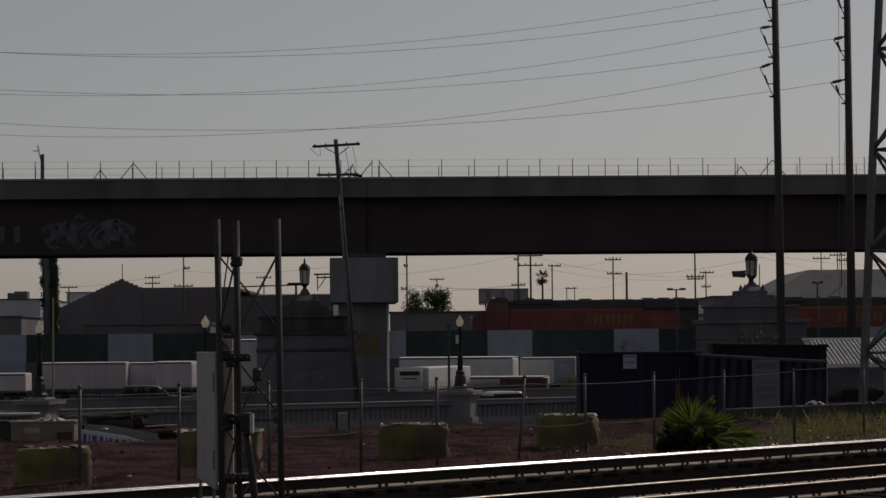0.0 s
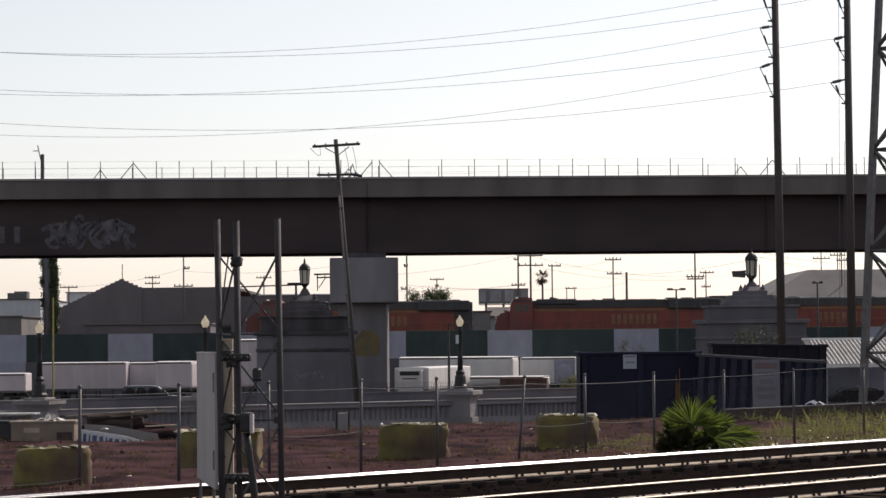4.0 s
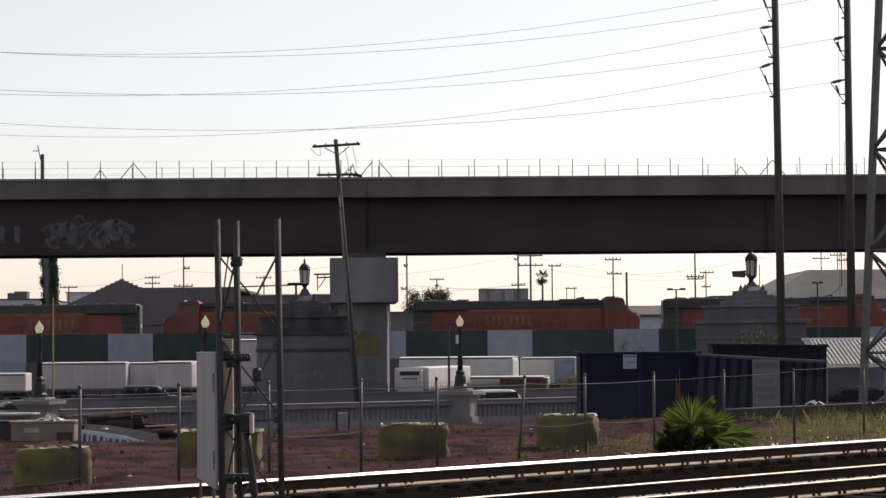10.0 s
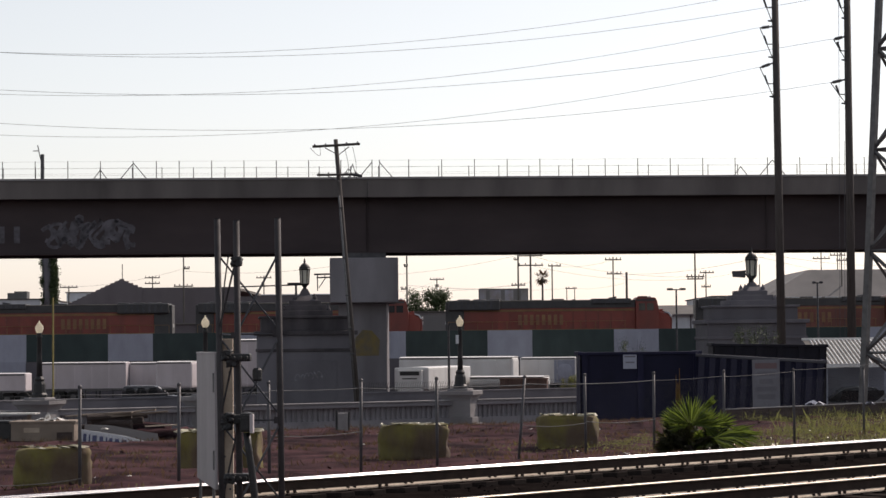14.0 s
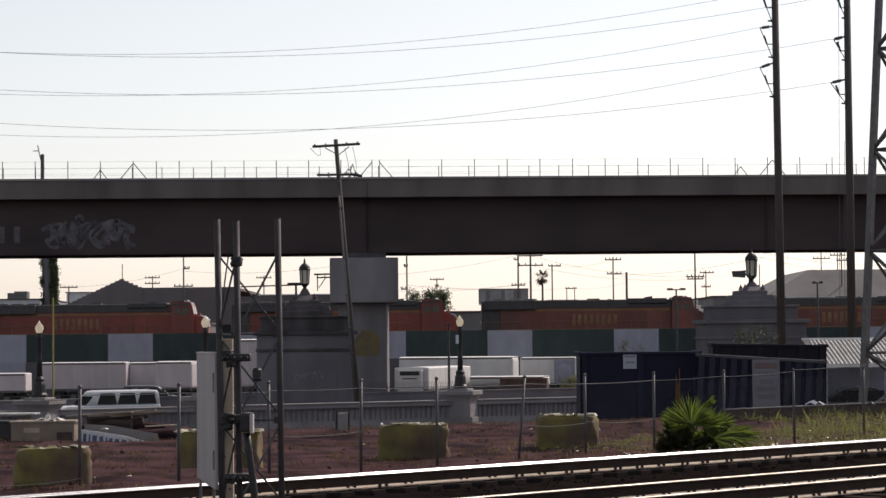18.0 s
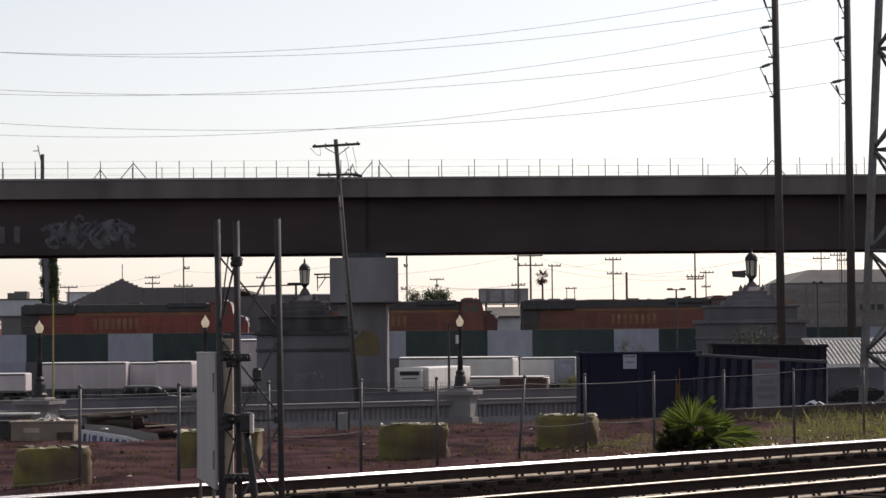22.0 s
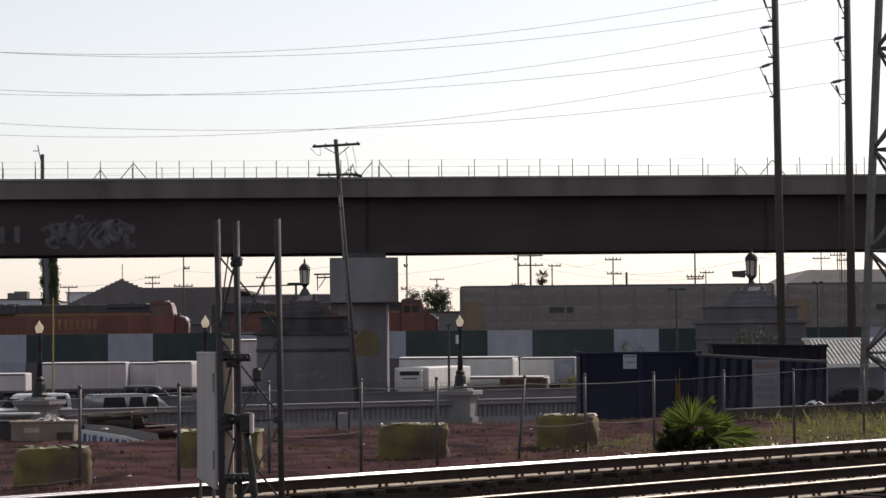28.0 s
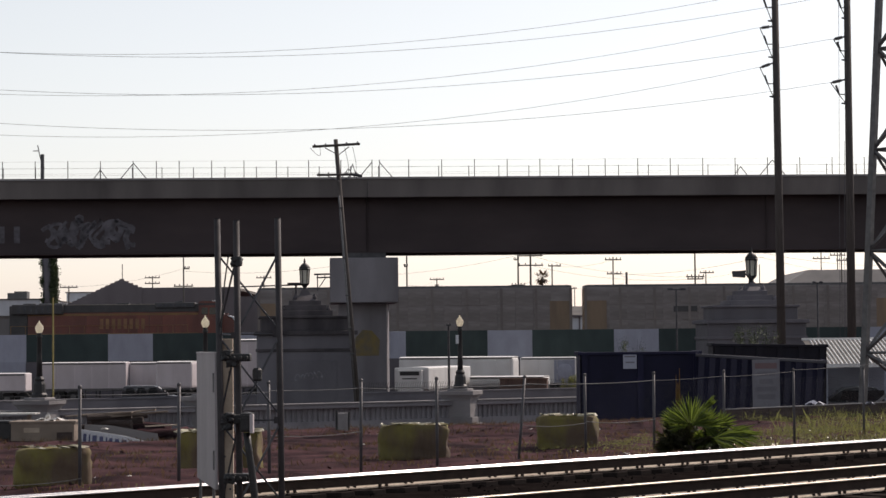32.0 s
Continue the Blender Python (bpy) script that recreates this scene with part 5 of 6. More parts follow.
def make_pier_bracket():
    """A small dark service bracket on the flank of the cap beam."""
    c = Vector((-6.694, 135.500, 6.166))
    o = thing("service_bracket", "small dark steel bracket fixed to the pier", "bracket", Matrix.Translation(c))
    for a, b, r in (((-7.75, 6.65), (-6.6, 6.67), 0.055), ((-7.6, 6.45), (-6.6, 6.48), 0.045), ((-7.54, 6.68), (-7.54, 5.66), 0.035), ((-7.46, 5.85), (-7.06, 6.44), 0.03), ((-7.1, 6.67), (-7.1, 6.45), 0.03)):
        part("bar", bar(Vector((a[0], 135.5, a[1])) - c, Vector((b[0], 135.5, b[1])) - c, r, None, 5), STEEL_DARK, o)


make_pier_bracket()


def lumpy_block(w, d, h, seed, rough=0.05):
    """A soft-cornered bale."""
    rng = random.Random(seed)
    bm = bmesh.new()
    bmesh.ops.create_cube(bm, size=1.0)
    bmesh.ops.subdivide_edges(bm, edges=bm.edges, cuts=6, use_grid_fill=True)
    for v in bm.verts:
        x, y, z = v.co
        e = 1 - 0.06 * (abs(2 * x) ** 6 * abs(2 * z) ** 6 + abs(2 * x) ** 6 * abs(2 * y) ** 6)
        k = noise.noise((x * 3 + seed, y * 3, z * 3)) * rough
        v.co = Vector((x * w * e + k, y * d * e + k, (z + 0.5) * h * (0.5 + 0.5 * e) + 0.6 * k))
    return bm


# ---- foreground: mast, cabinet, fence ----
def make_mast():
    o = thing("lattice_mast", "short three-legged grey steel lattice mast with cut-off tubes", "mast", pose(0, 0, 0.45))
    top = [Vector((-1.750, 17.500, 3.307)), Vector((-1.574, 17.200, 3.276)), Vector((-1.281, 17.500, 3.307))]
    low = [Vector((-1.713, 17.500, 0.509)), Vector((-1.555, 17.200, 0.539)), Vector((-1.256, 17.500, 0.505))]
    off = Vector((0, 0, 0.45))
    for a, b in zip(low, top):
        a = a + (a - b) * ((a.z - 0.42) / (b.z - a.z))
        leg = part("leg", bar(a - off, b - off, 0.025, None, 14), MAST, o, "dark grey steel tube leg", smooth=True)
        part("tube_rim", bar(b - off, b - off + Vector((0, 0, 0.006)), 0.026, None, 14), MAST, leg)

    def at(i, y):
        k = (3.305 - y) / (3.305 - 0.507)
        return top[i].lerp(low[i], k) - off
    nodes = [3.051, 2.412, 1.749, 1.092, 0.550]
    for z in nodes[1:4]:
        for i, j in ((0, 2), (0, 1)):
            part("girt", bar(at(i, z), at(j, z), 0.008, None, 6), STEEL_DARK, o)
            part("gusset", cube(-0.02, 0.02, -0.004, 0.004, -0.025, 0.025), MAST, o, m=Matrix.Translation(at(j, z) + Vector((-0.03, -0.012, 0))))
    for za, zb in zip(nodes, nodes[1:]):
        for i, j in ((0, 2), (2, 1), (1, 0)):
            part("diagonal", bar(at(i, za - 0.02), at(j, zb + 0.03), 0.0085, None, 6), STEEL_DARK, o)
    for px, pz, w, h in ((-1.558, 2.235, 0.1, 0.03), (-1.573, 1.771, 0.1, 0.035), (-1.567, 1.333, 0.095, 0.03)):
        c = part("clamp", cube(px - w, px + w, 17.02, 17.16, pz - h - 0.45, pz + h - 0.45, 0.012), IRON, o, "black clamp with bolts")
        for k in (-0.7, -0.2, 0.3, 0.75):
            part("bolt", bar((px + w * k, 17.02, pz - 0.45), (px + w * k, 16.97, pz - 0.45), 0.012, 0.01, 6), IRON, c)
    b = part("junction_box", cube(-1.526, -1.433, 16.9, 17.05, 1.680 - 0.45, 1.820 - 0.45, 0.01), IRON, o, "small black junction box with a pale strip on its right")
    # pale strip along the right side of the black box
    part("side_plate", cube(-1.454, -1.429, 16.885, 17.0, 1.672 - 0.45, 1.811 - 0.45, 0.003), CABINET, b, "pale strip down the right side")
    part("lid", cube(-1.518, -1.458, 16.885, 16.9, 1.693 - 0.45, 1.807 - 0.45, 0.004), IRON, b)
    rngm = random.Random(3)
    for (px, pz) in ((-1.634, 2.258), (-1.596, 2.206), (-1.620, 1.790), (-1.637, 1.731), (-1.492, 1.789), (-1.614, 1.332), (-1.558, 2.964)):
        lump = lumpy_block(0.075, 0.07, 0.07, rngm.uniform(0, 50), 0.02)
        part("cable_splice", lump, IRON, o, "black taped cable splice", m=pose(px, 17.04, pz - 0.49), smooth=True)
    part("lamp_unit", lathe([(0.03, 0), (0.036, 0.015), (0.036, 0.085), (0.025, 0.1)], 10), IRON, o, m=pose(-1.412, 17.1, 2.055 - 0.45))
    part("cable_pipe", wire([(-1.488, 17.0, 1.672 - 0.45), (-1.468, 17.0, 1.528 - 0.45), (-1.440, 17.0, 1.317 - 0.45), (-1.424, 17.0, 1.106 - 0.45), (-1.422, 17.0, 0.0)], 0.028, 10), IRON, o, "thick black cable pipe", smooth=True)
    part("thin_cable", wire([(-1.628, 17.15, 3.018 - 0.45), (-1.659, 17.15, 2.810 - 0.45), (-1.682, 17.15, 2.551 - 0.45), (-1.693, 17.15, 2.205 - 0.45)], 0.006, 6), IRON, o)


make_mast()


def make_cabinet():
    """A flat pale cabinet that runs away from the eye, on a beige timber post."""
    a, b = Vector((-1.763, 17.500, 1.769)), Vector((-2.087, 19.200, 1.717))
    d = b - a
    m = Matrix.Translation((a.x, a.y, 0.45)) @ Matrix.Rotation(math.atan2(d.y, d.x), 4, "Z")
    o = thing("signal_cabinet", "flat pale grey steel cabinet beside the mast", "cabinet", m)
    ln = math.hypot(d.x, d.y)
    z0, z1 = 0.765, 1.815
    part("body", cube(0, ln, -0.012, 0.012, z0, z1, 0.004), CABINET, o)
    part("lid", cube(-0.005, ln + 0.005, -0.016, 0.016, z1, z1 + 0.012, 0.003), CABINET, o)
    part("hinge", bar((0.05, 0.014, z0 + 0.15), (0.05, 0.014, z0 + 0.3), 0.01), GALV, o)
    part("hinge", bar((0.05, 0.014, z1 - 0.3), (0.05, 0.014, z1 - 0.15), 0.01), GALV, o)
    part("foot_post", bar((ln - 0.2, 0, -0.1), (ln - 0.2, 0, z0), 0.012), GALV, o)
    part("foot_post", bar((0.25, 0, -0.1), (0.25, 0, z0), 0.012), GALV, o)
    p = thing("timber_post", "beige timber board post with bolt holes beside the mast", "post", pose(-1.680, 17.55, 0.42))
    part("board", cube(-0.04387, 0.04387, -0.03, 0.03, 0, 2.379 - 0.42, 0.005), BEIGE, p)
    for i, z in enumerate((0.35, 0.6, 0.8, 1.05, 1.3, 1.5, 1.7, 1.85)):
        part("bolt", bar((0.02 * (-1) ** i, -0.03, z), (0.02 * (-1) ** i, -0.045, z), 0.009, None, 6), STEEL_DARK, p)


make_cabinet()

FENCE_Q = 30.6
FENCE_M = Matrix.Translation(TRACK_NOR * FENCE_Q) @ Matrix.Rotation(math.atan2(0.719, 0.695), 4, "Z")


def make_chain_fence():
    o = thing("chain_link_fence", "grey chain-link fence on steel posts with slack wires", "fence", FENCE_M)
    at = [19.837, 21.267, 22.909, 25.024, 27.111, 29.394, 31.441, 33.788, 35.868, 38.127, 40.611, 43.283, 46.143, 49.473]
    post = mesh_of("post", bar((0, 0, -0.3), (0, 0, 1.66), 0.03, None, 10), POST, True)
    cap = mesh_of("post_cap", lathe([(0.036, 1.65), (0.036, 1.69), (0.02, 1.71)], 10), POST)
    tops = []
    for i, s in enumerate(at):
        lean = 7 if i == 7 else (0.5, -0.6, 0.2, 0.4, -0.3, 0.6, 0.0)[i % 7]
        m = pose(s, 0, 0, 0, lean, 0)
        coat = MAST if i >= 10 else GALV      # coat to paint in the dimness of right-hand posts; the shared mesh overrides it
        p = part("post", post, coat, o, m=m)
        part("post_cap", cap, coat, p)
        tops.append(m)
    rng = random.Random(2)
    for k, r, sg in ((1.52, 0.008, 0.015), (0.72, 0.007, 0.05), (0.12, 0.006, 0.03)):
        for n, (a, b) in enumerate(zip(tops, tops[1:])):
            if k < 1 and n not in ((4, 7, 8) if k > 0.5 else (1, 9)):
                continue
            ka, kb = (k + (max(-0.1, min(0.25, 0.03 * (at[j] - 38.1))) if k > 1 and at[j] > 35 else 0) for j in (n, n + 1))
            pa, pb = a @ Vector((0, -0.035, ka + rng.uniform(-0.04, 0.04))), b @ Vector((0, -0.035, kb + rng.uniform(-0.04, 0.04)))
            part("tension_wire", wire([pa.lerp(pb, i / 6) - Vector((0, 0, 4 * sg * i / 6 * (1 - i / 6))) for i in range(7)], r * (0.6 if n > 8 else 1), 5), GALV, o)
    # woven mesh
    bm = bmesh.new()
    s0, s1, h, c = at[0], at[-1], 1.5, 0.05
    n = int((s1 - s0 + h) / c)
    for i in range(n):
        for d in (-1, 1):
            xa = s0 + i * c - (0 if d < 0 else h)
            za, zb, xb = 0.06, h, xa + (h - 0.06) * d
            xb = xa + (h - 0.06) if d > 0 else xa - (h - 0.06)
            rod(bm, (xa, -0.03, za), (xb, -0.03, zb), 0.0008, None, 3)
    part("mesh", bm, POST, o, "fine woven wire mesh", "stuff")


make_chain_fence()


def make_block(x, y, w, h, seed, label):
    z = ground_z(x, y)
    o = thing("barrier_block", label, "barrier", pose(x, y, z - 0.06, 0, 0, 8 * math.sin(seed)), "yellow barrier blocks")
    part("block", lumpy_block(w, 0.75, h + 0.04, seed, 0.085), MOSS, o, smooth=True)
    bm = bmesh.new()
    rng = random.Random(seed)
    for i in range(34):
        cx, cy = rng.uniform(-0.44, 0.44) * w, rng.uniform(-0.36, 0.3)
        r = rng.uniform(0.04, 0.1)
        v = [bm.verts.new((cx + r * 1.6 * math.cos(a), cy + r * math.sin(a), h + 0.055 + rng.uniform(-0.035, 0.035))) for a in (0, 1, 2.2, 3.1, 4.2, 5.2)]
        bm.faces.new(v)
    part("torn_cover", bm, TORN, o, "pale torn plastic on top", "stuff")


for bx0, bx1, by0, by1, bd, sd in ((-6.673, 1.23520, 0.653, 0, 38.6, 1), (-4.873, 0.47850, 0.731, 0, 43.5, 2),
                                   (-3.765, 0.28925, 0.705, 0, 44.5, 6),
                                   (-0.629, 1.39500, 0.717, 0, 46.5, 3), (2.719, 1.33825, 0.748, 0, 50.5, 4)):
    make_block(bx0, bd, bx1, by0 - ground_z(bx0, bd), sd, "squat faded yellow-green barrier block with torn plastic on top")


def make_concrete_stub():
    x, y = -2.783, 62.0
    o = thing("concrete_post", "short pale concrete post in the dirt lot", "post", pose(x, y, ground_z(x, y) - 0.2))
    part("shaft", cube(-0.13950, 0.13950, -0.14, 0.14, 0, 0.498 - ground_z(x, y) + 0.2, 0.02), CONC, o)
    part("pipe", bar((-0.17050, -0.1, 0), (-0.17050, -0.1, 0.75), 0.03), IRON, o)
    part("pipe", bar((0.17050, -0.1, 0), (0.17050, -0.1, 0.7), 0.03), IRON, o)


make_concrete_stub()


# ---- scrap heap on the dirt lot ----
def make_scrap():
    y = 58.0
    g0 = ground_z(-9, y)
    o = thing("plywood_crate", "weathered plywood crate with a dark open end", "crate", pose(-10.23, y, g0 - 0.1, 0, 0, 4))
    w, h = 0.79, 0.445 - g0 + 0.1
    part("side_panel", cube(-w, w, -0.6, -0.56, 0, h, 0.01), CARDBOARD, o)
    part("back_panel", cube(-w, w, 0.56, 0.6, 0, h, 0.01), CARDBOARD, o)
    part("lid", cube(-w - 0.05, w + 0.05, -0.62, 0.62, h, h + 0.05, 0.01), CARDBOARD, o)
    part("end_panel", cube(w - 0.04, w, -0.56, 0.56, 0, h), CARDBOARD, o)
    part("label_patch", cube(-w * 0.6, -w * 0.1, -0.606, -0.6, h * 0.6, h * 0.8), BEIGE, o, "faded printed patch")
    part("dark_patch", cube(w * 0.45, w * 0.95, -0.606, -0.6, h * 0.25, h * 0.6), BARK, o, "dark torn patch")
    d = thing("dark_bin", "black rubbish bin tipped beside the crate", "bin", pose(-11.32, 58.4, g0 - 0.1))
    part("body", cube(-0.4, 0.29000, -0.45, 0.45, 0, h, 0.03), IRON, d)
    part("rim", cube(-0.44, 0.29000 + 0.03, -0.48, 0.48, h, h + 0.05, 0.01), IRON, d)
    t = thing("trestle_table", "pale plank laid across the bin and crate", "table", pose(-11.139, 59.4, g0 + h - 0.05))
    part("top", cube(-0.88500, 0.47200, -0.4, 0.4, 0.12, 0.16, 0.005), PALE_TRASH, t)
    part("leg", cube(-0.73750, -0.64900, -0.05, 0.05, -h, 0.12), CARDBOARD, t)
    part("leg", cube(0.20650, 0.29500, -0.05, 0.05, -h, 0.12), CARDBOARD, t)
    s = thing("banner_panel", "slanted pale banner panel with faded blue print", "sign", pose(-8.274, 57.0, g0 - 0.1, 0, 3, 0))
    w, h = 0.92625, 0.34200
    part("panel", prism([(-w, 0), (w, 0), (w, h * 0.35), (w * 0.2, h * 0.8), (-w, h * 1.15)], -0.03, 0.03), WHITE_DULL, s)
    x = -w + 0.1
    for i, bw in enumerate((0.1, 0.05, 0.14, 0.12, 0.05, 0.1, 0.13, 0.16)):
        part("print_bar", cube(x, x + bw * 0.8, -0.036, -0.03, h * 0.25, h * (0.85 - 0.05 * i)), SIGN_BLUE, s, "faded blue print bar")
        x += bw + 0.04
    part("prop", bar((0, 0.05, 0), (0, 0.6, 0.0), 0.03), CARDBOARD, s)
    part("prop", bar((0, 0.6, 0), (0, 0.03, h * 0.7), 0.03), CARDBOARD, s)
    b = thing("grey_board", "dusty grey board leaning against the scrap heap", "board", pose(-8.261, 57.7, g0 - 0.1, -8, 0, 0))
    part("sheet", prism([(-0.94050, 0), (0.99750, 0), (0.94050, 0.28500), (-0.28500, 0.51300), (-0.91200, 0.54150)], -0.02, 0.02), STUCCO, b)
    part("batten", cube(-0.85500, 0.57000, 0.02, 0.06, 0.25650, 0.31350), CARDBOARD, b)
    rng = random.Random(31)
    for k in range(12):
        px = -9.202 + k * 0.06 + rng.uniform(-0.05, 0.05)
        ln = rng.uniform(0.8, 1.3)
        z = g0 + 0.1 + 0.15 * (k % 4)
        solid("timber_log", bar((-ln / 2, 0, 0), (ln / 2, 0, 0), rng.uniform(0.07, 0.12), rng.uniform(0.06, 0.1), 9), BARK, "dark brown timber log on a scrap heap", "log",
              pose(px, 60 + 0.25 * (k % 3), z, 0, rng.uniform(-6, 6), rng.uniform(-25, 25)), "logs of the scrap heap")
    for k in range(5):
        px = -9.293 + k * 0.3
        solid("plank", cube(-0.75, 0.75, -0.09, 0.09, -0.02, 0.02, 0.004), CARDBOARD, "weathered plank lying on the logs", "plank",
              pose(px, 60.1, g0 + 0.62 + 0.02 * (k % 2), 0, rng.uniform(-8, 2), rng.uniform(-12, 12)), "planks of the scrap heap")
    # paler than the other planks: sunlight put into its colour
    solid("plank", cube(-0.42, 0.42, -0.09, 0.09, -0.015, 0.015, 0.004), BEIGE, "pale plank lying on the earth mound", "plank", pose(-7.38, 59.0, 0.3, 0, -2, 8), "planks of the scrap heap")
    lump = lumpy_block(2.2, 1.2, 0.5, 9, 0.2)
    solid("dirt_mound", lump, DIRT, "low brown mound of earth under the scrap", "mound", pose(-8.467, 60.6, g0 - 0.15), smooth=True)
    lump = lumpy_block(1.5, 1.0, 0.34, 14, 0.25)
    solid("dirt_mound", lump, DIRT, "low brown mound of earth beside the scrap", "mound", pose(-7.524, 59.6, g0 - 0.15), smooth=True)


make_scrap()


def crumple(w, h, seed):
    rng, bm = random.Random(seed), bmesh.new()
    n = 4
    vs = [[bm.verts.new(((i / n - 0.5) * w + rng.uniform(-0.1, 0.1) * w, (j / n - 0.5) * w * 0.7, h * rng.uniform(0.1, 1) * math.sin(math.pi * (i + 0.4) / (n + 0.8)))) for i in range(n + 1)] for j in range(n + 1)]
    for j in range(n):
        for i in range(n):
            bm.faces.new((vs[j][i], vs[j][i + 1], vs[j + 1][i + 1], vs[j + 1][i]))
    base = [bm.verts.new((x * w * 0.5, y * w * 0.3, 0)) for x, y in ((-1, -1), (1, -1), (1, 1), (-1, 1))]
    bm.faces.new(base[::-1])
    return bm


TRASH = ((-10.16, 58.0, 0.427, 0.14, 0.24), (-10.3, 57.8, 0.414, 0.32, 0.12), (-9.88, 57.8, 0.410, 0.36, 0.11),
         (-9.66, 57.9, 0.379, 0.2, 0.08), (-10.05, 57.6, 0.41, 0.3, 0.09), (-8.64, 57.55, 0.2, 0.2, 0.05))
for i, (tx, ty, tz, tw, th) in enumerate(TRASH):
    solid("crumpled_plastic", crumple(tw, th, i), PALE_TRASH, "bright crumpled plastic sheet lying on the crate", "litter", pose(tx, ty, tz + 0.07), "litter")
rngl = random.Random(77)
for i in range(64):
    s, q = rngl.uniform(22, 52), rngl.uniform(26, 33) + (12 if i % 3 == 0 else 0)
    # the later scraps are added in the weeds as pale stand-ins for glints
    if i > 34:
        s, q = rngl.uniform(37, 52), rngl.uniform(24.4, 28)
    p = TRACK_DIR * s + TRACK_NOR * q
    solid("crumpled_plastic", crumple(rngl.uniform(0.04, 0.1), rngl.uniform(0.02, 0.05), i + 9), PALE_TRASH, "small pale scrap of litter, in the weeds a stand-in for glints", "litter",
          pose(p.x, p.y, ground_z(p.x, p.y), 0, 0, rngl.uniform(0, 180)), "litter")


# ---- plants ----
def make_fan_palm(x, y, z):
    rng = random.Random(21)
    o = thing("fan_palm", "low fan palm, bright green pleated leaves over ones darkened as shade", "palm", pose(x, y, z))
    part("stump", lathe([(0.2, -0.1), (0.2, 0.05), (0.12, 0.2)], 10), BARK, o)
    def fan(hub, lead, face, r, half, nb, droop=0.05, width=0.02, leaf=PALM_LEAF):
        """One pleated leaf: its stalk, and blades spread to both sides of the leading way in the plane that faces the given way."""
        hub, d = Vector(hub), Vector(lead).normalized()
        nor = (Vector(face) - d * d.dot(Vector(face))).normalized()
        side = d.cross(nor)
        bm = bmesh.new()
        rod(bm, (0, 0, 0.12), hub, 0.013, 0.009, 5)
        for k in range(nb):
            b = (k / (nb - 1) - 0.5) * 2 * half
            dr = d * math.cos(b) + side * math.sin(b) + nor * rng.uniform(-0.1, 0.1)
            ln = r * (0.78 + 0.22 * math.cos(b)) * rng.uniform(0.9, 1.06)
            w = side * math.cos(b) - d * math.sin(b)
            mid = hub + dr * ln * 0.55 + nor * 0.02 * (-1) ** k
            tip = hub + dr * ln - Vector((0, 0, droop * ln * rng.uniform(0.4, 1.4)))
            v = [bm.verts.new(q) for q in (hub, mid + w * width, tip, mid - w * width)]
            bm.faces.new((v[0], v[1], v[2])), bm.faces.new((v[0], v[2], v[3]))
        part("frond", bm, leaf, o)

    fan((0.02, -0.3, 0.62), (-0.1, -0.1, 1), (0.15, -1, 0.25), 0.68, 1.8, 38)
    fan((0.3, -0.2, 0.58), (0.9, -0.1, 0.5), (-0.1, -1, 0.3), 0.52, 1.5, 28)
    fan((0.62, -0.1, 0.6), (0.9, 0, 0.35), (-0.1, -1, 0.3), 0.4, 1.2, 20)
    fan((0.28, -0.1, 0.9), (0.75, 0, 0.75), (0.3, -0.6, 0.3), 0.42, 0.2, 7)
    fan((0.7, -0.3, 0.4), (1, -0.1, 0.1), (0, -0.6, 1), 0.78, 0.8, 24, 0.12)
    fan((0.45, -0.45, 0.36), (1, -0.3, 0.0), (0, -0.5, 1), 0.72, 1.0, 24, 0.15)
    fan((0.85, 0.1, 0.4), (1, 0.1, 0.12), (0, -0.4, 1), 0.6, 0.9, 20, 0.1)
    fan((-0.25, -0.1, 0.66), (-0.5, 0, 0.8), (-0.2, -1, 0.2), 0.42, 1.5, 24)
    for i in range(16):
        fan((rng.uniform(-0.2, 0.6), rng.uniform(-0.2, 0.3), rng.uniform(0.15, 0.5)), (rng.uniform(-0.5, 1), -0.3, rng.uniform(-0.1, 0.8)), (rng.uniform(-0.5, 0.5), -0.6, 0.8), rng.uniform(0.26, 0.4), 1.7, 18, 0.2, 0.02, SHADED_FROND if i % 3 else PALM_LEAF)
    for i in range(34):
        a, e = rng.uniform(1.7, 5.0), rng.uniform(0.0, 1.2)
        d = Vector((math.cos(a) * math.cos(e), math.sin(a) * math.cos(e) * 0.8, math.sin(e)))
        fan(Vector((-0.08, 0, 0.1)) + d * rng.uniform(0.25, 0.5), d, (rng.uniform(-0.5, 0.5), rng.uniform(-1, 0.2), 1), rng.uniform(0.26, 0.38), 1.9, 20, 0.15, 0.02, SHADED_FROND)
    for i in range(10):
        a, e = rng.uniform(-1.2, 0.6), rng.uniform(0.0, 0.5)
        d = Vector((math.cos(a) * math.cos(e), math.sin(a) * math.cos(e) * 0.8, math.sin(e)))
        fan(Vector((0.1, 0, 0.08)) + d * rng.uniform(0.3, 0.7), d, (0, -0.4, 1), rng.uniform(0.28, 0.4), 1.6, 18, 0.2, 0.018, SHADED_FROND if i % 2 else PALM_LEAF)
    bm = bmesh.new()
    for k in range(16):
        a, b = rng.uniform(-0.05, 0.05) - 0.2, rng.uniform(1.2, 1.78)
        rod(bm, (a, 0, 0.45), (a + rng.uniform(-0.05, 0.07), rng.uniform(-0.05, 0.05), b), 0.026, 0.004, 4)
    part("spear_leaf", bm, DRY, o, "dry yellow spear leaves")


make_fan_palm(4.995, 46.5, ground_z(4.995, 46.5) + 0.08)


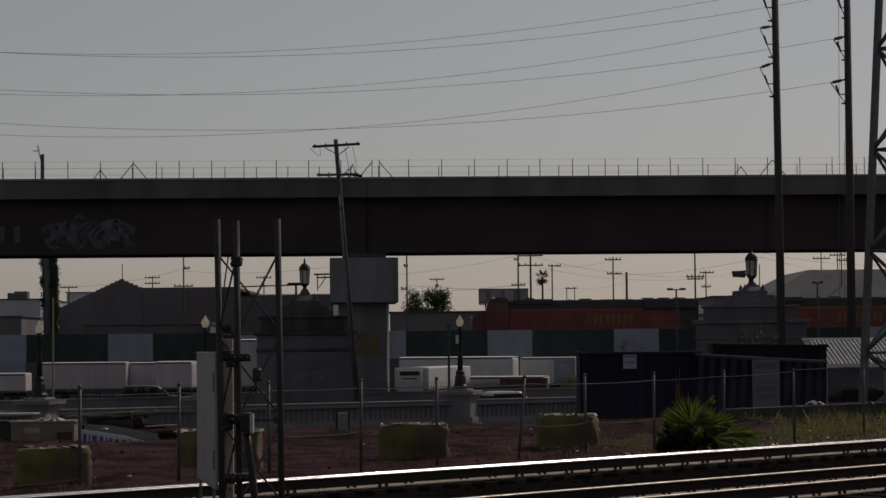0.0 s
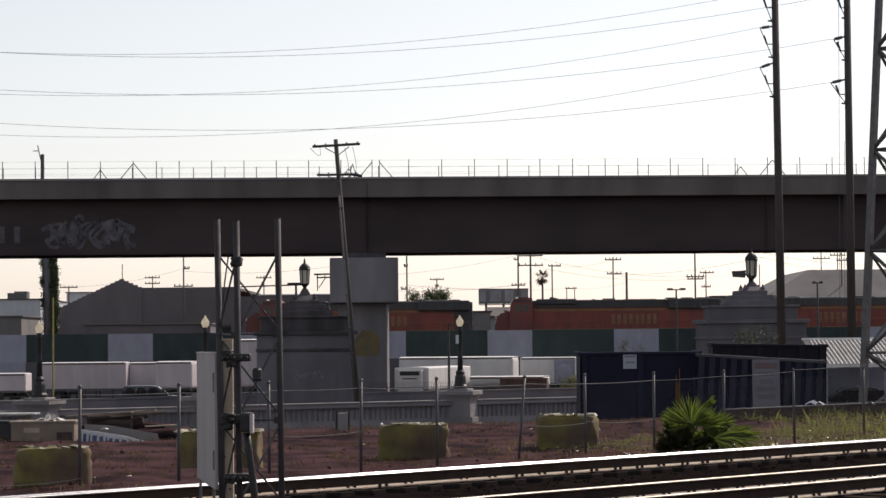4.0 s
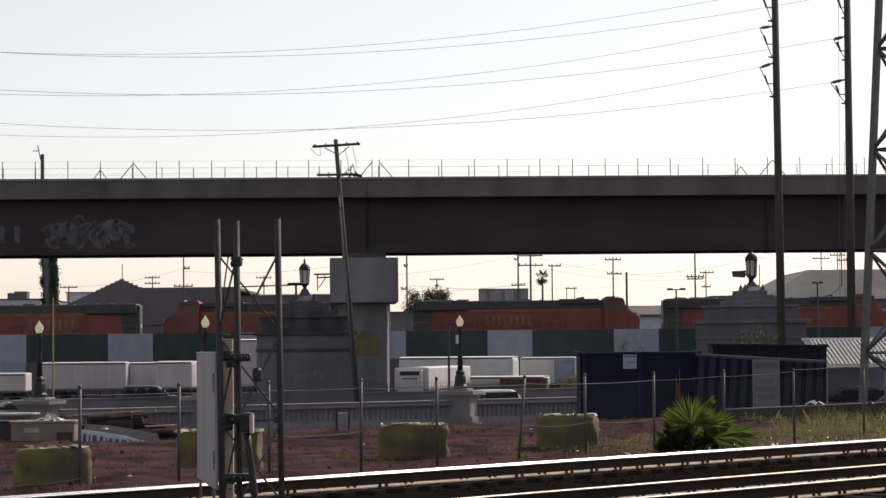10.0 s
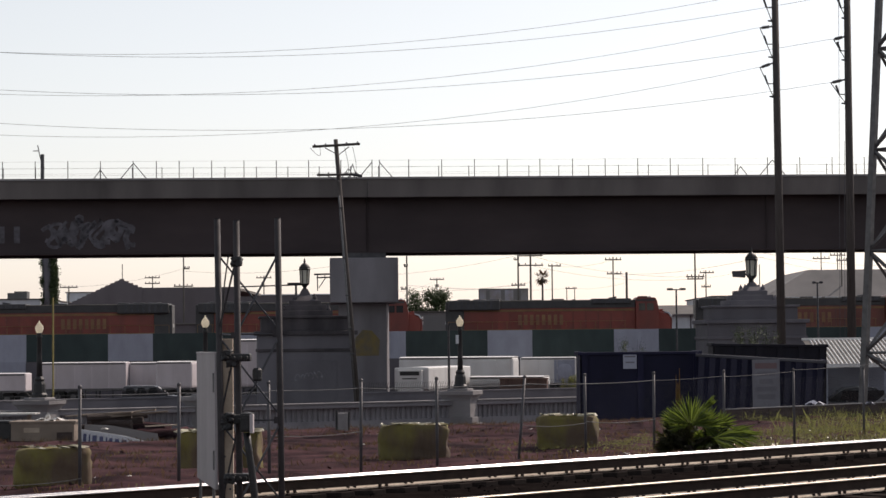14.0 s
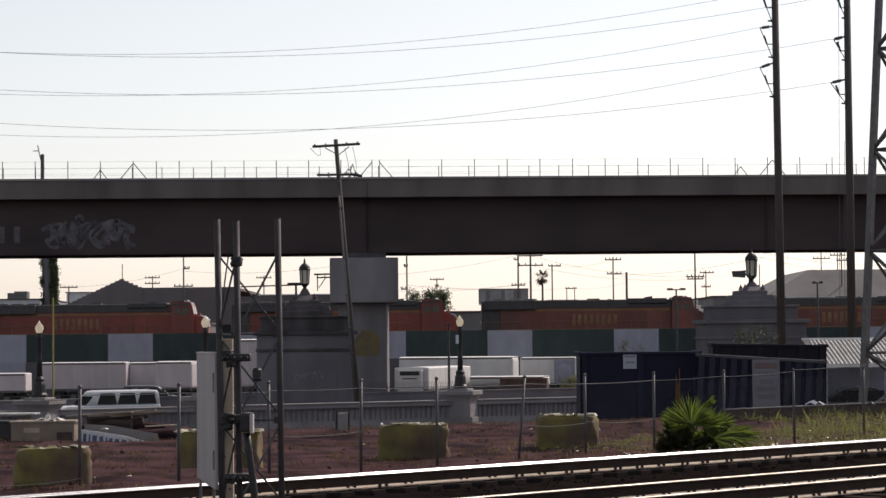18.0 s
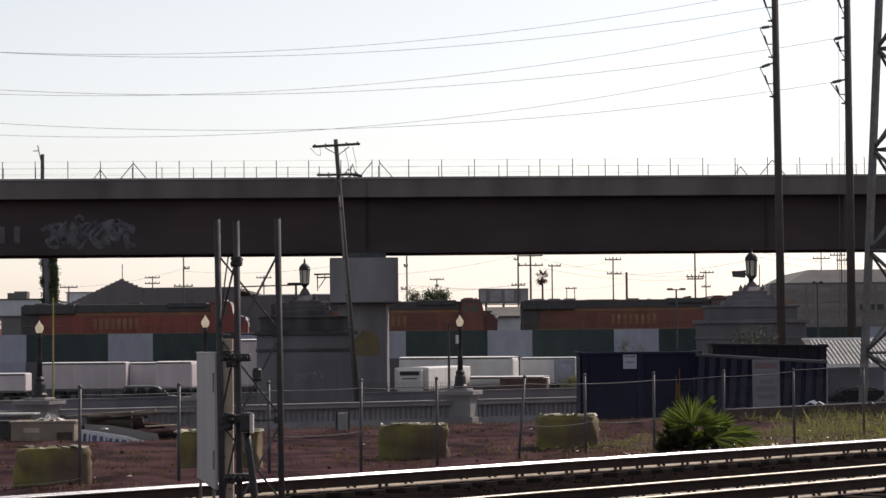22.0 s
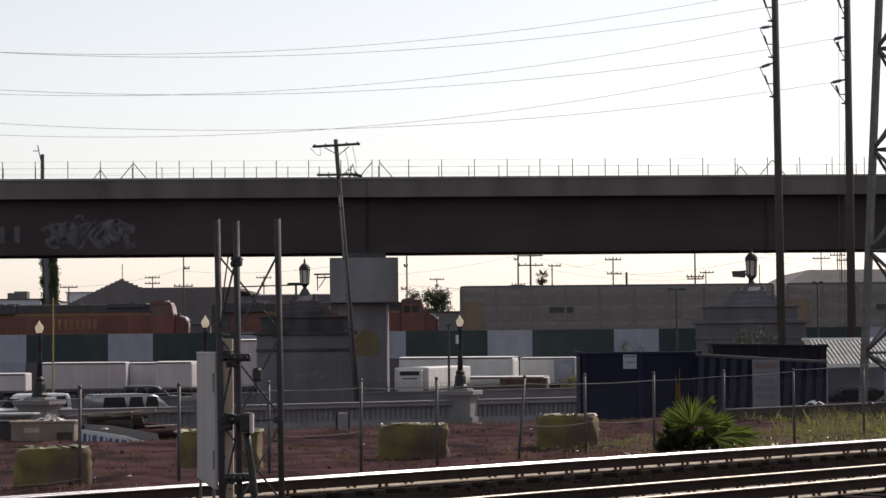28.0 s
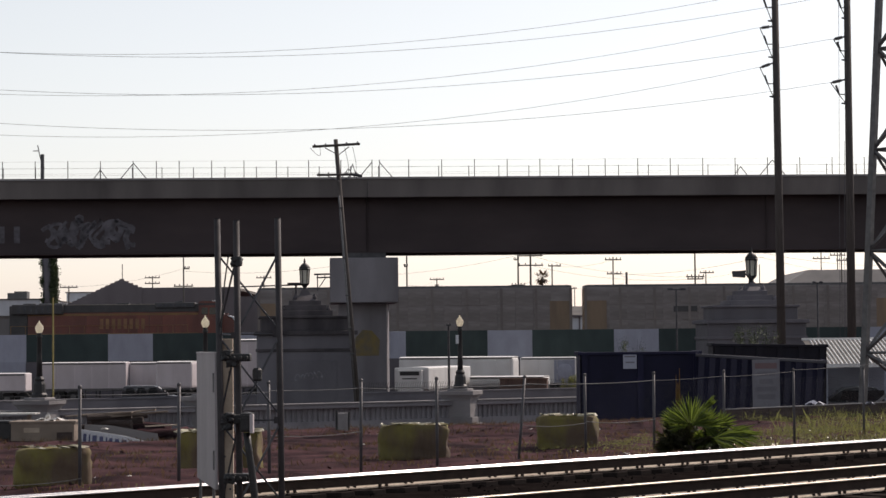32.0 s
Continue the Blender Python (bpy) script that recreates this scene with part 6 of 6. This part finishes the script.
def make_grass():
    rng, verts, faces = random.Random(5), [], []

    def blade(p, h, w):
        a, b = rng.uniform(0, 6.28), rng.uniform(-0.5, 0.5)
        dx, dy = math.cos(a) * w, math.sin(a) * w
        lx, ly = math.cos(a + 1.3) * h * b, math.sin(a + 1.3) * h * b
        n = len(verts)
        verts.extend([(p.x - dx, p.y - dy, p.z), (p.x + dx, p.y + dy, p.z), (p.x + dx * 0.6 + lx * 0.4, p.y + dy * 0.6 + ly * 0.4, p.z + h * 0.6), (p.x + lx, p.y + ly, p.z + h)])
        faces.extend([(n, n + 1, n + 2), (n, n + 2, n + 3)])
    def sprig(p, tall):
        """One small leaf at some height on a weed."""
        z = p.z + tall * rng.random() ** 1.2
        u = Vector((rng.gauss(0, 1), rng.gauss(0, 1), rng.gauss(0.3, 0.8))).normalized()
        w = u.cross(Vector((rng.gauss(0, 1), rng.gauss(0, 1), rng.gauss(0, 1)))).normalized()
        u, w = u * rng.uniform(0.018, 0.05), w * rng.uniform(0.006, 0.014)
        n = len(verts)
        verts.extend([(p.x + q.x, p.y + q.y, z + q.z) for q in (-u, w, u, -w)])
        faces.append((n, n + 1, n + 2, n + 3))
    for i in range(95000):
        s, q = rng.uniform(36, 68), 24.3 + 10 * rng.random() ** 1.2
        c = noise.noise((s * 0.7, q * 0.7, 0)) + 0.6 * noise.noise((s * 2.1, q * 2.1, 5))
        if s < 42 and rng.random() > (s - 35) / 9 or c < -0.22:
            continue
        p = TRACK_DIR * s + TRACK_NOR * q
        p.z = ground_z(p.x, p.y) - 0.02
        tall = (0.1 + 0.4 * max(0, c + 0.2)) * (0.4 + 0.85 * ease(39, 50, s))
        if i % 9 == 0:
            blade(p, tall * rng.uniform(0.6, 1.4), rng.choice((0.003, 0.005)))
        else:
            sprig(p, tall)
    for i in range(12000):
        s, q = 52.663 + 24 * rng.random(), 39.3 - 5 * rng.random() ** 1.6
        c = noise.noise((s * 0.8, q * 0.8, 4))
        if c < -0.2:
            continue
        p = TRACK_DIR * s + TRACK_NOR * q
        p.z = ground_z(p.x, p.y) - 0.02
        if i % 7 == 0:
            blade(p, 0.1 + 0.34 * rng.random() ** 2.5, 0.004)
        else:
            sprig(p, 0.15 + 0.35 * max(0, c))
    for _ in range(4200):
        s, q = rng.uniform(14, 40), rng.uniform(24.5, 42)
        if noise.noise((s * 0.45, q * 0.45, 7)) < 0.34:
            continue
        p = TRACK_DIR * s + TRACK_NOR * q
        p.z = ground_z(p.x, p.y) - 0.02
        blade(p, rng.uniform(0.03, 0.11), 0.008)
    me = bpy.data.meshes.new("weeds")
    me.from_pydata(verts, [], faces)
    me.materials.append(GRASS)
    tagged(new("weeds", me), "yellow-green weeds and grass beside the track", "grass", kind="stuff")


make_grass()


def make_weed_leaves():
    """Small waxy leaves scattered through the weeds; they catch the sun."""
    rng, verts, faces = random.Random(41), [], []
    for _ in range(3600):
        s, q = rng.uniform(37.5, 62), 24.3 + 9 * rng.random() ** 1.5
        if noise.noise((s * 0.9, q * 0.9, 21)) < 0.05:
            continue
        p = TRACK_DIR * s + TRACK_NOR * q
        p.z = ground_z(p.x, p.y) + rng.uniform(0.08, 0.42)
        # glints are set up here: tilts centre on mirroring the sun to the eye
        nor = Vector((rng.gauss(0.5, 0.35), rng.gauss(-0.6, 0.35), 1)).normalized()
        a = rng.uniform(0, 6.28)
        u = nor.cross(Vector((math.cos(a), math.sin(a), 0))).normalized() * rng.uniform(0.005, 0.011)
        w = nor.cross(u) * 0.6
        n = len(verts)
        verts.extend([tuple(p - u), tuple(p + w), tuple(p + u), tuple(p - w)])
        faces.append((n, n + 1, n + 2, n + 3))
    for _ in range(420):
        p = TRACK_DIR * rng.uniform(35.6, 40) + TRACK_NOR * rng.uniform(25.2, 28)
        p.z = ground_z(p.x, p.y) + rng.uniform(0.05, 0.34)
        nor = Vector((rng.gauss(0.5, 0.35), rng.gauss(-0.6, 0.35), 1)).normalized()
        u = nor.cross(Vector((rng.uniform(-1, 1), 1, 0))).normalized() * rng.uniform(0.006, 0.016)
        w = nor.cross(u) * 0.6
        n = len(verts)
        verts.extend([tuple(p - u), tuple(p + w), tuple(p + u), tuple(p - w)])
        faces.append((n, n + 1, n + 2, n + 3))
    me = bpy.data.meshes.new("weed_leaves")
    me.from_pydata(verts, [], faces)
    me.materials.append(WAXY)
    tagged(new("weed_leaves", me), "small waxy weed leaves glinting in the sun", "leaves", kind="stuff")


make_weed_leaves()


def make_brush():
    rng, verts, faces = random.Random(15), [], []
    for _ in range(34000):
        s, q = rng.uniform(8, 56), rng.uniform(24.5, 58)
        if noise.noise((s * 0.5, q * 0.35, 11)) < -0.02:
            continue
        p = TRACK_DIR * s + TRACK_NOR * q
        z = ground_z(p.x, p.y) - 0.02
        h, a, b = rng.uniform(0.03, 0.16), rng.uniform(0, 6.28), rng.uniform(-0.6, 0.6)
        n = len(verts)
        dx, dy = math.cos(a) * 0.013, math.sin(a) * 0.013
        verts.extend([(p.x - dx, p.y - dy, z), (p.x + dx, p.y + dy, z), (p.x + b * h + dx, p.y + dy, z + h * 0.7), (p.x + b * h * 1.3, p.y, z + h)])
        faces.extend([(n, n + 1, n + 2), (n, n + 2, n + 3)])
    me = bpy.data.meshes.new("dry_brush")
    me.from_pydata(verts, [], faces)
    me.materials.append(BRUSH)
    tagged(new("dry_brush", me), "dry brown brush on the dirt lot", "brush", kind="stuff")


make_brush()


def make_rubble():
    rng, bm = random.Random(6), bmesh.new()
    for _ in range(2600):
        s, q = rng.uniform(10, 60), rng.uniform(23.6, 46)
        p = TRACK_DIR * s + TRACK_NOR * q
        p.z = ground_z(p.x, p.y)
        r = 0.015 + 0.06 * rng.random() ** 3
        v = [bm.verts.new(p + Vector((rng.uniform(-1, 1), rng.uniform(-1, 1), rng.uniform(-0.3, 1))) * r) for _ in range(4)]
        for f in ((0, 1, 2), (0, 2, 3), (0, 3, 1), (1, 3, 2)):
            bm.faces.new([v[i] for i in f])
    bmesh.ops.recalc_face_normals(bm, faces=bm.faces)
    solid("rubble", bm, DIRT, "scattered clods and stones on the dirt", "rubble", kind="stuff")


make_rubble()


def make_bush(x, y, z, w, h, seed, label, leaf=None):
    rng, bm = random.Random(seed), bmesh.new()
    o = thing("bush", label, "bush", pose(x, y, z))
    for i in range(26):
        leaf_cloud(bm, (rng.uniform(-w, w), rng.uniform(-0.4, 0.4), h * rng.uniform(0.3, 0.9)), (w * 0.24, 0.3, h * 0.1), 110, 0.045, rng)
    bs = bmesh.new()
    for i in range(18):
        rod(bs, (rng.uniform(-0.3, 0.3) * w, 0, 0), (rng.uniform(-w, w), rng.uniform(-0.3, 0.3), h * rng.uniform(0.6, 1.0)), 0.022, 0.005, 5)
    part("stem", bs, BARK, o)
    part("foliage", bm, leaf or LEAF, o, "thin grey-green foliage", "stuff")


make_bush(15.460, 112, -1.6, 0.95200, 3.448 + 1.6, 3, "thin grey-green bush behind the skip containers")
make_bush(8.225, 150, -1.85, 0.60000, 0.360 + 1.85, 4, "small yellow-green bush beside the trailers", GRASS)
make_bush(12.349, 150, -1.85, 1.12500, 2.940 + 1.85, 9, "thin bare shrub behind the skip containers")


# ---- right edge: low wall, parked cars, canopy ----
def make_low_wall():
    o = thing("low_wall", "low brown timber wall beyond the weeds", "wall", FENCE_M @ pose(0, 9.0, 0))
    x0 = 52.663
    for i in range(12):
        for j in range(3):
            part("board", cube(x0 + i * 2.0, x0 + i * 2.0 + 1.97, -0.05 + 0.01 * (j % 2), 0.05, -0.45 + j * 0.28, -0.18 + j * 0.28, 0.008), BARK, o)
        part("coping", cube(x0 + i * 2.0, x0 + i * 2.0 + 1.98, -0.07, 0.07, 0.383, 0.41), CONC, o, "pale capping strip")
        part("post", cube(x0 + i * 2.0 - 0.06, x0 + i * 2.0 + 0.06, 0.05, 0.15, -0.5, 0.4, 0.01), BARK, o)


make_low_wall()


def make_canopy():
    x0, x1 = 15.545, 19.635
    o = thing("metal_canopy", "white corrugated metal canopy on posts", "canopy", pose(0, 92, 0))
    z1, z0 = 2.405, 1.372
    n = 24
    # white ribs over a dark sheet paint in rib glints and shaded gaps
    panel = mesh_of("roof_rib", prism([(-0.03, 0), (0.03, 0), (0.015, 0.045), (-0.015, 0.045)], 0, 4.2), WHITE)
    part("roof_sheet", cube(x0 - 0.3, x1, 0, 4.2, -0.03, 0.0), BROWN_ROOF, o, m=Matrix.Translation((0, 0, z0)) @ Matrix.Rotation(math.atan2(z1 - z0, 4.2), 4, "X"))
    for i in range(n):
        part("roof_rib", panel, WHITE, o, m=Matrix.Translation((x0 + i * (x1 - x0) / n, 0, z0)) @ Matrix.Rotation(math.atan2(z1 - z0, 4.2), 4, "X"))
    # white cap added for the bright sunlit top edge
    part("ridge_cap", cube(x0 - 0.32, x1, 4.15, 4.35, z1 - 0.02, z1 + 0.08, 0.01), WHITE, o, "white ridge cap for the sunlit top edge")
    part("fascia", cube(x0 - 0.35, x1, -0.06, 0.0, z0 - 0.1, z0 + 0.05), WHITE, o)
    for px in (x0, x0 + 2.4, x0 + 4.8):
        part("post", bar((px, 0.1, -1.7), (px, 0.1, z0), 0.05), PANEL_WHITE, o)
        part("post", bar((px, 4.0, -1.7), (px, 4.0, z1), 0.05), PANEL_WHITE, o)
    part("side_screen", cube(x0 - 0.3, x0 - 0.25, 0, 4.2, -1.7, z0 - 0.15), STUCCO, o)
    part("back_screen", cube(x0 - 0.25, x1, 4.15, 4.2, -1.7, z0), PANEL_WHITE, o)


make_canopy()


def make_skip_signs():
    for (xa, xb, za, zb, y, bars, label) in (
            (6.152, 6.617, 1.454, 1.938, 77.76, 2, "small white notice on a navy skip"),
            (10.418, 11.345, 0.128, 1.733, 76.58, 5, "tall pale notice board leaning on a navy skip")):
        o = thing("notice_board", label, "sign", pose((xa + xb) / 2, y, za), "notices on the skips")
        w, h = (xb - xa) / 2, zb - za
        part("board", cube(-w, w, -0.03, 0.0, 0, h, 0.006), NOTICE if bars > 2 else PANEL_WHITE, o)
        for i in range(bars):
            zz = h * (0.86 - 0.8 * i / bars)
            ww = w * (0.8 - 0.15 * (i % 3))
            part("print_bar", cube(-ww, ww, -0.034, -0.03, zz - h * 0.05, zz + (h * 0.05 if i else h * 0.07)), NOTICE_RED if bars > 2 and i == 0 else PRINT, o, "illegible print bar")
        if bars > 2:
            for s in (-1, 1):
                part("post", bar((s * w * 0.8, 0.02, -0.9), (s * w * 0.8, 0.02, h), 0.03), GALV, o)


make_skip_signs()


def make_railing():
    """Black bowed palisade railing along the far pavement."""
    o = thing("metal_railing", "black bowed palisade railing beside the street", "railing", STREET_M @ pose(0, 25.7, -1.8))
    x0, x1, h = 31.954, 49.075, 2.0
    bm = bmesh.new()
    rod(bm, (0, 0, 0), (0, 0, h - 0.25), 0.014, None, 4)
    rod(bm, (0, 0, h - 0.25), (0, -0.09, h - 0.08), 0.014, None, 4)
    rod(bm, (0, -0.09, h - 0.08), (0, -0.2, h), 0.014, 0.006, 4)
    me = mesh_of("picket", bm, IRON)
    n = int((x1 - x0) / 0.16)
    for i in range(n):
        part("picket", me, IRON, o, m=pose(x0 + i * 0.16, 0, 0))
    for z in (0.2, h - 0.35):
        part("rail", bar((x0, 0, z), (x1, 0, z), 0.02, None, 5), IRON, o)


make_railing()


def make_far_parapet():
    o = thing("balustrade", "dark concrete parapet along the far pavement", "balustrade", STREET_M @ pose(0, 25.2, 0), "bridge balustrades")
    part("wall", cube(-60, 50.900, -0.2, 0.2, -2.0, -0.47, 0.03), CONC_DARK, o)
    part("coping", cube(-60, 50.900, -0.26, 0.26, -0.47, -0.37, 0.02), CONC_DARK, o)
    for i in range(22):
        part("iron_post", bar((-8 + i * 1.6, 0, -0.4), (-8 + i * 1.6, 0, 0.08), 0.035, None, 6), IRON, o)
    for z in (0.02, -0.2):
        part("iron_rail", bar((-8, 0, z), (-8 + 21 * 1.6, 0, z), 0.02, None, 5), IRON, o)


make_far_parapet()


def make_floodlight():
    o = thing("floodlight", "dark floodlight box fixed beside the pylon lantern", "floodlight", pose(16.564, 126.4, 5.2))
    z = 6.197 - 5.2
    part("housing", prism([(-0.35, z - 0.2), (0.3, z - 0.25), (0.35, z + 0.15), (-0.4, z + 0.12)], -0.2, 0.25), STEEL_DARK, o)
    part("arm", bar((0.3, 0.1, z), (0.75, 0.4, z - 0.3), 0.05), STEEL_DARK, o)
    part("stay", bar((0.6, 0.4, -0.4), (0.6, 0.4, z), 0.04), STEEL_DARK, o)


make_floodlight()


def make_paint_patch():
    o = thing("paint_patch", "faded ochre paint patch on the concrete pier", "paint", VIA @ pose(-4.714, 2.2, 0, 0, 0, -4.4) @ pose(0.25, -1.406, 0))
    part("patch", prism([(-0.75, 1.75), (0.72, 1.75), (0.78, 2.7), (0.3, 3.25), (-0.25, 3.3), (-0.7, 2.8)], -0.004, 0.0), OCHRE, o)


make_paint_patch()


# ---- vehicles ----
def make_wheel(parent, x, y, r):
    w = part("wheel", lathe([(r * 0.9, -0.1), (r, -0.07), (r, 0.07), (r * 0.9, 0.1)], 18), RUBBER, parent, m=pose(x, y, r, 90, 0, 0))
    part("rim", lathe([(r * 0.3, -0.105), (r * 0.6, -0.1), (r * 0.6, 0.1), (r * 0.3, 0.105)], 12), GALV, w)


def make_car(name, label, paint, length, height, kind, m=None, group="passing cars"):
    """A car with its nose at +x."""
    o = thing(name, label, "car", m, group)
    L, W2, H = length / 2, 0.9, height
    belt = H * (0.63 if kind == "suv" else 0.56)
    bm = prism([(-L, 0.3), (L, 0.3), (L + 0.02, 0.55), (L - 0.05, belt * 0.86), (L - (1.0 if kind != "van" else 0.7), belt), (-L + 0.05, belt), (-L, 0.6)], -W2, W2)
    bmesh.ops.bevel(bm, geom=[e for e in bm.edges if min(v.co.z for v in e.verts) > 0.5], offset=0.07, segments=3, affect="EDGES", profile=0.5)
    part("body", bm, paint, o)
    if kind == "sedan":
        cab = [(-L + 0.35, belt), (L - 1.25, belt), (L - 1.95, H - 0.03), (L - 2.3, H), (-L + 1.3, H), (-L + 1.0, H - 0.05)]
        win = [(-L + 0.75, L - 1.55)]
    elif kind == "suv":
        bonnet = 1.35 if length < 5 else 1.9
        cab = [(-L + 0.06, belt), (L - bonnet, belt), (L - bonnet - 0.65, H - 0.03), (L - bonnet - 0.95, H), (-L + 0.3, H), (-L + 0.15, H - 0.06)]
        wl = (2 * L - bonnet - 0.8) / 3
        win = [(-L + 0.25 + i * wl, -L + 0.25 + (i + 1) * wl - 0.14) for i in range(3)]
    else:
        cab = [(-L + 0.05, belt), (L - 0.6, belt), (L - 1.5, H - 0.08), (L - 1.9, H), (-L + 0.3, H), (-L + 0.12, H - 0.06)]
        win = [(-L + 0.3, -L + 1.45), (-L + 1.6, -L + 2.35), (-L + 2.45, L - 1.5)]
    bm = prism(cab, -W2 + 0.08, W2 - 0.08)
    bmesh.ops.bevel(bm, geom=[e for e in bm.edges if min(v.co.z for v in e.verts) > belt + 0.1], offset=0.11, segments=4, affect="EDGES", profile=0.5)
    cabin = part("cabin", bm, paint, o, smooth=True)
    for a, b in win:
        for s in (-1, 1):
            y = s * (W2 - 0.08)
            part("window", prism([(a, belt + 0.04), (b + 0.12, belt + 0.04), (b - 0.05, H - 0.14), (a + 0.12, H - 0.14)], min(y, y + s * 0.006), max(y, y + s * 0.006)), GLASS_DARK, cabin)
    part("windscreen", cube(-0.02, 0.02, -W2 + 0.16, W2 - 0.16, 0, 0.55), GLASS_DARK, cabin, m=Matrix.Translation((cab[1][0] + 0.02, 0, belt + 0.04)) @ Matrix.Rotation(math.atan2(cab[2][0] - cab[1][0], cab[2][1] - belt), 4, "Y"))
    for x in (-L + 0.85, L - 0.9):
        for y in (-W2 + 0.08, W2 - 0.08):
            make_wheel(o, x, y, 0.33)
    for y in (-0.6, 0.6):
        part("headlight", cube(L - 0.1, L + 0.03, y - 0.18, y + 0.18, belt * 0.68, belt * 0.82, 0.02), CAR_WHITE, o)
        part("tail_light", cube(-L - 0.02, -L + 0.05, y - 0.12, y + 0.12, belt * 0.7, belt * 0.95, 0.01), CAR_RED, o)
    part("bumper", cube(L - 0.1, L + 0.06, -W2 + 0.05, W2 - 0.05, 0.32, 0.5, 0.03), paint, o)
    part("bumper", cube(-L - 0.06, -L + 0.1, -W2 + 0.05, W2 - 0.05, 0.32, 0.5, 0.03), paint, o)
    return o


# added stand-ins for a white car top and a glint past the wall
for tx, tz, tw, th, sd in ((10.840, 0.465, 0.55, 0.26, 3), (13.122, 0.369, 0.3, 0.18, 5)):
    solid("tarpaulin", crumple(tw, th * 0.6, sd), PANEL_WHITE, "pale crumpled stand-in for bright spots past the low wall", "tarpaulin", pose(tx, 66.4 if sd == 3 else 69.9, tz), "tarpaulins")
make_car("parked_car", "dark parked pickup in front of the trailers", CAR_GREY, 4.4, 1.75, "suv", pose(-19.144, 150, -1.9, 0, 0, 3), "parked cars")

px = 17.626
make_car("parked_car", "dark parked car beyond the low wall", CAR_GREY, 4.2, 1.32, "sedan", pose(px, 94, ground_z(px, 94)), "parked cars")
NEAR, FAR = 8.5, 14.5
TRAFFIC = []


def add_car(label, paint, length, height, kind, lane, t1, x1, t2, x2):
    o = make_car("car", label, paint, length, height, kind)
    TRAFFIC.append((o, lane, t1, x1, (x2 - x1) / (t2 - t1), len(TRAFFIC)))


add_car("white sedan driving along the street", CAR_WHITE, 4.5, 1.5, "sedan", FAR, 2.0, 11.476, 2.4, 6.964)
add_car("silver low sedan driving along the street", CAR_SILVER, 4.3, 1.42, "sedan", NEAR, 5.5, 16.471, 6.5, 30.258)
add_car("silver sedan driving along the street", CAR_SILVER, 4.5, 1.55, "sedan", NEAR, 7.4, 7.064, 8.5, 22.915)
add_car("grey sedan driving along the street", CAR_GREY, 4.4, 1.52, "sedan", FAR, 9.5, 10.931, 10.0, 6.010)
add_car("white sedan with a bright roof driving along the street", CAR_WHITE, 4.5, 1.6, "sedan", FAR, 11.7, 14.085, 12.3, 7.226)
add_car("large white sport utility vehicle driving along the street", CAR_WHITE, 5.9, 1.98, "suv", FAR, 17.7, 14.645, 18.3, 6.587)
add_car("silver van with a bright roof line driving along the street", CAR_SILVER, 4.5, 1.95, "van", NEAR, 22.8, 3.562, 24.0, 17.492)
add_car("dull red pickup driving along the street", CAR_RED, 4.8, 1.75, "sedan", NEAR, 24.6, 6.449, 25.0, 11.161)
add_car("silver van driving along the street", CAR_SILVER, 4.6, 1.92, "van", NEAR, 27.8, 6.924, 29.0, 24.232)
add_car("white boxy off-road car driving along the street", CAR_WHITE, 4.4, 1.9, "suv", FAR, 27.5, 13.712, 28.0, 6.645)


# ---- what moves ----
def motions():
    for ob, x0 in TRAIN:
        walk(ob, [(t * 2.0, pose(x0 - travel(t * 2.0), TRAIN_Y, RAIL_Z)) for t in range(17)])
    for ob, lane, t1, x1, v, n in TRAFFIC:
        rows = []
        for t in range(33):
            x = max(-118.0 - 6 * n, min(158.0 - 6 * (9 - n), x1 + v * (t - t1)))
            rows.append((float(t), STREET_M @ pose(x, lane, -1.72, 0, 0, 0 if v > 0 else 180)))
        walk(ob, rows)


motions()
